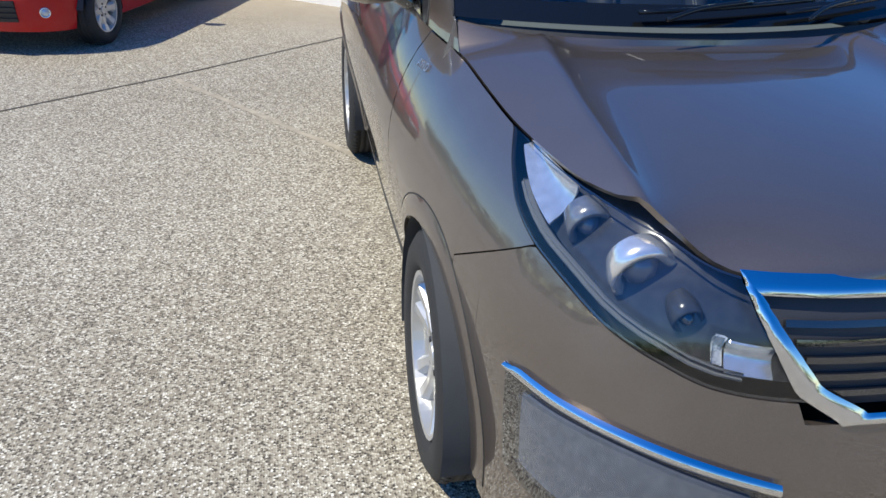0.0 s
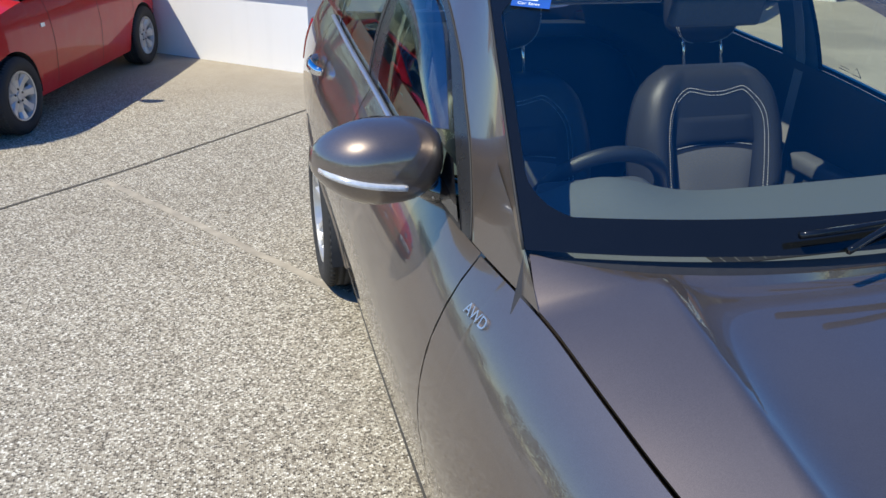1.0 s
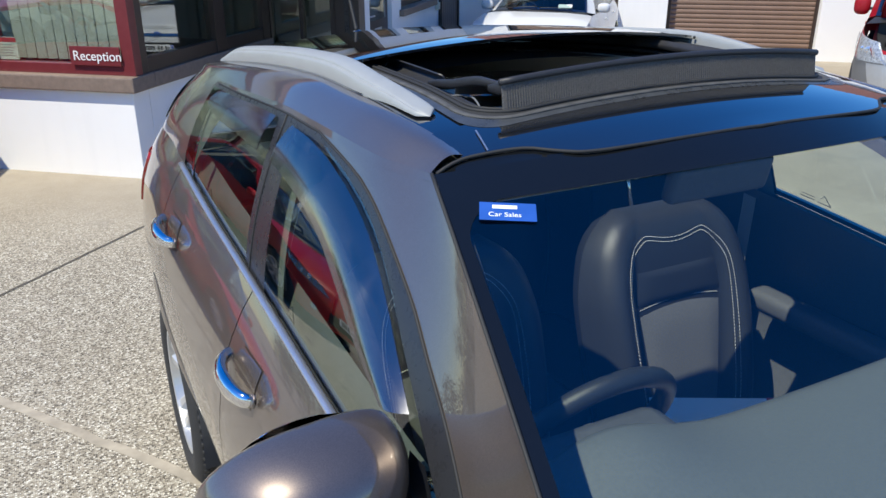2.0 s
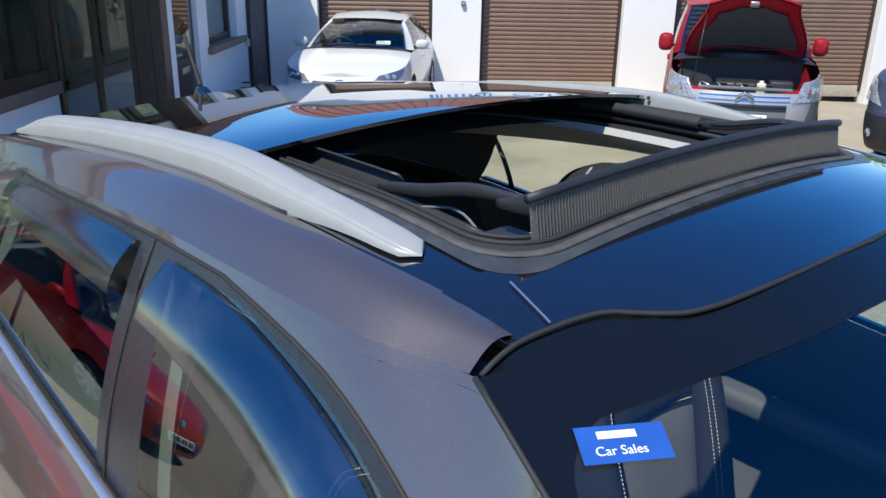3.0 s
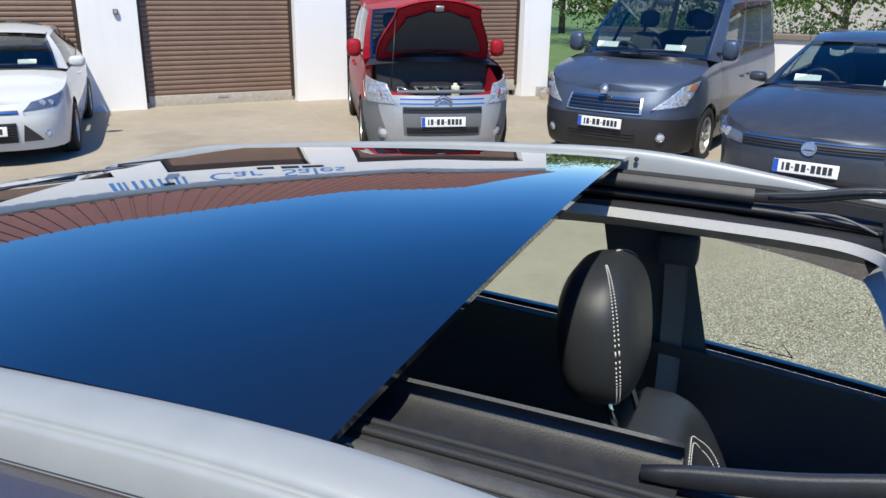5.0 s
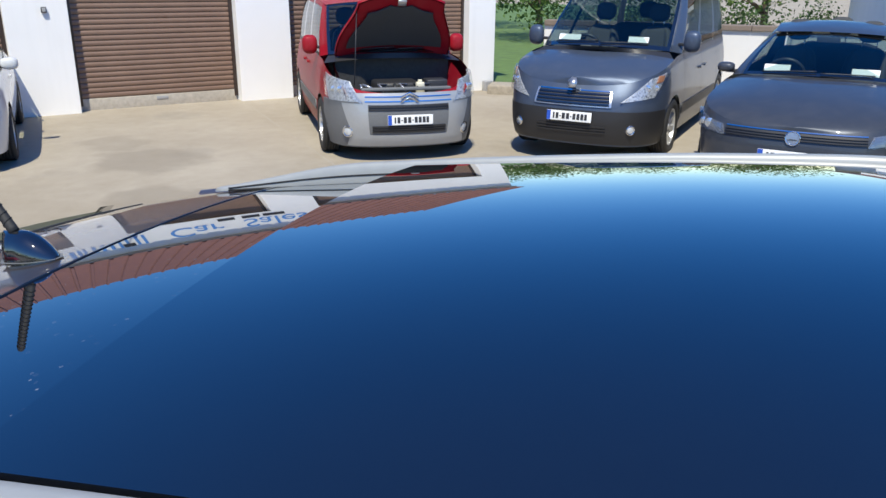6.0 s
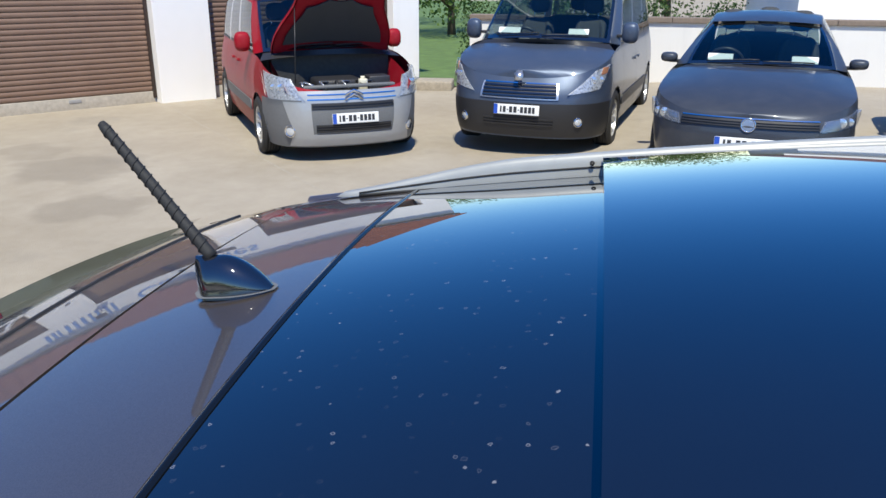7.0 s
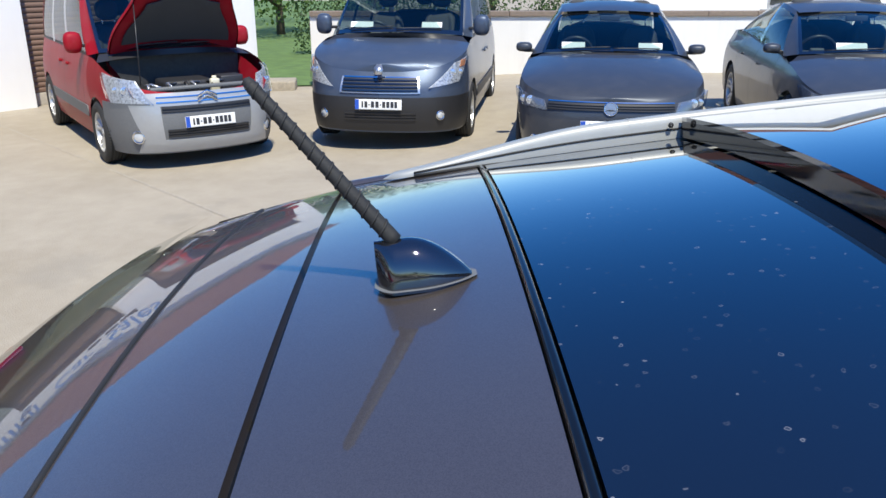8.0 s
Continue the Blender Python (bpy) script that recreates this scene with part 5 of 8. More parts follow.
        part("screen_paper", boxed((-wd * 0.4, 0, 0), (wd * 0.4, 0.003, 0.075), 0, Matrix.Translation(v0 + Vector((0, 0.05, -0.02))) @ pose(0, 0, 0, -35)), mat, t, "price paper on the dashboard", soft=False)
    part("inner_mirror", boxed((-0.11, -0.02, -0.03), (0.11, 0.01, 0.03), 0.01), M_CARINT, t, m=Matrix.Translation(sh.screen_point(sh.ws, sh.ws_top, 0, 0.86, 0.03) + Vector((0, 0.08, -0.02))))
    # wipers
    for k, (a, b) in enumerate((((-0.72), 0.0), (0.05, 0.72))):
        pts = [sh.screen_point(sh.ws, sh.ws_top, lerp(a, b, q / 8), 0.035 + 0.03 * q / 8, 0.03) + Vector((0, -0.012, 0.014)) for q in range(9)]
        part("wiper", tube(pts, 0.007, 6), M_TRIM, t)
    return t


def badge_ring(t, m, r, bars=()):
    """A plain round badge."""
    b = part("badge", lathe([(r * 0.82, -0.004), (r * 0.86, 0.006), (r, 0.004), (r, -0.006)], 28, axis="y"), M_CHROME, t, m=m @ pose(0, 0, 0, 0, 0, 180))
    part("badge_field", lathe([(0.0005, 0.002), (r * 0.83, 0.001)], 24, axis="y"), M_SILVER, b)
    return b


def shell_hatch():
    L, hw = 4.24, 0.905
    sh = Shell(plan_of(L, hw), [(0.15, 0.10), (0.30, 0.03), (0.5, 0.0), (0.62, 0.02), (0.72, 0.08), (0.85, 0.22), (1.0, 0.40)],
               [(0.15, 0.06), (0.35, 0.02), (0.6, 0.0), (0.8, 0.015), (0.92, 0.05), (1.05, 0.12)], [(0.2, 0.08), (0.5, 0.0), (0.8, 0.04), (1.0, 0.12)],
               [(-2.18, 0.70), (-2.0, 0.76), (-1.7, 0.84), (-1.3, 0.92), (-0.9, 0.97), (0, 0.97), (1.0, 1.01), (1.7, 1.06), (2.18, 1.0)], (-1.22, 1.30), 0.36, 0.20, 0.19, 0.25,
               [(-2.18, 0.71), (-2.0, 0.80), (-1.6, 0.92), (-1.2, 1.0), (-0.8, 1.05)], (0.72, -0.80, 1.00, -0.24, 0.05), (0.555, -0.06, 1.345, -0.07, 0.035),
               [(-0.25, 1.38), (0.05, 1.445), (0.5, 1.49), (1.3, 1.44), (1.8, 1.34)], 0.05, (0.62, 1.98, 1.02, 0.10, 0.0), (0.50, 1.62, 1.34, 0.05, 0.03),
               [(-0.25, 0.54), (0.3, 0.575), (1.3, 0.55), (1.8, 0.50)])
    return sh, L


# white hatchback by the garage
sh, L = shell_hatch()
focus = parked("white_hatchback", on_ground(6.352, 9.456, -46.5) @ Matrix.Diagonal((0.98, 0.98, 0.95, 1)), "white five-door hatchback parked nose out before the garage", "car", sh, M_WHITECAR, L, 0.32, dict(
    cowl=-0.95, windows=((0.06, 0.42), (0.46, 0.78), (0.80, 0.90)), seams=(-0.62, 0.28, 1.15), handles=((0.02, 0.83), (0.92, 0.86)), track=0.80, plate=(-2.14, 0.44), seat_y=0.30,
    headlight=[(0.078, 0.645), (0.150, 0.675), (0.190, 0.835), (0.100, 0.745)], fog=((0.125, 0.37, 0.05),), grilles=((0.064, 0.29, 0.525, 7, M_TRIM, 0.004), (0.070, 0.625, 0.665, 1, M_CHROME, 0.006)),
    patches=(([(0.074, 0.30), (0.114, 0.30), (0.108, 0.34), (0.078, 0.505)], M_SIGNBLACK, "side_intake", 0.006), ([(-0.114, 0.30), (-0.074, 0.30), (-0.078, 0.505), (-0.108, 0.34)], M_SIGNBLACK, "side_intake", 0.006)),
    papers=((0.55, 0.26, M_PAPER),), spokes=5))
bd = part("badge", lathe([(0.0005, 0.012), (0.05, 0.010), (0.06, 0.0)], 24, axis="y"), M_STICKER, focus, m=pose(0, -2.115, 0.672, -20, 0, 0) @ pose(0, 0, 0, 0, 0, 180) @ Matrix.Diagonal((1.0, 1, 0.45, 1)))

# red hatchback by the reception
L = 3.86
red_sh = Shell(plan_of(L, 0.845, 0.95), [(0.15, 0.10), (0.30, 0.03), (0.5, 0.0), (0.65, 0.03), (0.75, 0.09), (0.88, 0.24), (1.0, 0.40)],
               [(0.15, 0.06), (0.35, 0.02), (0.6, 0.0), (0.8, 0.015), (0.92, 0.05), (1.05, 0.11)], [(0.2, 0.06), (0.5, 0.0), (0.8, 0.04), (1.0, 0.10)],
               [(-1.9, 0.70), (-1.7, 0.78), (-1.45, 0.86), (-1.1, 0.93), (-0.8, 0.96), (0.1, 0.99), (1.0, 1.06), (1.85, 1.06)], (-1.25, 1.25), 0.335, 0.20, 0.19, 0.25,
               [(-1.9, 0.71), (-1.7, 0.82), (-1.4, 0.93), (-1.05, 1.01), (-0.7, 1.05)], (0.67, -0.78, 1.00, -0.22, 0.05), (0.52, 0.02, 1.41, -0.06, 0.03),
               [(-0.1, 1.45), (0.4, 1.475), (1.2, 1.43), (1.5, 1.36)], 0.05, (0.60, 1.70, 1.06, 0.08, 0.0), (0.48, 1.35, 1.36, 0.05, 0.03),
               [(-0.1, 0.51), (0.3, 0.535), (1.1, 0.51), (1.5, 0.47)])
red_sh.hub_z = 0.30
red = parked("red_hatchback", on_ground(-3.257, 5.866, -17.5), "bright red hatchback parked beside the reception window", "car", red_sh, M_RED, L, 0.298, dict(
    cowl=-0.90, windows=((0.06, 0.43), (0.47, 0.80)), seams=(-0.62, 0.25, 1.02), handles=((0.0, 0.85), (0.80, 0.90)), track=0.752, plate=(-1.955, 0.44), seat_y=0.24,
    headlight=[(0.085, 0.63), (0.18, 0.69), (0.225, 0.83), (0.11, 0.73)], fog=((0.125, 0.36, 0.045),), grilles=((0.08, 0.28, 0.46, 4, M_TRIM, 0.004),), spokes=8, style="single", mirror=(0.095, 0.065)))
badge_ring(red, pose(0, -1.92, 0.66, -14), 0.05)
part("side_repeater", quad(red_sh, [(red_sh.s_of(-0.78), 0.74), (red_sh.s_of(-0.72), 0.74), (red_sh.s_of(-0.72), 0.77), (red_sh.s_of(-0.78), 0.77)], 0.006, 3, 3, 0.006, 1), M_LEDLENS, red)

# slate-grey van
L = 4.80
sh = Shell(plan_of(L, 0.945, 1.15), [(0.15, 0.12), (0.30, 0.04), (0.5, 0.0), (0.66, 0.02), (0.80, 0.09), (0.95, 0.20), (1.1, 0.34), (1.2, 0.45)],
           [(0.15, 0.06), (0.4, 0.01), (0.7, 0.0), (0.95, 0.02), (1.1, 0.05), (1.25, 0.09)], [(0.2, 0.06), (0.5, 0.0), (1.2, 0.05)],
           [(-2.4, 0.86), (-2.2, 0.93), (-1.9, 1.02), (-1.5, 1.10), (-1.2, 1.14), (0, 1.16), (2.0, 1.18), (2.4, 1.18)], (-1.42, 1.58), 0.38, 0.24, 0.20, 0.28,
           [(-2.4, 0.88), (-2.2, 0.98), (-1.9, 1.09), (-1.5, 1.18), (-1.1, 1.23)], (0.78, -1.22, 1.18, -0.38, 0.06), (0.68, -0.36, 1.84, -0.10, 0.05),
           [(-0.5, 1.88), (0.3, 1.95), (1.8, 1.94), (2.3, 1.90)], 0.05, (0.76, 2.33, 1.20, 0.05, 0.0), (0.66, 2.22, 1.83, 0.03, 0.03),
           [(-0.5, 0.69), (0.3, 0.72), (1.8, 0.71), (2.3, 0.68)])
van = parked("grey_people_carrier", on_ground(10.38, 1.60, -99.8), "slate-grey people carrier van parked nose out by the wall", "van", sh, M_SLATE, L, 0.335, dict(
    cowl=-1.42, windows=((0.07, 0.30), (0.34, 0.62), (0.66, 0.93)), seams=(-0.95, 0.12, 1.25), handles=((-0.08, 0.90), (0.22, 0.90)), track=0.83, plate=(-2.43, 0.53), seat_y=-0.30,
    headlight=[(0.090, 0.70), (0.158, 0.75), (0.205, 1.0), (0.155, 0.95)], amber=[(0.165, 0.90), (0.185, 0.91), (0.195, 0.98), (0.175, 0.975)], fog=((0.112, 0.40, 0.055),), lamp=M_LAMPPALE,
    grilles=((0.070, 0.66, 0.80, 4, M_GLOSSBLACK, 0.008), (0.066, 0.34, 0.44, 3, M_TRIM, 0.006)),
    patches=(([(-0.21, 0.22), (0.21, 0.22), (0.20, 0.60), (-0.20, 0.60)], M_TRIM, "lower_bumper", 0.007),
             ([(-0.074, 0.645), (-0.070, 0.645), (-0.070, 0.815), (-0.074, 0.815)], M_SILVER, "grille_end", 0.014), ([(0.070, 0.645), (0.074, 0.645), (0.074, 0.815), (0.070, 0.815)], M_SILVER, "grille_end", 0.014), ([(-0.070, 0.643), (0.070, 0.643), (0.070, 0.655), (-0.070, 0.655)], M_SILVER, "grille_foot", 0.014),
             ([(-0.070, 0.805), (0.070, 0.805), (0.070, 0.818), (-0.070, 0.818)], M_CHROME, "grille_top", 0.012)),
    papers=((-0.55, 0.34, M_PAPER), (0.55, 0.30, M_PAPER)), mirror=(0.10, 0.125), mirror_mat=M_SLATE, rub=M_TRIM, side_glass=M_GLASSD, spokes=7, style="single", mirror_u=0.06))
part("badge", prism([(-0.05, -0.05), (-0.02, -0.06), (0.04, -0.055), (0.05, 0.0), (0.03, 0.055), (-0.02, 0.06), (-0.055, 0.02)], 0.012), M_SILVER, van, m=pose(0, -2.37, 0.90, -25))

# graphite saloon
L = 4.62
sh = Shell(plan_of(L, 0.89), [(0.15, 0.10), (0.30, 0.03), (0.5, 0.0), (0.62, 0.02), (0.72, 0.07), (0.85, 0.22), (1.0, 0.42)],
           [(0.15, 0.06), (0.35, 0.02), (0.6, 0.0), (0.78, 0.012), (0.9, 0.05), (1.02, 0.12)], [(0.2, 0.08), (0.5, 0.0), (0.8, 0.04), (1.0, 0.14)],
           [(-2.31, 0.68), (-2.1, 0.75), (-1.75, 0.83), (-1.3, 0.89), (-0.9, 0.93), (0, 0.94), (1.0, 0.97), (1.7, 0.99), (2.31, 0.97)], (-1.38, 1.27), 0.355, 0.19, 0.18, 0.25,
           [(-2.31, 0.69), (-2.1, 0.79), (-1.7, 0.90), (-1.3, 0.965), (-0.85, 1.01)], (0.70, -0.84, 0.965, -0.24, 0.045), (0.545, -0.08, 1.315, -0.08, 0.035),
           [(-0.25, 1.35), (0.1, 1.42), (0.5, 1.457), (1.0, 1.42), (1.3, 1.37)], 0.05, (0.62, 1.62, 1.0, 0.12, 0.03), (0.50, 1.02, 1.37, 0.08, 0.03),
           [(-0.25, 0.53), (0.3, 0.555), (1.0, 0.53), (1.3, 0.5)], deck_c=[(1.5, 1.04), (2.0, 1.06), (2.31, 1.0)])
saloon_spec = dict(cowl=-1.0, deck=1.62, windows=((0.06, 0.45), (0.49, 0.88)), seams=(-0.66, 0.20, 1.02), handles=((-0.06, 0.80), (0.80, 0.83)), track=0.78, plate=(-2.33, 0.46), seat_y=0.26,
                   headlight=[(0.098, 0.585), (0.165, 0.62), (0.200, 0.745), (0.106, 0.675)], fog=((0.125, 0.30, 0.045),), grilles=((0.098, 0.60, 0.665, 3, M_TRIM, 0.006), (0.09, 0.26, 0.38, 3, M_TRIM, 0.004)),
                   papers=((-0.55, 0.30, M_PAPER), (0.60, 0.30, M_PAPER)), mirror=(0.088, 0.052), spokes=5)
jetta = parked("graphite_saloon", on_ground(8.55, -0.60, -101.5), "graphite grey saloon parked nose out by the wall", "car", sh, M_GRAPHITE, L, 0.32, saloon_spec)
badge_ring(jetta, pose(0, -2.305, 0.625, -8), 0.062)
for side in (-1, 1):
    part("chrome_strip", quad(sh, [(0.0, 0.672) if side > 0 else (0.0, 0.672), (0.098, 0.672), (0.098, 0.68), (0.0, 0.68)], 0.012, 14, 1, 0.006, side), M_CHROME, jetta)

# second dark saloon
L = 4.74
sh5 = Shell(plan_of(L, 0.905, 1.1), [(0.15, 0.10), (0.30, 0.03), (0.5, 0.0), (0.62, 0.02), (0.72, 0.07), (0.85, 0.22), (1.0, 0.42)],
            [(0.15, 0.06), (0.35, 0.02), (0.6, 0.0), (0.78, 0.012), (0.9, 0.05), (1.02, 0.12)], [(0.2, 0.08), (0.5, 0.0), (0.8, 0.04), (1.0, 0.14)],
            [(-2.37, 0.66), (-2.1, 0.74), (-1.75, 0.82), (-1.3, 0.90), (-0.9, 0.95), (0, 0.98), (1.0, 1.03), (1.7, 1.05), (2.37, 1.0)], (-1.40, 1.37), 0.365, 0.19, 0.18, 0.25,
            [(-2.37, 0.67), (-2.1, 0.79), (-1.7, 0.91), (-1.3, 0.99), (-0.85, 1.04)], (0.71, -0.92, 0.99, -0.26, 0.045), (0.55, -0.10, 1.33, -0.08, 0.035),
            [(-0.25, 1.365), (0.1, 1.435), (0.5, 1.477), (1.0, 1.44), (1.6, 1.33)], 0.05, (0.62, 1.80, 1.04, 0.12, 0.03), (0.50, 1.28, 1.36, 0.08, 0.03),
            [(-0.25, 0.535), (0.3, 0.56), (1.0, 0.535), (1.6, 0.49)], deck_c=[(1.7, 1.08), (2.0, 1.08), (2.37, 1.02)])
spec5 = dict(saloon_spec, deck=1.80, cowl=-1.08, plate=(-2.39, 0.46), seams=(-0.70, 0.22, 1.10), papers=((-0.35, 0.36, M_PAPER),), headlight=[(0.095, 0.60), (0.18, 0.66), (0.21, 0.80), (0.105, 0.69)])
car5 = parked("dark_grey_saloon", on_ground(8.10, -3.11, -100), "dark grey saloon with folded-line flanks parked by the wall", "car", sh5, M_GRAPHITE, L, 0.33, spec5)


# red multi-purpose van with its bonnet up
L = 4.38
sh = Shell(plan_of(L, 0.905, 1.1), [(0.15, 0.10), (0.30, 0.03), (0.5, 0.0), (0.66, 0.02), (0.80, 0.07), (0.95, 0.17), (1.1, 0.32)],
           [(0.15, 0.06), (0.4, 0.01), (0.7, 0.0), (0.95, 0.03), (1.1, 0.07)], [(0.2, 0.06), (0.5, 0.0), (1.2, 0.05)],
           [(-2.19, 0.78), (-2.0, 0.86), (-1.7, 0.97), (-1.4, 1.04), (-1.1, 1.08), (0, 1.10), (2.19, 1.12)], (-1.30, 1.43), 0.365, 0.23, 0.19, 0.27,
           [(-2.19, 0.80), (-2.0, 0.92), (-1.7, 1.03), (-1.4, 1.10), (-1.0, 1.15)], (0.76, -1.10, 1.12, -0.30, 0.05), (0.66, -0.34, 1.66, -0.10, 0.05),
           [(-0.5, 1.71), (0.3, 1.79), (1.8, 1.79), (2.1, 1.75)], 0.05, (0.76, 2.12, 1.14, 0.04, 0.0), (0.64, 2.02, 1.68, 0.03, 0.03),
           [(-0.5, 0.67), (0.3, 0.70), (1.8, 0.69), (2.1, 0.66)])
berl = parked("red_family_van", on_ground(9.31, 4.92, -56.8), "crimson family van with grey bumper and its bonnet propped open", "van", sh, M_CRIMSON, L, 0.325, dict(
    cowl=-1.30, hood=False, windows=((0.07, 0.34), (0.38, 0.62), (0.66, 0.92)), seams=(-0.80, 0.22, 1.15), handles=((0.0, 0.92), (0.40, 0.92)), track=0.80, plate=(-2.215, 0.50), seat_y=-0.15,
    headlight=[(0.094, 0.69), (0.182, 0.695), (0.218, 0.975), (0.128, 0.91)], fog=((0.128, 0.36, 0.07),), lamp=M_LAMPPALE,
    grilles=((0.082, 0.60, 0.66, 2, M_TRIM, 0.010), (0.075, 0.35, 0.43, 3, M_TRIM, 0.014)),
    patches=(([(-0.225, 0.175), (0.225, 0.175), (0.215, 0.695), (-0.215, 0.695)], M_GREYTRIM, "lower_bumper", 0.009),
             ([(-0.098, 0.665), (0.098, 0.665), (0.115, 0.79), (-0.115, 0.79)], M_SILVERPAINT, "nose_panel", 0.010),
             ([(0.080, 0.28), (0.112, 0.28), (0.140, 0.68), (0.084, 0.68)], M_SILVERPAINT, "bumper_panel", 0.014), ([(-0.112, 0.28), (-0.080, 0.28), (-0.084, 0.68), (-0.140, 0.68)], M_SILVERPAINT, "bumper_panel", 0.014),
             ([(-0.135, 0.190), (0.135, 0.190), (0.120, 0.325), (-0.120, 0.325)], M_SILVERPAINT, "skid_panel", 0.014),
             ([(-0.09, 0.695), (0.09, 0.695), (0.09, 0.708), (-0.09, 0.708)], M_CHROME, "chrome_bar", 0.016), ([(-0.09, 0.745), (0.09, 0.745), (0.09, 0.758), (-0.09, 0.758)], M_CHROME, "chrome_bar", 0.016)),
    papers=((-0.6, 0.2, M_PAPER),), mirror=(0.095, 0.115), rub=M_GREYTRIM, spokes=5))
for z in (0.72, 0.765):
    part("badge", prism([(-0.10, -0.03), (0, 0.02), (0.10, -0.03), (0.10, -0.008), (0, 0.045), (-0.10, -0.008)], 0.014), M_CHROME, berl, m=pose(0, -2.185, z, -12))
# engine bay
part("engine_bay_floor", boxed((-0.66, -1.98, 0.66), (0.66, -1.22, 0.70)), M_ENGINE, berl, soft=False)
part("bulkhead", boxed((-0.70, -1.26, 0.70), (0.70, -1.20, 1.10)), M_ENGINE, berl, soft=False)
part("slam_panel", boxed((-0.52, -2.04, 0.80), (0.52, -1.96, 0.835), 0.01), M_GREYTRIM, berl)
part("engine_cover", boxed((-0.30, -1.80, 0.70), (0.22, -1.38, 0.86), 0.04), M_TRIM, berl)
part("battery", boxed((0.30, -1.78, 0.70), (0.55, -1.56, 0.88), 0.015), M_SIGNBLACK, berl)
part("fluid_bottle", boxed((0.14, -1.92, 0.72), (0.24, -1.85, 0.875), 0.02), M_CREAM, berl, "cream fluid bottle")
part("filler_cap", lathe([(0.0005, 0.90), (0.024, 0.90), (0.026, 0.88), (0.024, 0.87)], 14, axis="z"), M_CREAM, berl, m=pose(0.19, -1.88, 0))
rnd = random.Random(3)
for k in range(7):
    x = -0.5 + 0.13 * k
    part("hose", tube([(x, -1.92, 0.80 + rnd.uniform(-0.03, 0.04)), (x + rnd.uniform(-0.1, 0.1), -1.85, 0.85), (x + rnd.uniform(-0.1, 0.2), -1.7, 0.82)], 0.014, 6), rnd.choice((M_TRIM, M_SILVER)), berl)
for side in (-1, 1):
    part("inner_wing", sheet(lambda u, v: Vector((side * lerp(0.66, 0.72, v), lerp(-2.0, -1.2, u), lerp(0.70, sh.top(lerp(-2.0, -1.2, u)) - 0.03, v))), 6, 2), M_CRIMSON, berl)
lid = new("bonnet")
lid.parent = berl
lid.matrix_basis = pose(0, -1.22, 1.13, -50)


def lid_fn(dz, inset):
    def fn(u, v):
        a = u * 2 - 1
        w = lerp(0.70, 0.50, smooth(v) ** 1.5) - inset
        return Vector((a * w, -lerp(inset * 0.6, 0.96 - inset, v) + 0.10 * a * a * v, dz + 0.035 * (1 - a * a) - 0.05 * v * v))
    return fn


part("outer_skin", sheet(lid_fn(0.0, 0.0), 20, 14, 0.03, (0, 0, -1)), M_CRIMSON, lid)
part("inner_frame", sheet(lid_fn(-0.032, 0.02), 20, 14, 0.0, (0, 0, 1)), M_CRIMSON, lid)
pad = part("sound_pad", sheet(lambda u, v: lid_fn(-0.045, 0.125)(u, lerp(0.10, 0.97, v) - 0.05 * abs(math.sin(u * 9.42)) * (v > 0.9)) - Vector((0, 0, 0.010 * abs(math.sin(u * 9.5)) * math.sin(v * 3.1))), 30, 16, 0.012, (0, 0, 1)), M_CARINT, lid, "black quilted sound pad")
part("latch", boxed((-0.05, -0.90, -0.085), (0.05, -0.82, -0.06), 0.01), M_SILVER, lid)
part("prop_rod", tube([(-0.58, -1.93, 0.86), (-0.50, -1.72, 1.66)], 0.006), M_BLACKMETAL, berl)


# ---- the bronze crossover ----
hero_sh = Shell([(0, -2.24), (0.30, -2.225), (0.52, -2.165), (0.67, -2.04), (0.748, -1.87), (0.792, -1.66), (0.838, -1.32), (0.88, -0.8), (0.895, 0), (0.89, 0.9), (0.875, 1.35), (0.85, 1.75), (0.78, 2.05), (0.61, 2.17), (0.3, 2.215), (0, 2.22)],
                [(0.18, 0.12), (0.30, 0.06), (0.45, 0.015), (0.60, 0.0), (0.76, 0.025), (0.88, 0.05), (0.94, 0.08), (1.0, 0.13), (1.06, 0.20)],
                [(0.18, 0.13), (0.30, 0.105), (0.45, 0.075), (0.60, 0.035), (0.75, 0.008), (0.85, 0.0)],
                [(0.2, 0.12), (0.45, 0.0), (0.7, 0.0), (0.9, 0.05), (1.25, 0.14)],
                [(-2.24, 0.965), (-2.19, 0.978), (-2.1, 1.010), (-2.0, 1.020), (-1.9, 1.025), (-1.7, 1.031), (-1.51, 1.042), (-1.3, 1.068), (-1.1, 1.095), (-0.82, 1.112), (-0.4, 1.15), (0.18, 1.20), (0.6, 1.22), (1.04, 1.25), (1.3, 1.262), (1.8, 1.22), (2.22, 1.10)],
                (-1.32, 1.33), 0.384, 0.24, 0.20, 0.28,
                [(-2.24, 0.968), (-2.1, 1.015), (-1.9, 1.055), (-1.6, 1.09), (-1.3, 1.112), (-1.0, 1.122)],
                (0.695, -0.952, 1.172, -0.125, -0.008), (0.595, -0.352, 1.550, -0.10, 0.036),
                [(-0.45, 1.585), (-0.33, 1.608), (-0.2, 1.625), (0.0, 1.638), (0.25, 1.640), (0.5, 1.628), (0.75, 1.607), (1.05, 1.575), (1.33, 1.540), (1.45, 1.522), (1.6, 1.494), (1.85, 1.423)], 0.045,
                (0.68, 1.98, 1.21, 0.10, 0.0), (0.53, 1.76, 1.425, 0.05, 0.03),
                [(-0.42, 0.605), (0.0, 0.637), (0.6, 0.645), (1.2, 0.625), (1.5, 0.595), (1.85, 0.54)], 0.055)
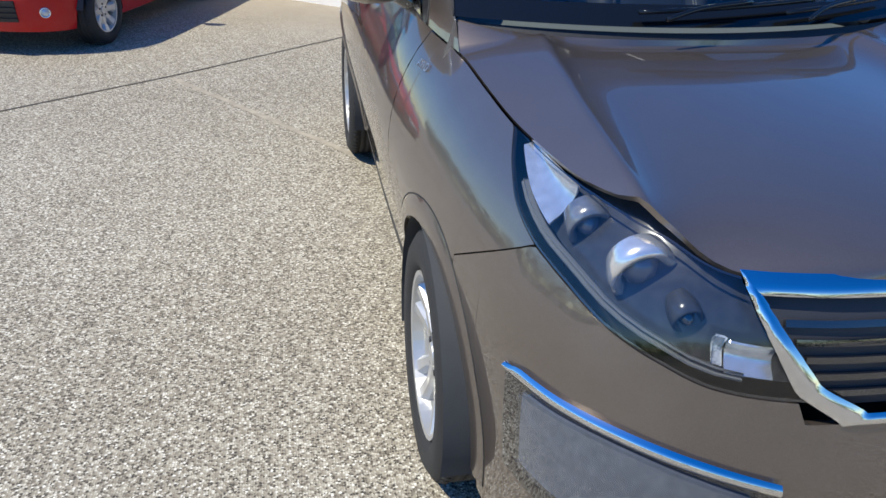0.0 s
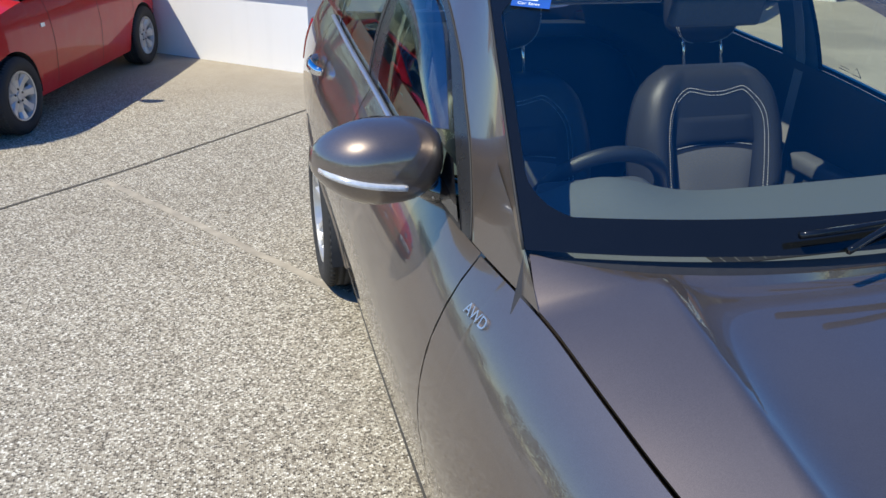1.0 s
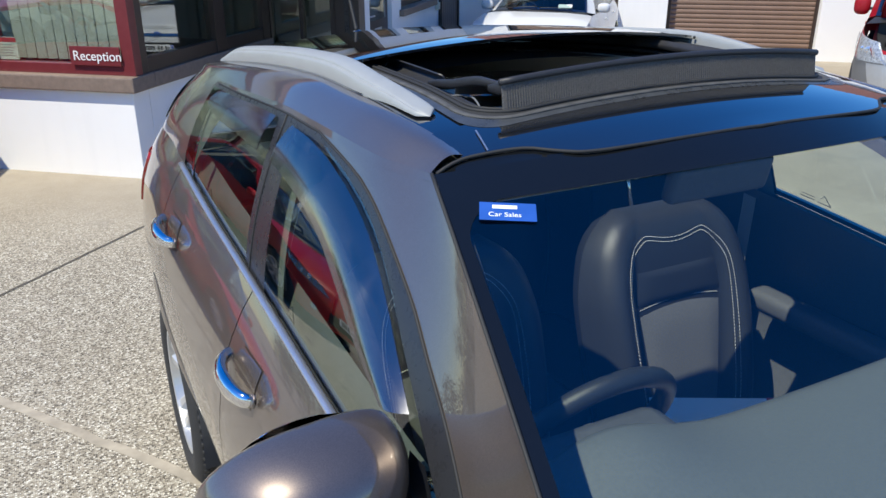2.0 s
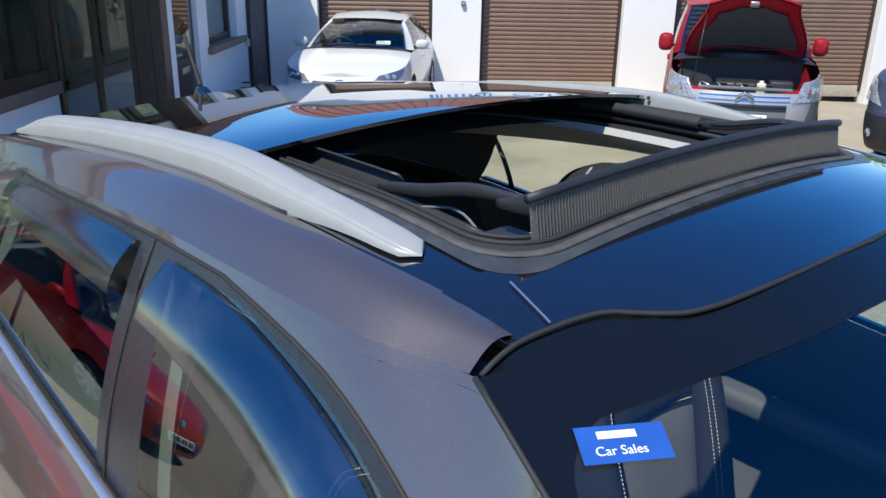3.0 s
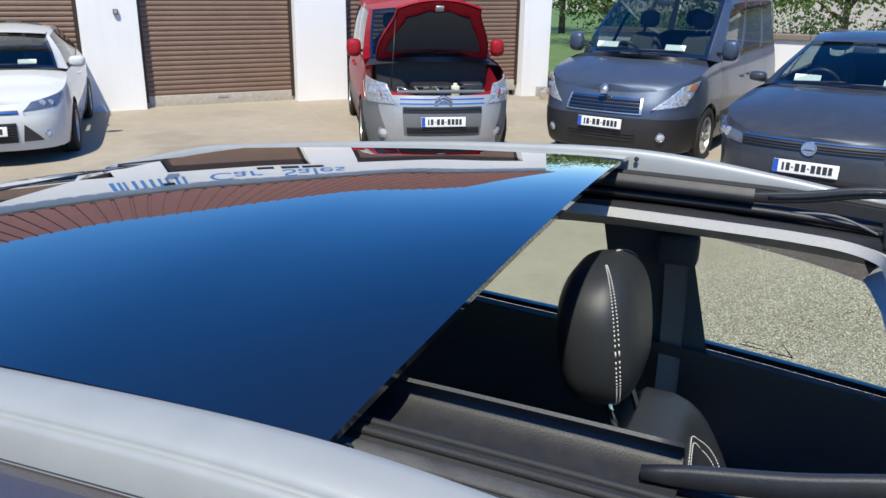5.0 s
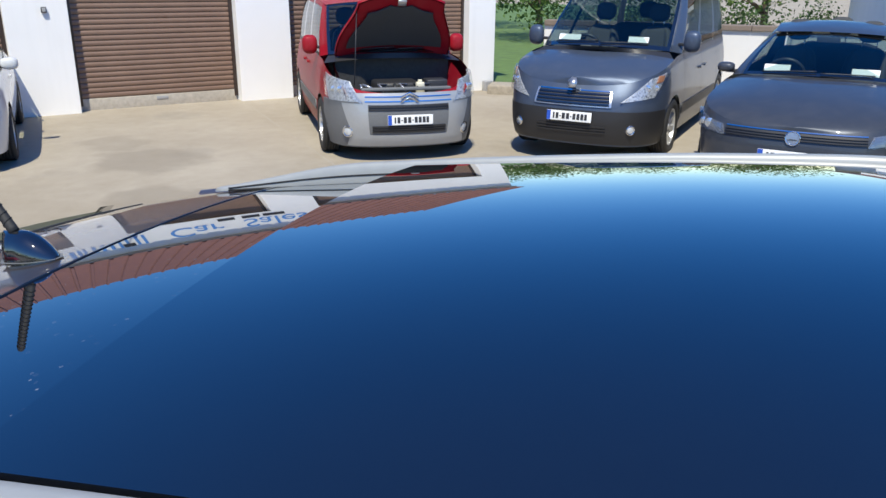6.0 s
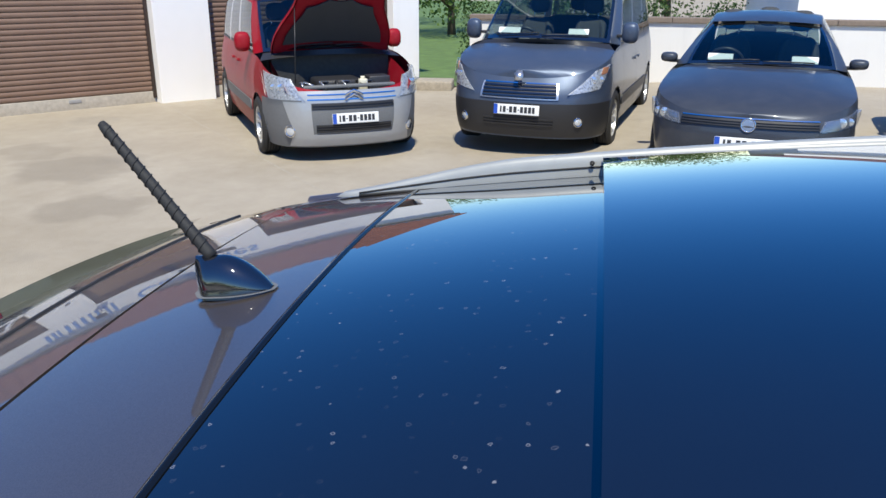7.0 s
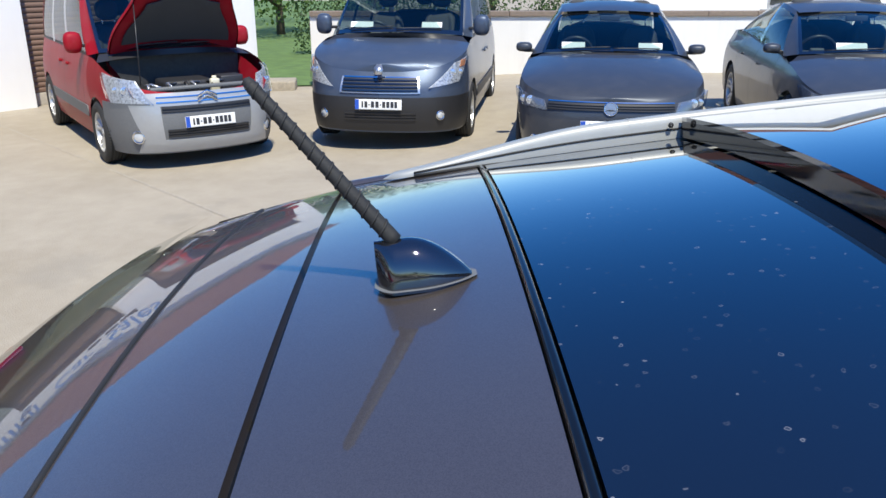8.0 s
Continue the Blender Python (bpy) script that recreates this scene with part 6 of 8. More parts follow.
hero_sh.hub_z = 0.345
flat_roof = hero_sh.roof_z
hero_sh.roof_z = lambda x, y: flat_roof(x, y) - 3.2 * max(0.0, abs(x) - 0.53) ** 2
shoulder = spline([(0.0, 0.165), (0.05, 0.118), (0.10, 0.082), (0.20, 0.034), (0.35, 0.006), (0.5, 0.0)])


def hero_skin(s, z, side=1, proud=0.0):
    """The flank: a shoulder that follows the belt, tucked in towards the sill."""
    p, n = hero_sh.at(s)
    wf, wr, w = (n.y ** 2 if n.y < 0 else 0), (n.y ** 2 if n.y > 0 else 0), n.x ** 2
    k = wf * hero_sh.fi(z) + wr * hero_sh.ri(z) + w * (hero_sh.si(z) * lerp(0.3, 1.0, smooth((p.y + 1.75) / 0.5)) + shoulder(hero_sh.top(p.y) - z) * lerp(1.0, 0.74, smooth((p.y + 1.15) / 0.6)))
    q = p - n * (k - proud)
    return Vector((max(0.0, q.x) * side, q.y, z))


hero_sh.skin = hero_skin
HERO = pose(0.03, 0.035, -0.19) @ Matrix.Diagonal((1.065, 1.065, 1.115, 1))
hero = thing("bronze_crossover", HERO, "bronze-brown metallic crossover with an open panoramic sunroof and silver roof rails", "car")
hs = hero_sh
s_at = hs.s_of


def u_at(y, v):
    """The glasshouse parameter at which height v passes y."""
    a, b = lerp(hs.ws[1], hs.ws_top[1], v), lerp(hs.rw[1], hs.rw_top[1], v)
    return (y - a) / (b - a)


def edge_line(y0, y1):
    return lambda v: u_at(lerp(y0, y1, v), v)


lamp_edge = spline([(-2.25, 0.778), (-2.19, 0.800), (-2.14, 0.828), (-2.07, 0.856), (-1.98, 0.886), (-1.9, 0.902), (-1.8, 0.920), (-1.7, 0.946), (-1.6, 0.990), (-1.50, 1.042)])
S_IN = 0.055                  # inner end of the headlight
S_OUT = s_at(-1.505)


def wing_seam(y):
    return lerp(0.912, 0.765, (y + 1.83) / 0.28)


def bumper_top(y):
    if y > -1.83:
        return wing_seam(y) - 0.002
    if hs.s_of(y) < S_IN:
        return 0.745
    return lamp_edge(y) - 0.004


GAP = 0.0012
for side in (-1, 1):
    bmp = hs.wall(side, 0.0, s_at(-1.535), 70, 14, zhi=bumper_top, thick=0.02)
    part("front_bumper", bmp, M_BRONZE, hero)
    part("front_wing", hs.wall(side, s_at(-1.83), s_at(-0.835), 70, 16, zlo=lambda y: max(hs.low(y), wing_seam(y) + 0.002) if y < -1.533 else hs.low(y), zhi=lambda y: min(hs.top(y), lamp_edge(y) if y < -1.5 else 9) - 0.003, thick=0.015), M_BRONZE, hero)
    part("front_door", hs.wall(side, s_at(-0.83), s_at(0.175), 24, 16, zlo=0.33, zhi=lambda y: hs.top(y), thick=0.015), M_BRONZE, hero)
    part("rear_door", hs.wall(side, s_at(0.18), s_at(1.06), 24, 16, zlo=lambda y: max(0.33, hs.low(y) + 0.0), zhi=lambda y: hs.top(y), thick=0.015), M_BRONZE, hero)
    part("rear_quarter", hs.wall(side, s_at(1.065), 1.0, 40, 16, thick=0.015), M_BRONZE, hero)
    part("side_sill", hs.wall(side, s_at(-0.905), s_at(0.93), 20, 4, zlo=0.235, zhi=0.326, thick=0.01), M_TRIM, hero)
    for hy in hs.hubs:
        # flared lip of the arch
        def lip(u, v):
            a = lerp(-0.22, math.pi + 0.22, u)
            r = hs.arch + lerp(-0.002, 0.058, v)
            y, z = hy - math.cos(a) * r, hs.hub_z + math.sin(a) * r
            p = hs.skin(s_at(y), z, side, 0.012 * math.sin(min(1.0, 1.6 * (1 - v)) * math.pi / 2))
            return p
        part("arch_lip", sheet(lip, 32, 4, 0.012, (0, hy, 0.4)), M_BRONZE, hero)
        part("arch_seam", tube([lip(k / 32, 1.0) for k in range(33)], 0.0022, 6), M_RUBBER, hero)
        prof = [Vector((0, -math.cos(a) * (hs.arch - 0.004), math.sin(a) * (hs.arch - 0.004))) for a in [lerp(-0.3, math.pi + 0.3, k / 20) for k in range(21)]]
        part("arch_liner", sheet(lambda u, v: Vector((side * lerp(0.50, 0.835, v), hy, hs.hub_z)) + prof[round(u * 20)], 20, 1), M_CARINT, hero)
        make_wheel(hero, side * (0.730 if hy < 0 else 0.752), hy, 0.345, 0.236, 0.205, 5, M_ALLOY, side, "split", 0.345)

    # headlight: dark bowl, projector, reflector and a clear lens over it
    def lamp_fn(proud, m0=0.0, m1=1.0):
        def fn(u, v):
            w = lerp(m0, m1, v)
            s = lerp(S_IN + 0.0245 * w, S_OUT, u)
            y = hs.at(s)[0].y
            return hs.skin(s, lerp(lamp_edge(y), hs.top(y) - 0.002, w), side, proud)
        return fn
    hl = part("headlight", sheet(lamp_fn(-0.055), 30, 10, 0, (0, -1.2, 0.6)), M_LAMPDARK, hero, "clear headlight with a projector bowl")
    part("lens", sheet(lamp_fn(0.001), 40, 10, 0, (0, -1.2, 0.6)), M_LAMPCLEAR, hl)
    for m0, m1 in ((0.0, 0.028), (0.98, 1.0)):
        part("lamp_border", sheet(lamp_fn(0.0015, m0, m1), 40, 2, 0, (0, -1.2, 0.6)), M_GLOSSBLACK, hl)
    for k, (ss, vv, r, mat) in enumerate(((0.098, 0.40, 0.030, M_LAMPDARK), (0.122, 0.50, 0.062, M_LAMPIN), (0.160, 0.46, 0.046, M_LAMPMID))):
        y = hs.at(ss)[0].y
        c = hs.skin(ss, lerp(lamp_edge(y), hs.top(y), vv), side, -0.058)
        bm = lathe([(r * 0.62, 0.012), (r * 0.82, 0.024), (r, 0.022), (r * 1.02, 0.0), (r * 0.9, -0.03)], 28, axis="y")
        bm.transform(Matrix.Rotation(math.pi, 4, "Z") @ Matrix.Rotation(radians(-20), 4, "X"))
        part("lamp_ring", bm, mat, hl, m=Matrix.Translation(c))
        bm = lathe([(0.0005, 0.030), (r * 0.3, 0.026), (r * 0.5, 0.014), (r * 0.63, -0.004)], 24, axis="y")
        bm.transform(Matrix.Rotation(math.pi, 4, "Z") @ Matrix.Rotation(radians(-20), 4, "X"))
        part("projector", bm, M_PROJLENS if k else M_GLOSSBLACK, hl, m=Matrix.Translation(c))

    def band(s0, s1, m0, m1, proud):
        def fn(u, v):
            s = lerp(s0, s1, u)
            y = hs.at(s)[0].y
            return hs.skin(s, lerp(lamp_edge(y), hs.top(y), lerp(m0, m1, v)), side, proud - 0.02 * math.sin(v * 3.14))
        return sheet(fn, 14, 4, 0.004, (0, -1.2, 0.6))
    part("reflector", band(0.172, S_OUT - 0.010, 0.22, 0.86, -0.02), M_LAMPIN, hl)
    part("reflector", band(S_IN + 0.010, S_IN + 0.026, 0.14, 0.42, -0.014), M_LAMPIN, hl)
    part("indicator", band(S_IN + 0.027, S_IN + 0.031, 0.18, 0.44, -0.016), M_LAMPPALE, hl)
    part("led_strip", band(S_IN + 0.02, 0.20, 0.10, 0.15, -0.012), M_GREYTRIM, hl)

    # front fog lamp under a chrome brow
    f0, f1 = 0.058, s_at(-1.86)

    def fog_fn(a0, a1, z00, z01, z10, z11, proud, bow=0.03):
        return sheet(lambda u, v: hs.skin(lerp(a0, a1, u), lerp(lerp(z00, z01, v), lerp(z10, z11, v), u) + bow * v * math.sin(u * math.pi), side, proud), 24, 6, 0.012, (0, -1.2, 0.6))
    fog = part("fog_lamp", fog_fn(f0, f1, 0.38, 0.615, 0.42, 0.672, 0.003), M_GLOSSBLACK, hero, "chrome-browed fog lamp")
    brow = lambda u, v: hs.skin(lerp(f0, f1, u), lerp(0.615, 0.672, u) + 0.03 * math.sin(u * math.pi) + lerp(-0.004, 0.022, v) * (1 - 0.6 * smooth((u - 0.9) / 0.1)), side, 0.008 + 0.008 * math.sin(v * math.pi))
    part("brow", sheet(brow, 30, 5, 0.012, (0, -1.2, 0.6)), M_CHROME, fog)
    part("lens", fog_fn(f0 + 0.006, f1 - 0.013, 0.44, 0.600, 0.480, 0.655, 0.009), M_PROJLENS, fog)
    part("lens_cover", fog_fn(f0 + 0.006, f1 - 0.013, 0.44, 0.600, 0.480, 0.655, 0.018), M_LAMPCLEAR, fog)
    # wing badge
    ya, yb = (-0.90, -0.96) if side < 0 else (-0.96, -0.90)
    at0, at1, at2 = hs.skin(s_at(ya), 1.030, side, 0.003), hs.skin(s_at(yb), 1.030, side, 0.003), hs.skin(s_at(ya), 1.062, side, 0.003)
    ex = (at1 - at0).normalized()
    nz = ex.cross(at2 - at0).normalized()
    bm4 = Matrix((ex, nz.cross(ex), nz)).transposed().to_4x4()
    bm4.translation = at0
    lettering("wing_badge", "AWD", 0.034, M_SILVER, hero, bm4, 0.003)
    # door seams below the belt, bright belt strip, handles
    part("belt_strip", tube([hs.side_point(u_at(lerp(-0.60, 1.05, k / 30), 0.03), 0.03, side, lift=0.012) for k in range(31)], 0.009, 8, flat=0.55), M_SILVER, hero)
    for y, z in ((-0.06, 1.062), (0.80, 1.10)):
        h = new("door_handle")
        h.parent = hero
        c = hs.skin(s_at(y + 0.1), z, side, 0.0)
        pts = [hs.skin(s_at(y + 0.2 * k / 12), z + 0.012 * k / 12, side, 0.010 + 0.036 * math.sin(math.pi * k / 12) ** 0.5) for k in range(13)]
        part("grip", tube(pts, lambda q: 0.010 + 0.006 * math.sin(q * math.pi), 8, flat=1.5, up=(0, 0, 1)), M_CHROME, h)
        part("cup", sheet(lambda u, v: hs.skin(s_at(y + lerp(0.03, 0.16, u)), z + lerp(-0.035, 0.045, v), side, 0.002), 8, 4), M_BRONZE, h)
    # glasshouse
    seam_y = spline([(0.0, -0.78), (0.1, -0.742), (0.2, -0.696), (0.35, -0.617), (0.5, -0.527), (0.65, -0.432), (0.8, -0.305), (0.9, -0.17), (0.97, 0.06)])
    glass_y = spline([(0.0, -0.735), (0.2, -0.640), (0.35, -0.562), (0.5, -0.475), (0.65, -0.382), (0.8, -0.255), (0.88, -0.13), (0.93, 0.0), (0.97, 0.06)])
    SEAM, FW0 = (lambda v: u_at(seam_y(v), v)), (lambda v: u_at(glass_y(v), v))
    FW1, RW0, RW1 = edge_line(0.115, 0.185), edge_line(0.272, 0.305), edge_line(1.06, 1.06)
    part("windscreen_pillar", hs.side(0.0, SEAM, 0, 0.97, side, 10, 24), M_BRONZE, hero)
    part("door_frame", hs.side(0.0, RW1, 0.97, 1.0, side, 40, 2), M_BRONZE, hero)
    part("window_frame", hs.side(SEAM, FW0, 0, 0.97, side, 4, 24), M_FRAME, hero, "satin black window frame")
    part("window_frame", hs.side(FW0, RW1, 0.93, 0.97, side, 30, 4), M_FRAME, hero)
    part("door_seam", tube([hs.side_point(SEAM(0.97 * k / 40), 0.97 * k / 40, side, lift=0.001) for k in range(41)] + [hs.side_point(u_at(y, 0.97), 0.97, side, lift=0.001) for y in [lerp(0.1, 1.0, k / 16) for k in range(17)]], 0.0028, 6), M_RUBBER, hero)
    part("front_window", hs.side(FW0, FW1, 0.04, 0.93, side, 14, 20), M_GLASSS, hero)
    part("centre_pillar", hs.side(FW1, RW0, 0, 0.93, side, 4, 10), M_FRAME, hero)
    part("door_seam", tube([hs.side_point(edge_line(0.235, 0.262)(k / 12 * 0.97), k / 12 * 0.97, side, lift=0.001) for k in range(13)], 0.0022, 6), M_RUBBER, hero)
    part("rear_window", hs.side(RW0, RW1, 0.04, 0.93, side, 14, 10), M_GLASSS, hero)
    part("window_divider", hs.side(edge_line(0.90, 0.93), edge_line(0.925, 0.955), 0.03, 0.92, side, 1, 8, lift=0.003), M_GLOSSBLACK, hero)
    part("window_base", hs.side(FW0, RW1, 0.0, 0.04, side, 20, 2, lift=0.002), M_TRIM, hero)
    part("rear_pillar", hs.side(RW1, 1.0, 0, 1, side, 10, 12), M_BRONZE, hero)
    part("mirror_sail", hs.side(FW0, edge_line(-0.60, -0.48), 0.03, 0.26, side, 5, 6, lift=0.006), M_GLOSSBLACK, hero, "gloss black mirror sail")

    def visor(pairs_out, pairs_in):
        yo, vo, yi, vi = (spline([(k / (len(p) - 1), q[c]) for k, q in enumerate(p)]) for p, c in ((pairs_out, 0), (pairs_out, 1), (pairs_in, 0), (pairs_in, 1)))

        def fn(u, v):
            y, h = lerp(yo(u), yi(u), v), lerp(vo(u), vi(u), v)
            return hs.side_point(u_at(y, h), h, side, lift=0.008 + 0.020 * math.sin(min(1.0, v * 1.4) * math.pi / 2))
        return sheet(fn, 30, 6, 0.003, (0, 0.3, 1.2))
    part("rain_visor", visor([(-0.545, 0.36), (-0.475, 0.485), (-0.385, 0.63), (-0.26, 0.78), (-0.13, 0.865), (0.0, 0.915), (0.10, 0.935), (0.195, 0.94)],
                             [(-0.50, 0.34), (-0.385, 0.44), (-0.275, 0.55), (-0.155, 0.65), (-0.04, 0.705), (0.06, 0.735), (0.13, 0.75), (0.192, 0.755)]), M_VISOR, hero, "smoked acrylic rain visor")
    part("rain_visor", visor([(0.31, 0.94), (0.45, 0.945), (0.62, 0.945), (0.80, 0.94), (0.93, 0.925)],
                             [(0.30, 0.76), (0.45, 0.765), (0.62, 0.77), (0.78, 0.78), (0.90, 0.82)]), M_VISOR, hero, "smoked acrylic rain visor")
    # door mirror with a clear repeater strip
    mir = new("door_mirror")
    mir.parent = hero
    mir.matrix_basis = pose(side * 0.892, -0.57, 1.228, 0, 0, side * -6) @ Matrix.Diagonal((1.12, 1.12, 1.10, 1))

    def cap(u, v):
        a, b = u * 2 * math.pi, v * math.pi
        pw = lambda q, k: math.copysign(abs(q) ** k, q)
        r = math.sin(b) ** 0.65
        y = -0.105 * math.cos(b) if math.cos(b) > 0 else -0.035 * math.cos(b)
        x = pw(math.cos(a), 0.72) * 0.132 * r
        taper = 1 - 0.30 * max(0.0, x / 0.132) ** 2 + 0.06 * min(0.0, x / 0.132)
        return Vector((side * x, y + 0.028 * (x / 0.132) ** 2, 0.080 * pw(math.sin(a), 0.8) * r * taper))
    part("housing", sheet(cap, 30, 18), M_BRONZE, mir)
    def front_of(x):
        return -0.105 * math.sqrt(max(0.0, 1 - (abs(x) / 0.125) ** 3.08)) + 0.02 * (x / 0.125) ** 2
    strip = [Vector((side * x, front_of(x) - 0.002, -0.004 - 0.020 * k / 16)) for k, x in [(k, lerp(0.120, -0.020, k / 16)) for k in range(17)]]
    part("repeater", tube(strip, 0.0065, 8), M_LEDLENS, mir)
    part("mirror_glass", lathe([(0.0005, 0.036), (0.09, 0.036), (0.094, 0.03)], 24, axis="y"), M_CHROME, mir, m=Matrix.Diagonal((1.2, 1, 0.78, 1)))
    part("stalk", tube([(side * -0.07, 0.01, -0.05), (side * -0.12, 0.0, -0.075), (side * -0.17, -0.02, -0.085)], lambda q: 0.036 + 0.012 * q, 12, flat=0.75), M_GLOSSBLACK, mir, "gloss black stalk")
    # roof rail: a flattened bar on feet, with a shadow groove
    RX = 0.525
    R0, R1 = -0.172, 1.49

    def rail(u, v):
        y = lerp(R0, R1, u)
        e = smooth(min(1.0, (y - R0) / 0.42, (R1 - y) / 0.34))
        tip = min(1.0, (y - R0) / 0.05, (R1 - y) / 0.05) ** 0.5 if R0 < y < R1 else 0.0
        x = lerp(RX - 0.012, RX, min(1.0, e * 1.5))
        w = 0.0275 * lerp(0.62, 1.0, tip) * lerp(0.82, 1.0, smooth(min(1.0, (y - R0) / 0.35)))
        h = lerp(0.006, 0.034, e)
        prof = [(-1.0, -0.35), (-0.97, 0.30), (-0.86, 0.80), (-0.70, 0.96), (-0.2, 1.0), (0.30, 0.97), (0.62, 0.88), (0.66, 0.74), (0.74, 0.74), (0.80, 0.80), (0.95, 0.40), (1.0, -0.35)]
        k = v * (len(prof) - 1)
        i = min(len(prof) - 2, int(k))
        a, b = lerp(prof[i][0], prof[i + 1][0], k - i), lerp(prof[i][1], prof[i + 1][1], k - i)
        if u in (0.0, 1.0):
            a, b = 0.0, -0.3
        xx = x + a * w
        return Vector((side * xx, y, hs.roof_z(xx, y) + 0.005 + h * b))
    part("roof_rail", sheet(rail, 90, 22, 0, (0, 0.7, 1.0)), M_RAIL, hero, "satin silver roof rail")
    for q, r in ((0.10, 0.0016), (0.02, 0.0022)):
        part("rail_groove", tube([rail(lerp(0.26, 0.97, k / 60), q) + Vector((side * -0.0006, 0, 0)) for k in range(61)], r, 6), M_RUBBER, hero)
    part("rail_gasket", sheet(lambda u, v: (lambda y: Vector((side * lerp(RX - 0.028, RX + 0.028, v), y, hs.roof_z(lerp(RX - 0.028, RX + 0.028, v), y) + 0.0025)))(lerp(0.06, 1.36, u)), 40, 3), M_RUBBER, hero)
    for y in (0.236, 1.05):
        part("rail_screw", lathe([(0.0005, 0.0), (0.0038, 0.0), (0.0042, -0.003)], 10), M_RUBBER, hero, m=pose(side * (RX - 0.0352), y, hs.roof_z(RX, y) + 0.028, 0, 0, 180 if side > 0 else 0))
    for y in (1.11,):
        part("rail_joint", sheet(lambda u, v: rail((y + 0.0015 * v - R0) / (R1 - R0), u) + Vector((0, 0, 0.0012)), 18, 1), M_GUTTER, hero)
    # body-coloured roof side
    def roof_edge(u, v):
        y = lerp(-0.34, 1.56, u)
        o = hs.side_point(u_at(y, 1.0), 1.0, 1)
        x0 = lerp(0.535, 0.552, smooth((y + 0.34) / 0.3))
        a = Vector((x0, y, hs.roof_z(x0, y)))
        p = a.lerp(o, v)
        p.z += 0.012 * math.sin(v * math.pi)
        return Vector((side * p.x, p.y, p.z))
    part("roof_side", sheet(roof_edge, 60, 8, 0, (0, 0.5, 1.0)), M_BRONZE, hero)
    part("roof_gutter", sheet(lambda u, v: (lambda y: (lambda x: Vector((side * x, y, hs.roof_z(x, y) - 0.001)))(lerp(0.45, 0.548, v)))(lerp(-0.345, 1.34, u)), 40, 4, 0, (0, 0.5, 1.0)), M_GLOSSBLACK, hero)

# bonnet with a ridge on each side
CR = spline([(-2.2, 0.55), (-2.0, 0.545), (-1.75, 0.528), (-1.45, 0.51), (-1.2, 0.49), (-0.9, 0.455)])


def ridge(x, y):
    c = CR(y)
    d = c - x
    k = smooth((2.16 + y) / 0.22)
    if d > 0:
        return 0.040 * math.exp(-d / 0.06) * k
    return 0.040 * max(0.0, 1 + d / max(0.05, hs.edge(y).x - c)) * k


def cowl_point(a, v):
    return Vector((a * lerp(0.735, 0.695, v), lerp(-1.00 - 0.10 * (1 - a * a), -0.945 - 0.118 * (1 - a * a), v), lerp(lerp(1.118, 1.090, abs(a) ** 2.4), 1.160 - 0.012 * (1 - a * a), v)))


def bonnet(u, v):
    a = u * 2 - 1
    k = min(1.0, v / 0.88)
    s = lerp(0.0, s_at(-1.05), k)
    e = hs.skin(s, hs.top(hs.at(s)[0].y), 1)
    x, y = a * (e.x - 0.004), e.y - hs.bow * (1 - a * a) * k ** 2
    p = Vector((x, y, lerp(hs.hood_c(y), e.z, abs(a) ** 2.4) + ridge(abs(x), y)))
    w = max(0.0, (v - 0.88) / 0.12)
    q = cowl_point(a * 0.985, lerp(0.30, 0.96, abs(a) ** 2.5)) + Vector((0, 0, 0.008))
    return p.lerp(q, w)


part("bonnet", sheet(bonnet, 110, 50, 0.012, (0, hs.at(s_at(-1.05))[0].y, 0.2)), M_BRONZE, hero)
part("cowl", sheet(lambda u, v: cowl_point(u * 2 - 1, v) - Vector((0, 0, 0.016 * (1 - v))), 30, 4, 0, (0, 0, 0)), M_TRIM, hero)
for side in (-1, 1):
    part("scuttle_panel", sheet(lambda u, v: (lambda y: (lambda e: Vector((side * lerp(e.x - 0.003, 0.692, v), lerp(y, lerp(-0.95, -0.76, u), v), lerp(e.z, lerp(1.163, 1.27, u), v))))(hs.edge(y)))(lerp(-1.05, -0.752, u)), 12, 4, 0, (0, -0.5, 0.6)), M_BRONZE, hero)

# grille and its bright surround
mouth = part("grille", quad(hs, [(-0.044, 0.768), (0.044, 0.768), (0.074, 0.965), (-0.074, 0.965)], -0.022, 30, 8), M_SIGNBLACK, hero, "black slatted grille in a chrome surround")
for k in range(5):
    z = 0.795 + 0.029 * k
    w = lerp(0.044, 0.068, (z - 0.765) / 0.18)
    part("grille_bar", quad(hs, [(-w, z - 0.005), (w, z - 0.005), (w, z + 0.006), (-w, z + 0.006)], -0.010, 30, 3, 0.016), M_GLOSSBLACK, mouth)


def surround(u, v):
    """A bright ring round the grille, wide at the top, drawn down to rounded lower corners."""
    k = u * 4 % 4
    hw_t, hw_b, zt, zb = lerp(0.0800, 0.0720, v), lerp(0.054, 0.046, v), lerp(0.985, 0.954, v), lerp(0.744, 0.766, v)
    r = 0.012
    if k < 1:
        s, z = lerp(-hw_t, hw_t, k), zt
    elif k < 2:
        q = k - 1
        s, z = lerp(hw_t, hw_b, q) - r * smooth((q - 0.8) / 0.2), lerp(zt, zb + 0.02, q) - 0.02 * smooth((q - 0.8) / 0.2)
    elif k < 3:
        s, z = lerp(hw_b - r, r - hw_b, k - 2), zb
    else:
        q = 4 - k
        s, z = -(lerp(hw_t, hw_b, q) - r * smooth((q - 0.8) / 0.2)), lerp(zt, zb + 0.02, q) - 0.02 * smooth((q - 0.8) / 0.2)
    return hs.skin(abs(s), z, 1 if s >= 0 else -1, 0.004 + 0.006 * math.sin(v * math.pi))


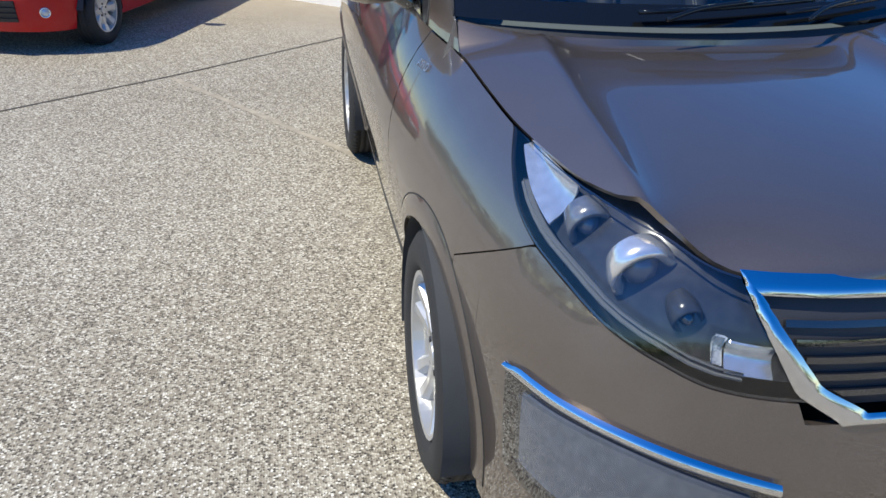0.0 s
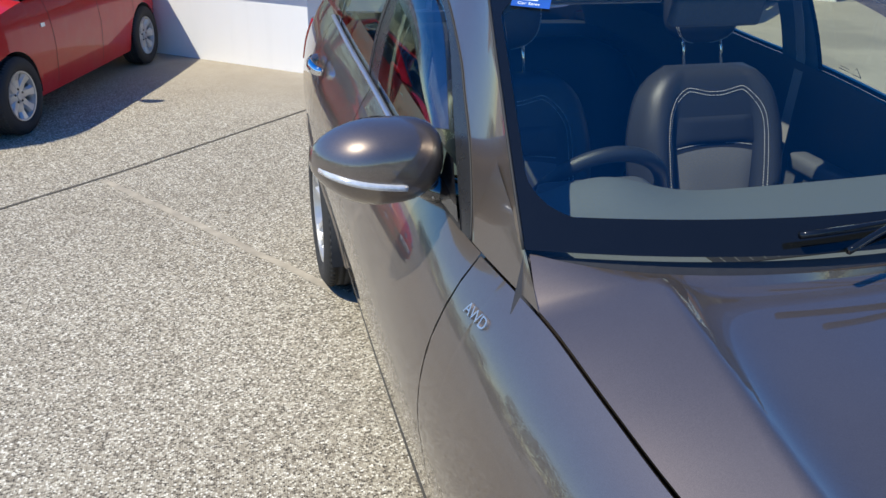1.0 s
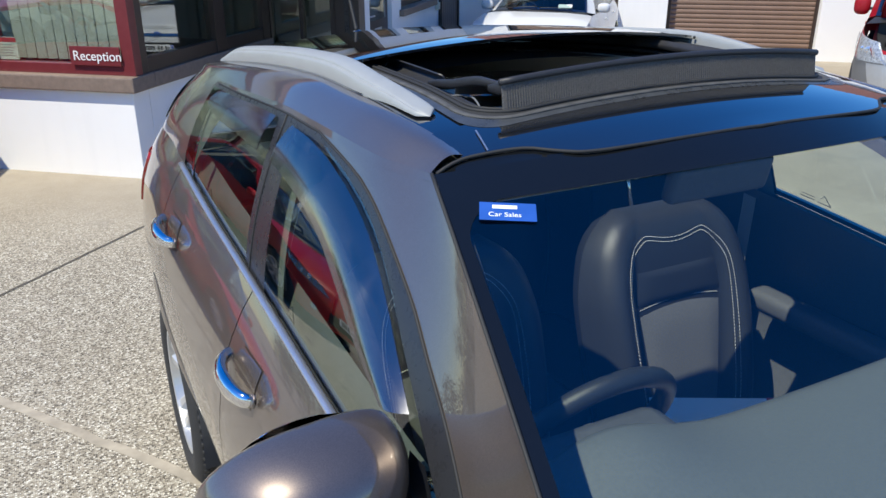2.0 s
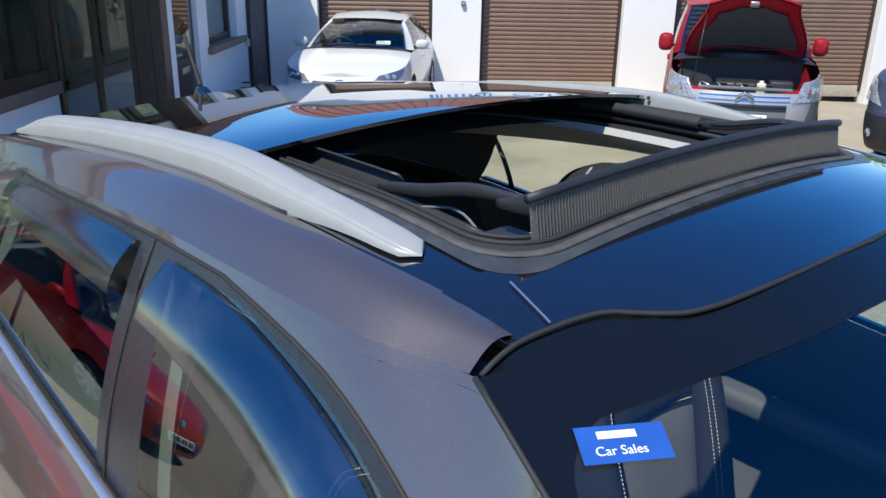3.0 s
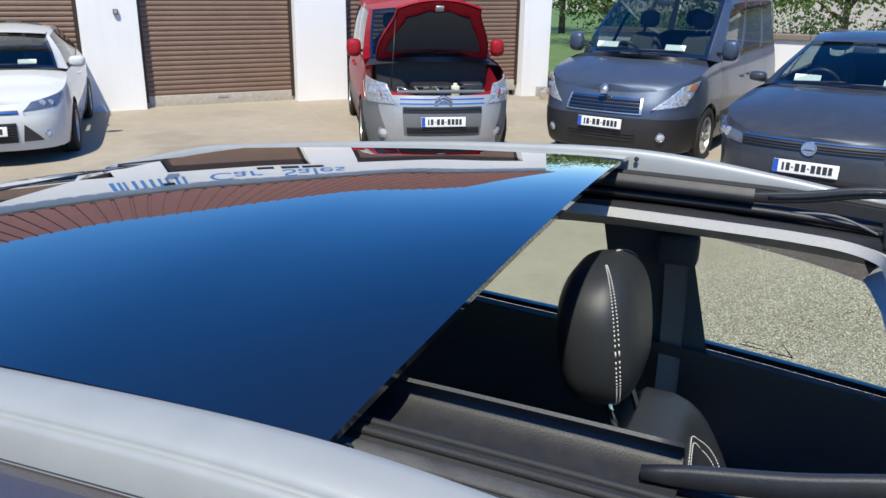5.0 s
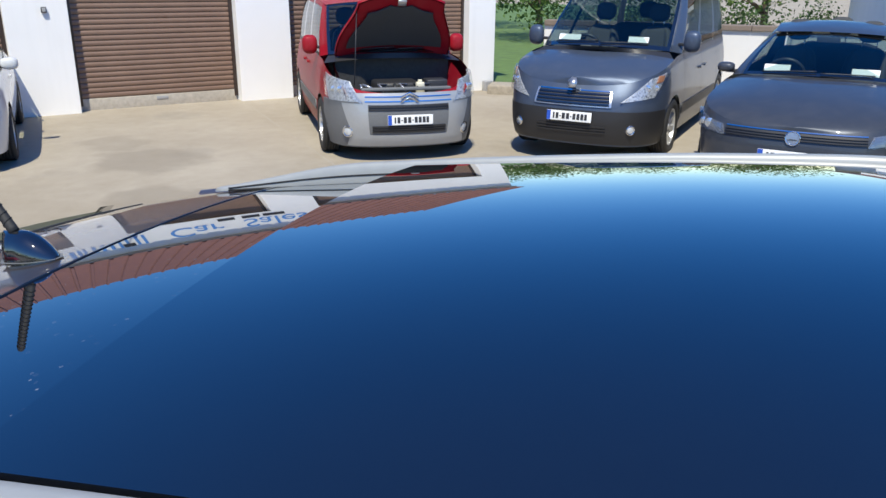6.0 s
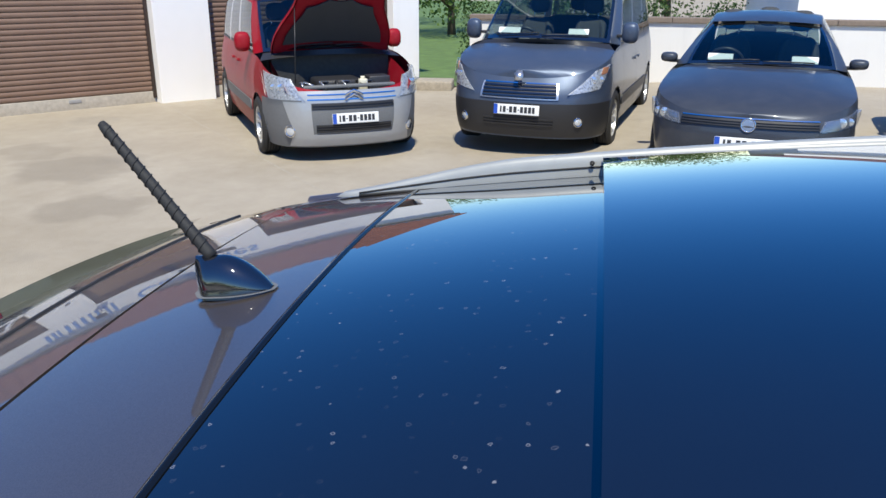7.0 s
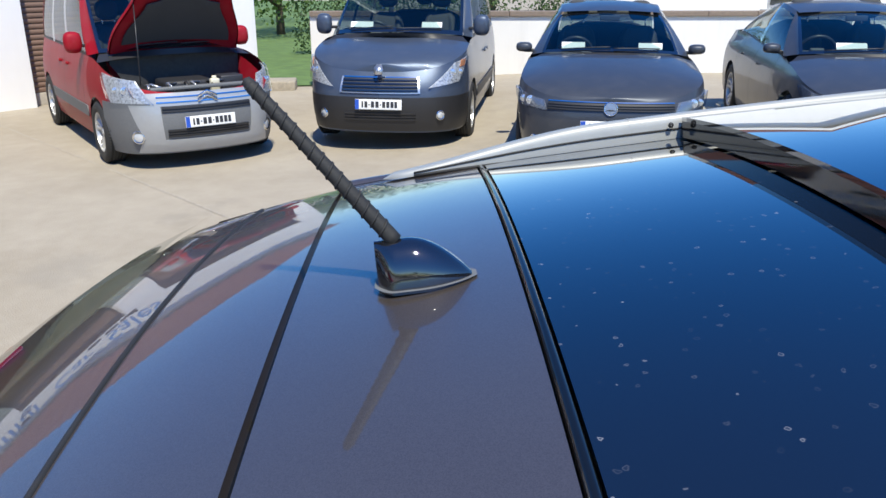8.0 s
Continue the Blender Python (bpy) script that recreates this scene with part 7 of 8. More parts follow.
part("surround", sheet(surround, 120, 5, 0, (0, -1.4, 0.85)), M_CHROME, mouth)

# windscreen, border, wipers, sticker
part("windscreen", hs.windscreen(-1, 1, 0, 1, 30, 18), M_GLASSF, hero)
part("screen_border", hs.windscreen(-1, 1, 0.0, 0.10, 30, 3, 0.0015), M_BORDER, hero)
# top border widened: its black stands for the shaded cabin top, over the visors
part("screen_border", hs.windscreen(-1, 1, 0.90, 1.0, 30, 3, 0.0015), M_BORDER, hero)
for a, b in ((-1, -0.972), (0.972, 1)):
    part("screen_border", hs.windscreen(a, b, 0, 1, 4, 16, 0.0016), M_BORDER, hero)
for e in (-1, 1):
    seal = [hs.screen_point(hs.ws, hs.ws_top, e, k / 20, 0.03) + Vector((e * 0.004, 0, 0.002)) for k in range(21)]
    part("screen_seal", tube(seal, 0.0032, 6), M_RUBBER, hero)
for k, (a0, a1, t0, t1) in enumerate(((-0.30, 0.50, 0.035, 0.085), (0.34, 0.93, 0.03, 0.075))):
    pts = [hs.screen_point(hs.ws, hs.ws_top, lerp(a0, a1, q / 10), lerp(t0, t1, q / 10), 0.03) + Vector((0, -0.02, 0.022)) for q in range(11)]
    w = new("wiper")
    w.parent = hero
    part("blade", tube(pts, 0.007, 6), M_BORDER, w)
    arm = [pts[6] + Vector((0, -0.008, 0.012)), pts[3] + Vector((0, -0.03, 0.008)), pts[1] + Vector((0.0, -0.06, -0.01))]
    part("arm", tube(curve_points(arm, 5), 0.007, 6), M_BORDER, w)
c = hs.screen_point(hs.ws, hs.ws_top, -0.868, 0.855, 0.03)
ex = (hs.screen_point(hs.ws, hs.ws_top, -0.755, 0.83, 0.03) - c).normalized()
ey = (hs.screen_point(hs.ws, hs.ws_top, -0.855, 0.91, 0.03) - c).normalized()
nz = ex.cross(ey).normalized()
st = Matrix((ex, nz.cross(ex), nz)).transposed().to_4x4()
st.translation = c + nz * 0.003
st = st @ Matrix.Diagonal((0.78, 0.72, 1, 1))
sticker = part("windscreen_sticker", boxed((-0.055, -0.02, 0), (0.055, 0.03, 0.0008)), M_STICKER, hero, "blue trade sticker", soft=False, m=st)
part("name_bar", boxed((-0.03, 0.012, 0.0009), (0.018, 0.022, 0.0015)), M_PAPER, sticker, soft=False)
lettering("sticker_words", "Car Sales", 0.017, M_PAPER, sticker, pose(-0.038, -0.010, 0.0012), 0.0003)

# roof, front to rear
YH = -0.240                 # front of the opening
YG0, YG1 = 0.249, 1.034      # the slid-back glass
for e in (-1, 1):
    # rounded corners of the black border
    for k0, k1 in ((0.79, 0.905), (0.24, 0.095)):
        def fillet(u, v):
            g = u * math.pi / 2
            a, k = lerp(0.83 + 0.143 * math.sin(g), 0.974, v), lerp(lerp(k0, k1, math.cos(g)), k1, v)
            return hs.screen_point(hs.ws, hs.ws_top, e * a, k, 0.03) + Vector((0, -0.7, 0.7)) * 0.0016
        part("screen_border", sheet(fillet, 12, 3, 0, (0, 0.4, 0.7)), M_BORDER, hero)
head_y = spline([(0.0, -0.458), (0.2, -0.447), (0.3, -0.437), (0.36, -0.424), (0.40, -0.400), (0.44, -0.370), (0.50, -0.356), (0.56, -0.350), (0.62, -0.352)])
part("roof_header", hs.roof(-0.885, 0.885, lambda a: head_y(abs(a) * 0.605), YH, 60, 8, 0.001, 0.01), M_GLOSSBLACK, hero, "gloss black roof header panel")


def screen_lip(u, v):
    """Black border between the windscreen's top edge and the wavy front edge of the header."""
    a = u * 2 - 1
    p = hs.screen_point(hs.ws, hs.ws_top, a, 1.0, 0.03)
    y = lerp(p.y, head_y(abs(p.x)), v)
    return Vector((p.x, y, lerp(p.z, hs.roof_z(p.x, y) - 0.002, v) - 0.001))


part("screen_border", sheet(screen_lip, 60, 3, 0, (0, 0, 1.0)), M_BORDER, hero)
part("screen_seal", tube([(x, head_y(abs(x)), hs.roof_z(x, head_y(abs(x))) + 0.001) for x in [lerp(-0.59, 0.59, k / 80) for k in range(81)]], 0.003, 6), M_RUBBER, hero)
for e in (-1, 1):
    part("header_strip", sheet(lambda u, v: (lambda y: (lambda x: Vector((e * x, y, hs.roof_z(x, y) + 0.004)))(lerp(0.4765, 0.4795, v) + 0.020 * u))(lerp(-0.276, -0.352, u)), 8, 1), M_SILVER, hero)
# opening frame: outer seal, inner ledge, side channels
def opening(inset, y0, y1, r=0.07, n=8):
    """A loop round the opening with rounded front corners."""
    w = 0.442 - inset
    pts = [Vector((-w, y1, 0)), Vector((-w, y0 + r + inset, 0))]
    for k in range(1, n + 1):
        a = math.pi * (1 + 0.5 * k / n)
        pts.append(Vector((-w + r + r * math.cos(a), y0 + inset + r + r * math.sin(a), 0)))
    pts += [Vector((-p.x, p.y, 0)) for p in reversed(pts)]
    return pts


def loop_strip(i0, z0, i1, z1, mat, name, y0=YH, y1=0.95):
    a, b = opening(i0, y0, y1), opening(i1, y0, y1)
    bm = bmesh.new()

    def fine(pts):
        out = []
        for p, q in zip(pts, pts[1:]):
            k = max(1, int((q - p).length / 0.05))
            out += [p.lerp(q, j / k) for j in range(k)]
        return out + [pts[-1]]
    rows = [[bm.verts.new((p.x, p.y, hs.roof_z(p.x, p.y) + z)) for p in fine(pts)] for pts, z in ((a, z0), (b, z1))]
    for k in range(min(len(rows[0]), len(rows[1])) - 1):
        bm.faces.new((rows[0][k], rows[0][k + 1], rows[1][k + 1], rows[1][k]))
    part(name, bm, mat, hero)


loop_strip(-0.022, 0.001, 0.0, 0.006, M_RUBBER, "opening_seal")
loop_strip(0.0, 0.006, 0.012, 0.002, M_RUBBER, "opening_seal")
def strap(points, tall, wide):
    """A flat bar on edge along points, half its height tall(0..1), with chamfered edges."""
    bm = bmesh.new()
    rings = []
    for i, p in enumerate(points):
        d = (points[min(i + 1, len(points) - 1)] - points[max(i - 1, 0)]).normalized()
        a = d.cross(Vector((0, 0, 1))).normalized() * wide
        b = a.cross(d).normalized() * tall(i / (len(points) - 1))
        rings.append([bm.verts.new(p + a * x + b * y) for x, y in ((1, -0.7), (1, 0.7), (0.6, 1), (-0.6, 1), (-1, 0.7), (-1, -0.7), (-0.6, -1), (0.6, -1))])
    for q, w in zip(rings, rings[1:]):
        for k in range(8):
            bm.faces.new((q[k], q[(k + 1) % 8], w[(k + 1) % 8], w[k]))
    bm.faces.new(rings[0][::-1])
    bm.faces.new(rings[-1])
    return bm


def loop_bead(inset, z, r, mat, name, flat=1.0):
    pts = opening(inset, YH, 0.95, 0.085)
    out = []
    for p, q in zip(pts, pts[1:]):
        k = max(1, int((q - p).length / 0.05))
        out += [p.lerp(q, j / k) for j in range(k)]
    part(name, tube([(p.x, p.y, hs.roof_z(p.x, p.y) + z) for p in out + [pts[-1]]], r, 8, flat=flat), mat, hero)


loop_strip(-0.043, 0.0015, -0.022, 0.0035, M_SEALBAND, "seal_band")
loop_bead(-0.020, 0.003, 0.008, M_WORNRUBBER, "opening_seal", 0.35)
loop_bead(-0.006, 0.006, 0.0035, M_RUBBER, "opening_seal")
loop_bead(0.006, 0.005, 0.003, M_RUBBER, "opening_seal")
loop_bead(0.024, -0.024, 0.006, M_TRIM, "drain_channel")
loop_bead(0.048, -0.026, 0.004, M_RUBBER, "drain_channel")
loop_strip(0.012, 0.002, 0.014, -0.030, M_TRIM, "opening_frame")
loop_strip(0.014, -0.030, 0.070, -0.034, M_TRIM, "opening_frame")
loop_strip(0.070, -0.034, 0.072, -0.050, M_TRIM, "opening_frame")
loop_strip(0.072, -0.044, 0.082, -0.041, M_HEADLINER, "opening_trim", YH + 0.012)
loop_strip(0.082, -0.041, 0.086, -0.056, M_HEADLINER, "opening_trim", YH + 0.012)
for e in (-1, 1):
    for x, r, z, mat in ((0.418, 0.006, -0.020, M_TRIM), (0.402, 0.004, -0.026, M_FRAME), (0.388, 0.005, -0.022, M_TRIM)):
        part("slide_rail", tube([(e * x, y, hs.roof_z(x, y) + z) for y in [lerp(YH + 0.08, 1.4, k / 30) for k in range(31)]], r, 6), mat, hero)
    part("slide_cover", sheet(lambda u, v: (lambda y: Vector((e * (0.428 - 0.055 * math.sin(v * 2.2)), y, hs.roof_z(0.44, y) - 0.012 + 0.028 * v ** 2)))(lerp(0.035, 0.34, u)), 12, 6, 0.003, (e * 0.3, 0.2, 1.9)), M_TRIM, hero)
    # deflector arm and its bracket
    arm = curve_points([(e * 0.400, 0.060, hs.roof_z(0.43, 0.05) - 0.004), (e * 0.394, -0.03, hs.roof_z(0.43, 0) + 0.008), (e * 0.388, -0.115, hs.roof_z(0.42, -0.1) + 0.029), (e * 0.384, -0.206, hs.roof_z(0.42, -0.22) + 0.045)], 6)
    dfl = part("deflector_arm", strap(arm, spline([(0.0, 0.004), (0.12, 0.0075), (0.35, 0.0085), (0.7, 0.0080), (0.9, 0.0055), (1.0, 0.0050)]), 0.0045), M_TRIM, hero)
    part("arm_bracket", strap(curve_points([(e * 0.386, -0.165, hs.roof_z(0.42, -0.17) + 0.030), (e * 0.385, -0.195, hs.roof_z(0.42, -0.2) + 0.036), (e * 0.384, -0.222, hs.roof_z(0.42, -0.22) + 0.044)], 4), lambda q: 0.006 + 0.008 * q, 0.0058), M_TRIM, dfl)
    part("arm_rib", strap([p + Vector((-e * 0.0045, 0, 0.001)) for p in arm[3:-4]], lambda q: 0.0022, 0.0018), M_FRAME, dfl)
    part("arm_bush", lathe([(0.0005, 0.002), (0.004, 0.002), (0.004, -0.002)], 10, axis="z"), M_GREYTRIM, dfl, m=pose(e * 0.391, -0.065, hs.roof_z(0.43, -0.06) + 0.019))
    part("cable", tube(curve_points([(e * 0.40, 0.0, hs.roof_z(0.43, 0) - 0.02), (e * 0.378, -0.08, hs.roof_z(0.4, -0.08) - 0.010), (e * 0.386, -0.15, hs.roof_z(0.4, -0.16) - 0.028), (e * 0.378, -0.19, hs.roof_z(0.4, -0.2) - 0.03)], 6), 0.002, 6), M_GREYTRIM, hero)
    part("hinge_block", boxed((-0.035, -0.03, -0.015), (0.035, 0.03, 0.012), 0.006), M_TRIM, hero, m=pose(e * 0.383, -0.175, hs.roof_z(0.41, -0.19) - 0.02))
part("front_beam", sheet(lambda u, v: (lambda x: Vector((x, lerp(YH + 0.020, YH + 0.080, v) - 0.012 * (1 - (x / 0.4) ** 2), hs.roof_z(x, YH) - 0.030 + 0.018 * math.sin(v * math.pi) ** 0.7 - 0.012 * v)))(lerp(-0.352, 0.352, u)), 24, 10, 0, (0, 0, 1.0)), M_BORDER, hero, "gloss black front beam of the sunroof")
# the deflector: a bar with a mesh curtain
bar = [Vector((x, -0.226 - 0.012 * (1 - (x / 0.40) ** 2), hs.roof_z(x, -0.22) + 0.052)) for x in [lerp(-0.403, 0.403, k / 24) for k in range(25)]]
wind = part("wind_deflector", tube(bar, 0.0062, 8), M_TRIM, hero, "raised mesh wind deflector at the sunroof's front")
part("mesh_curtain", sheet(lambda u, v: (lambda p: Vector((p.x * 0.992, lerp(p.y - 0.002, YH + 0.004 - 0.012 * (1 - (p.x / 0.40) ** 2), v), lerp(p.z - 0.004, hs.roof_z(p.x, YH) + 0.001, v))))(bar[round(u * 24)]), 24, 4, 0.0015, (0, 0.5, 1.6)), M_MESH, wind)
bm = bmesh.new()
for k in range(150):
    x = lerp(-0.392, 0.392, k / 149)
    c = 0.012 * (1 - (x / 0.40) ** 2)
    a, b = Vector((x, -0.2295 - c, hs.roof_z(x, -0.22) + 0.046)), Vector((x, YH + 0.0025 - c, hs.roof_z(x, YH) + 0.003))
    tube([a, b], 0.0006, 3, bm, False)
part("mesh_threads", bm, M_MESH, wind)
# slid-back glass and the fixed pane behind it
XG = 0.494
glass_w = lambda y: XG / hs.roof_w(y)
def pane(y0, y1, lift, name, label, bow=0.0, xw=XG, mat=M_ROOFGLASS, rise=1.0, rim=0.010):
    def fn(u, v):
        a = u * 2 - 1
        x = a * xw
        y = lerp(y0 + bow * (1 - a * a), y1, v)
        return Vector((x, y, flat_roof(x, y) + lift * lerp(1.0, rise, v)))
    return part(name, sheet(fn, 40, 30, rim, (0, 0.5, 1.0)), mat, hero, label)


pane(YG0, YG1, 0.028, "sliding_glass", "black sliding sunroof glass, slid back", -0.015, rise=1.2, rim=0.006)
part("glass_rear_face", sheet(lambda u, v: (lambda x: Vector((x, YG1 - 0.001, flat_roof(x, YG1) + lerp(0.032, 0.0045, v))))(lerp(-XG, XG, u)), 30, 2, 0, (0, 0.5, 1.6)), M_BORDER, hero)
pane(0.62, 1.332, 0.002, "fixed_glass", "black fixed rear roof glass with dried water spots", mat=M_SPOTGLASS)
part("sunblind", sheet(lambda u, v: (lambda x, y: Vector((x, y, flat_roof(x, y) - 0.045)))(lerp(-0.37, 0.37, u), lerp(0.38, 1.31, v)), 12, 12), M_DARKTRIM, hero)
for e in (-1, 1):
    part("pane_trim", tube([(e * 0.497, y, flat_roof(0.497, y) - 0.001) for y in [lerp(0.3, 1.33, k / 24) for k in range(25)]], 0.003, 6), M_RUBBER, hero)
part("pane_seal", tube([(x, 1.338, flat_roof(x, 1.338) - 0.001) for x in [lerp(-0.49, 0.49, k / 24) for k in range(25)]], 0.005, 6), M_BORDER, hero)
part("hatch_gap_seal", sheet(lambda u, v: (lambda x, y: Vector((x, y, hs.roof_z(x, y) - 0.012)))(lerp(-0.55, 0.55, u), lerp(1.53, 1.57, v)), 24, 1), M_BORDER, hero)
part("roof_rear", sheet(lambda u, v: (lambda x: (lambda y: Vector((x, y, hs.roof_z(x, y))))(lerp(1.3445, 1.546, v)))(lerp(-0.566, 0.566, u)), 30, 6, 0.02, (0, 1.5, 1.0)), M_BRONZE, hero, "bronze rear roof panel")
# spoiler and tailgate
spo = part("roof_spoiler", sheet(lambda u, v: (lambda x: (lambda y: Vector((x, y, hs.roof_z(x, y) - 0.002 - max(0, y - 1.80) * 0.35)))(lerp(1.555, 1.92 - 0.05 * (x / 0.53) ** 2, v)))(lerp(-0.55, 0.55, u)), 30, 8, 0.03, (0, 1.5, 1.0)), M_BRONZE, hero)
part("spoiler_seam", tube([(x, 1.70 - 0.02 * (x / 0.53) ** 2, hs.roof_z(x, 1.70 - 0.02 * (x / 0.53) ** 2) - 0.002) for x in [lerp(-0.52, 0.52, k / 24) for k in range(25)]], 0.003, 6), M_RUBBER, spo)
part("brake_lamp", boxed((-0.15, 1.89, 1.375), (0.15, 1.905, 1.39), 0.004), M_REDLENS, spo)
part("tailgate_glass", hs.rear_screen(-0.95, 0.95, 0.0, 0.93), M_GLASSD, hero)
part("tailgate_frame", hs.rear_screen(-1, 1, 0.0, 0.10, 20, 3, 0.004), M_GLOSSBLACK, hero)
for a, b in ((-1, -0.93), (0.93, 1)):
    part("tailgate_frame", hs.rear_screen(a, b, 0, 1, 3, 8, 0.004), M_GLOSSBLACK, hero)
for e in (-1, 1):
    part("tail_lamp", quad(hs, [(s_at(1.78), 0.95), (s_at(2.08), 0.93), (s_at(2.08), 1.10), (s_at(1.72), 1.14)], 0.008, 10, 6, 0.015, e), M_REDLENS, hero)
part("rear_deck", sheet(lambda u, v: Vector((lerp(-0.74, 0.74, u), lerp(1.5, 2.05, v), 1.05)), 2, 2), M_CARINT, hero)
# aerial: a finned base and a ribbed whip
aer = new("aerial")
aer.parent = hero
aer.matrix_basis = pose(-0.024, 1.428, hs.roof_z(0.024, 1.428), -6)


def fin(u, v):
    y = lerp(-0.044, 0.040, u)
    q = (y + 0.044) / 0.084
    w = 0.025 * math.sin(min(1, q * 1.6 + 0.05) * math.pi / 2) ** 0.6 * (1 if q < 0.8 else math.cos((q - 0.8) / 0.2 * math.pi / 2 * 0.75))
    h = 0.036 * math.sin(min(1.0, q * 1.5) * math.pi / 2) ** 0.9 + 0.006
    a = v * math.pi
    return Vector((w * math.cos(a), y, h * math.sin(a) ** 0.8))


part("base", sheet(fin, 24, 18), M_GLOSSBLACK, aer)
part("base_gasket", sheet(lambda u, v: (lambda p: Vector((p.x * 1.16, p.y * 1.10, 0.004)))(fin(u, 0.0) if v < 0.5 else fin(u, 1.0)), 24, 1), M_GREYTRIM, aer)
tip = Vector((0.016, 0.128, 0.182))
foot = Vector((0.0, 0.021, 0.040))
mast = part("whip", tube([foot.lerp(tip, k / 30) for k in range(31)], lambda q: 0.0072 - 0.0016 * q, 10), M_RUBBER, aer)
d = (tip - foot).normalized()
a = d.orthogonal().normalized()
b = d.cross(a)
coil = [foot.lerp(tip, k / 240) + (a * math.cos(k * 0.42) + b * math.sin(k * 0.42)) * (0.0073 - 0.0017 * k / 240) for k in range(12, 241)]
part("coil", tube(coil, 0.0012, 5), M_RUBBER, mast)
part("cap", lathe([(0.0005, 0.006), (0.0045, 0.004), (0.006, -0.004), (0.006, -0.01)], 10, axis="z"), M_RUBBER, mast, m=Matrix.Translation(tip) @ d.to_track_quat("Z", "Y").to_matrix().to_4x4())

# ---- its cabin ----
part("underbody", boxed((-0.60, -1.9, 0.22), (0.60, 1.95, 0.34)), M_CARINT, hero, soft=False)
part("cabin_floor", boxed((-0.74, -0.95, 0.342), (0.74, 1.9, 0.38)), M_CARINT, hero, soft=False)
part("bulkhead", boxed((-0.70, -0.94, 0.382), (0.70, -0.90, 1.04)), M_CARINT, hero, soft=False)
def dash(u, v):
    a = u * 2 - 1
    y = lerp(-1.07 + 0.15 * abs(a) ** 3, -0.47, v)
    hood = 0.055 * math.exp(-((a * 0.66 + 0.36) / 0.16) ** 2) * smooth((v - 0.45) / 0.35)
    return Vector((a * 0.66, y, 1.115 - 0.03 * v + hood - 0.24 * max(0.0, v - 0.88) / 0.12))
part("dashboard", sheet(dash, 40, 26, 0, (0, -0.8, 0.3)), M_DASH, hero)
part("instrument_binnacle", boxed((-0.50, -0.61, 1.04), (-0.21, -0.48, 1.12), 0.03), M_DARKTRIM, hero)
part("demister_vent", boxed((-0.30, -0.975, 1.105), (0.50, -0.93, 1.1125), 0.002), M_TRIM, hero)
for k in range(26):
    part("vent_slat", boxed((-0.28 + 0.030 * k, -0.972, 1.113), (-0.2785 + 0.030 * k, -0.934, 1.1138)), M_GREYTRIM, hero, soft=False)
part("centre_console", boxed((-0.13, -0.62, 0.382), (0.13, 0.30, 0.62), 0.03), M_DARKTRIM, hero)
part("console_armrest", boxed((-0.10, 0.05, 0.60), (0.10, 0.38, 0.72), 0.03), M_LEATHER, hero)
gear = part("gear_lever", tube([(0, -0.28, 0.62), (0, -0.26, 0.80)], 0.012), M_CHROME, hero)
part("gear_knob", lathe([(0.0005, 0.03), (0.02, 0.025), (0.027, 0.0), (0.02, -0.03), (0.012, -0.035)], 16, axis="z"), M_LEATHER, gear, m=pose(0, -0.26, 0.82))
part("gear_gaiter", lathe([(0.06, 0.0), (0.035, 0.05), (0.014, 0.09)], 14, axis="z"), M_LEATHER, gear, m=pose(0, -0.28, 0.62))
leaf = part("brochure", boxed((-0.15, -0.105, 0), (0.15, 0.105, 0.004), 0, pose(0, 0, 0, 14, 0, -28)), M_PAPER, hero, "white sales brochure with a red border", soft=False, m=pose(0.10, -0.40, 0.90))
for a, b in (((-0.15, -0.105, 0.0042), (0.15, -0.085, 0.006)), ((0.12, -0.085, 0.0042), (0.15, 0.105, 0.006)), ((-0.02, -0.07, 0.0042), (0.07, -0.05, 0.006))):
    part("red_border", boxed(a, b, 0, pose(0, 0, 0, 14, 0, -28)), M_PAPER_RED if a[0] != -0.02 else M_STICKER, leaf, soft=False)
steering_wheel(hero, -0.275, -0.375, 1.005, 30, 0.184)
for x in (-0.36, 0.345):
    seat(hero, x, 0.0, 0.605, (M_LEATHER, M_CLOTH), 0.56, True)
bench = seat(hero, 0.0, 0.98, 0.52, (M_LEATHER, None), 1.25)
part("rear_shelf", boxed((-0.68, 1.35, 1.0), (0.68, 1.85, 1.02), 0.004), M_CARINT, hero)
part("rear_view_mirror", boxed((-0.125, -0.02, -0.035), (0.125, 0.012, 0.035), 0.012), M_DARKTRIM, hero, m=pose(0.0, -0.37, 1.475, 12))
part("mirror_foot", tube([(0.0, -0.37, 1.50), (0.0, -0.40, 1.56)], 0.02, 8), M_DARKTRIM, hero)
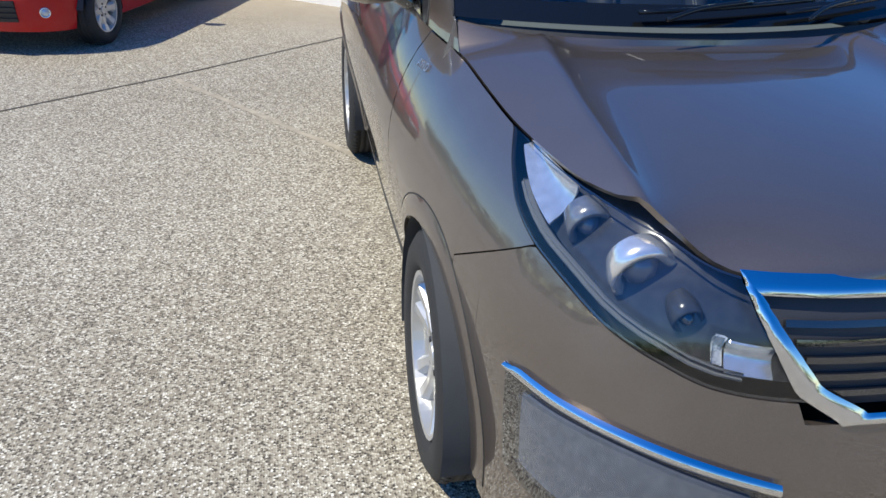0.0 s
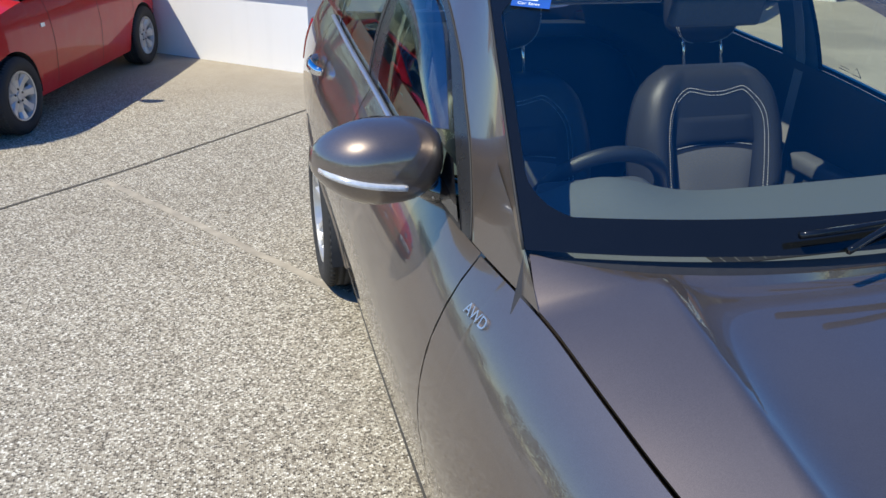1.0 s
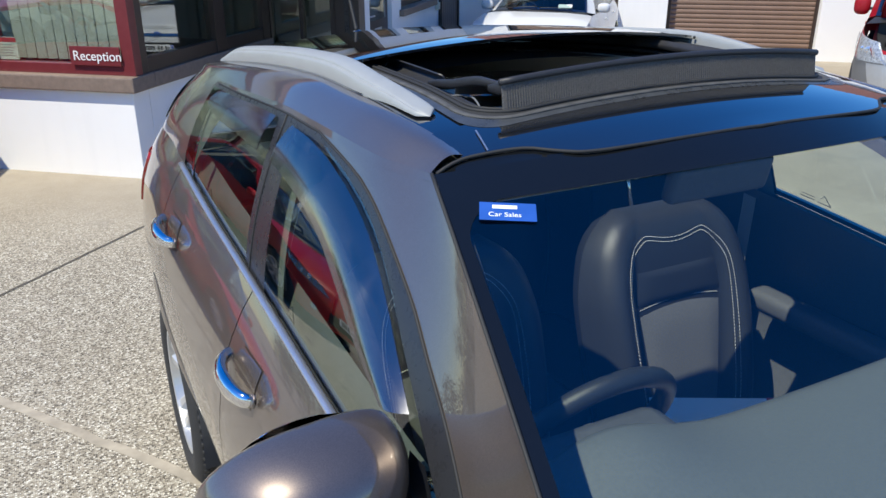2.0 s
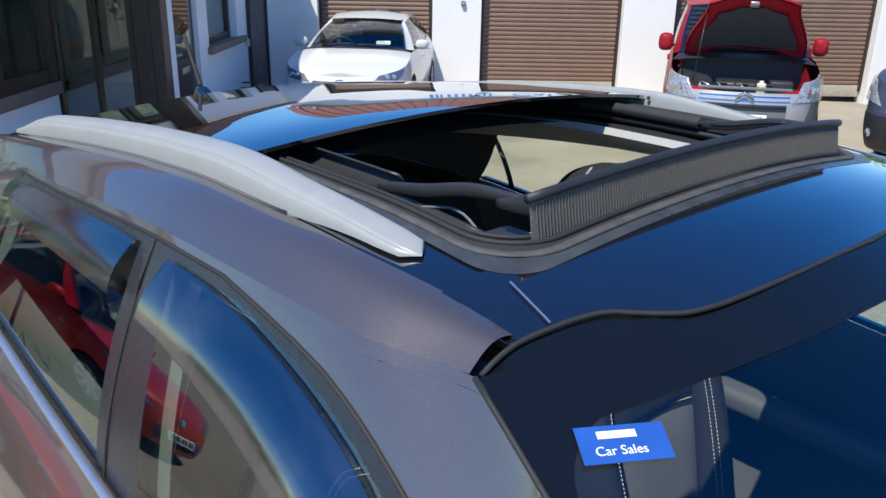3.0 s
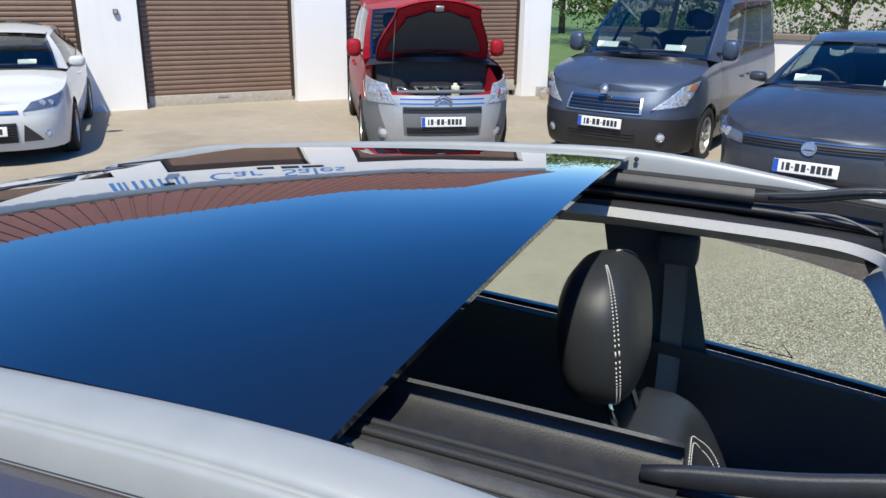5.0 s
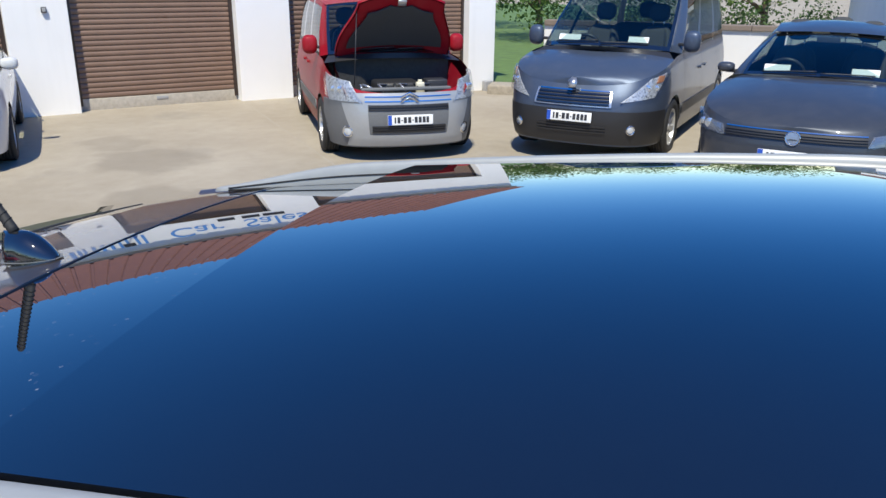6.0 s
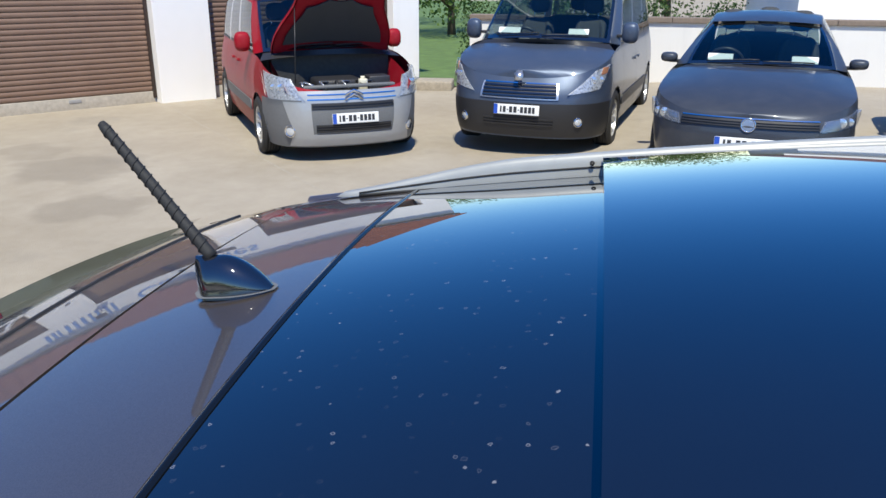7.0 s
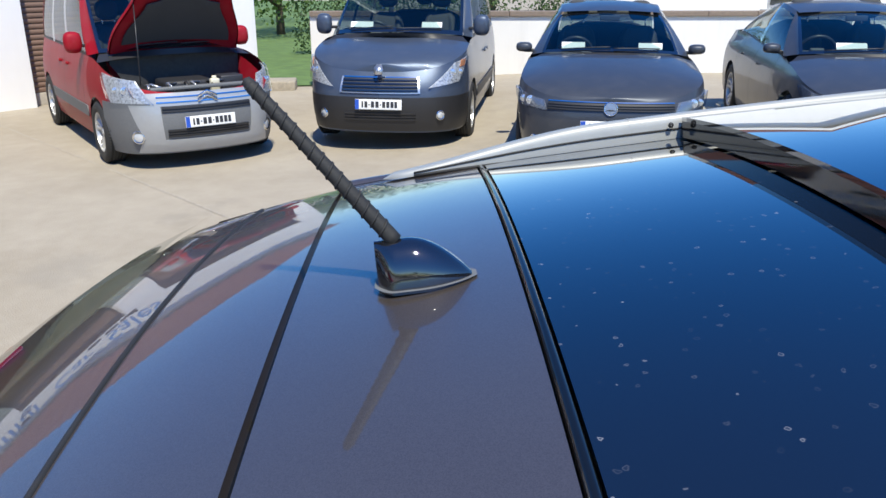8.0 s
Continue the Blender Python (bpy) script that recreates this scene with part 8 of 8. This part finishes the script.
for side in (-1, 1):
    part("door_card", sheet(lambda u, v: (lambda y: (lambda z: hs.skin(s_at(y), z, side, -0.075 + 0.03 * math.sin(v * 3.14)))(lerp(0.36, hs.top(y) + 0.022, v)))(lerp(-0.82, 1.06, u)), 30, 12), M_DARKTRIM, hero)
    part("armrest", boxed((-0.05, -0.25, -0.03), (0.03, 0.25, 0.03), 0.02), M_DARKTRIM, hero, m=pose(side * 0.74, -0.15, 0.90))
    part("inner_quarter", sheet(lambda u, v: (lambda y: hs.skin(s_at(y), lerp(0.36, 1.2, v), side, -0.06))(lerp(1.06, 1.95, u)), 12, 8), M_CARINT, hero)
    part("inner_pillar", hs.side(edge_line(0.09, 0.16), edge_line(0.29, 0.32), -0.05, 1.0, side, 6, 12, lift=-0.035), M_PILLAR, hero)
    part("inner_pillar", hs.side(0.004, lambda v: u_at(spline([(0.0, -0.72), (0.5, -0.46), (0.8, -0.24), (1.0, 0.0)])(v), v), 0.0, 1.0, side, 6, 12, lift=-0.03), M_DARKTRIM, hero)
    part("inner_pillar", hs.side(edge_line(1.04, 0.82), 1.0, 0.0, 1.0, side, 8, 10, lift=-0.03), M_DARKTRIM, hero)
    part("cant_rail_trim", hs.side(edge_line(-0.15, -0.10), edge_line(1.8, 1.7), 0.86, 0.99, side, 20, 4, lift=-0.03), M_DARKTRIM, hero)
    part("headliner", sheet(lambda u, v: (lambda y: Vector((side * lerp(0.355, 0.57, v), y, hs.roof_z(lerp(0.355, 0.53, v), y) - 0.056 - 0.055 * v)))(lerp(-0.33, 1.72, u)), 24, 4), M_HEADLINER, hero)
    belt = [hs.side_point(u_at(0.165, v), v, side, lift=-0.055) for v in (0.72, 0.45, 0.2, 0.0)] + [Vector((side * 0.705, 0.16, 0.95)), Vector((side * 0.695, 0.14, 0.5))]
    part("seatbelt", sheet(lambda u, v: curve_points(belt, 4)[round(v * 20)] + Vector((0, lerp(-0.023, 0.023, u), 0)), 1, 20, 0.002, (0, 0.2, 0.8)), M_BELT, hero)
    part("belt_anchor", boxed((-0.02, -0.04, -0.03), (0.02, 0.04, 0.03), 0.012), M_DARKTRIM, hero, m=Matrix.Translation(belt[0]))
    part("sun_visor", boxed((-0.17, -0.07, -0.008), (0.17, 0.07, 0.008), 0.008), M_HEADLINER, hero, m=pose(side * 0.32, -0.30, 1.515, 12))
    # maker's marks etched at the foot of the side glass
    for y in (-0.02, 0.72):
        q = lambda yy, v: hs.side_point(u_at(yy, v), v, side, lift=-0.003)
        mk = part("glass_mark", sheet(lambda u, v: q(lerp(y, y + 0.05, u), lerp(0.10, 0.107, v)), 4, 1), M_TRIM, hero)
        part("glass_mark", sheet(lambda u, v: q(lerp(y, y + 0.045, u), lerp(0.125, 0.130, v)), 4, 1), M_TRIM, mk)
        tri = [q(y - 0.055, 0.10), q(y - 0.01, 0.10), q(y - 0.033, 0.17), q(y - 0.055, 0.10)]
        part("glass_triangle", tube(tri, 0.0012, 4), M_TRIM, mk)
part("headliner", sheet(lambda u, v: (lambda x: Vector((x, lerp(-0.37, YH + 0.10, v), hs.roof_z(x, -0.28) - 0.075)))(lerp(-0.55, 0.55, u)), 16, 3), M_HEADLINER, hero)
part("headliner", sheet(lambda u, v: (lambda x: Vector((x, lerp(1.34, 1.72, v), hs.roof_z(x, 1.7) - 0.07)))(lerp(-0.58, 0.58, u)), 16, 3), M_HEADLINER, hero)
part("front_beam_trim", sheet(lambda u, v: (lambda x: Vector((x, lerp(YH + 0.088, YH + 0.112, v) - 0.02 * (1 - (x / 0.4) ** 2), hs.roof_z(x, YH) - lerp(0.045, 0.085, v))))(lerp(-0.37, 0.37, u)), 20, 3), M_HEADLINER, hero)
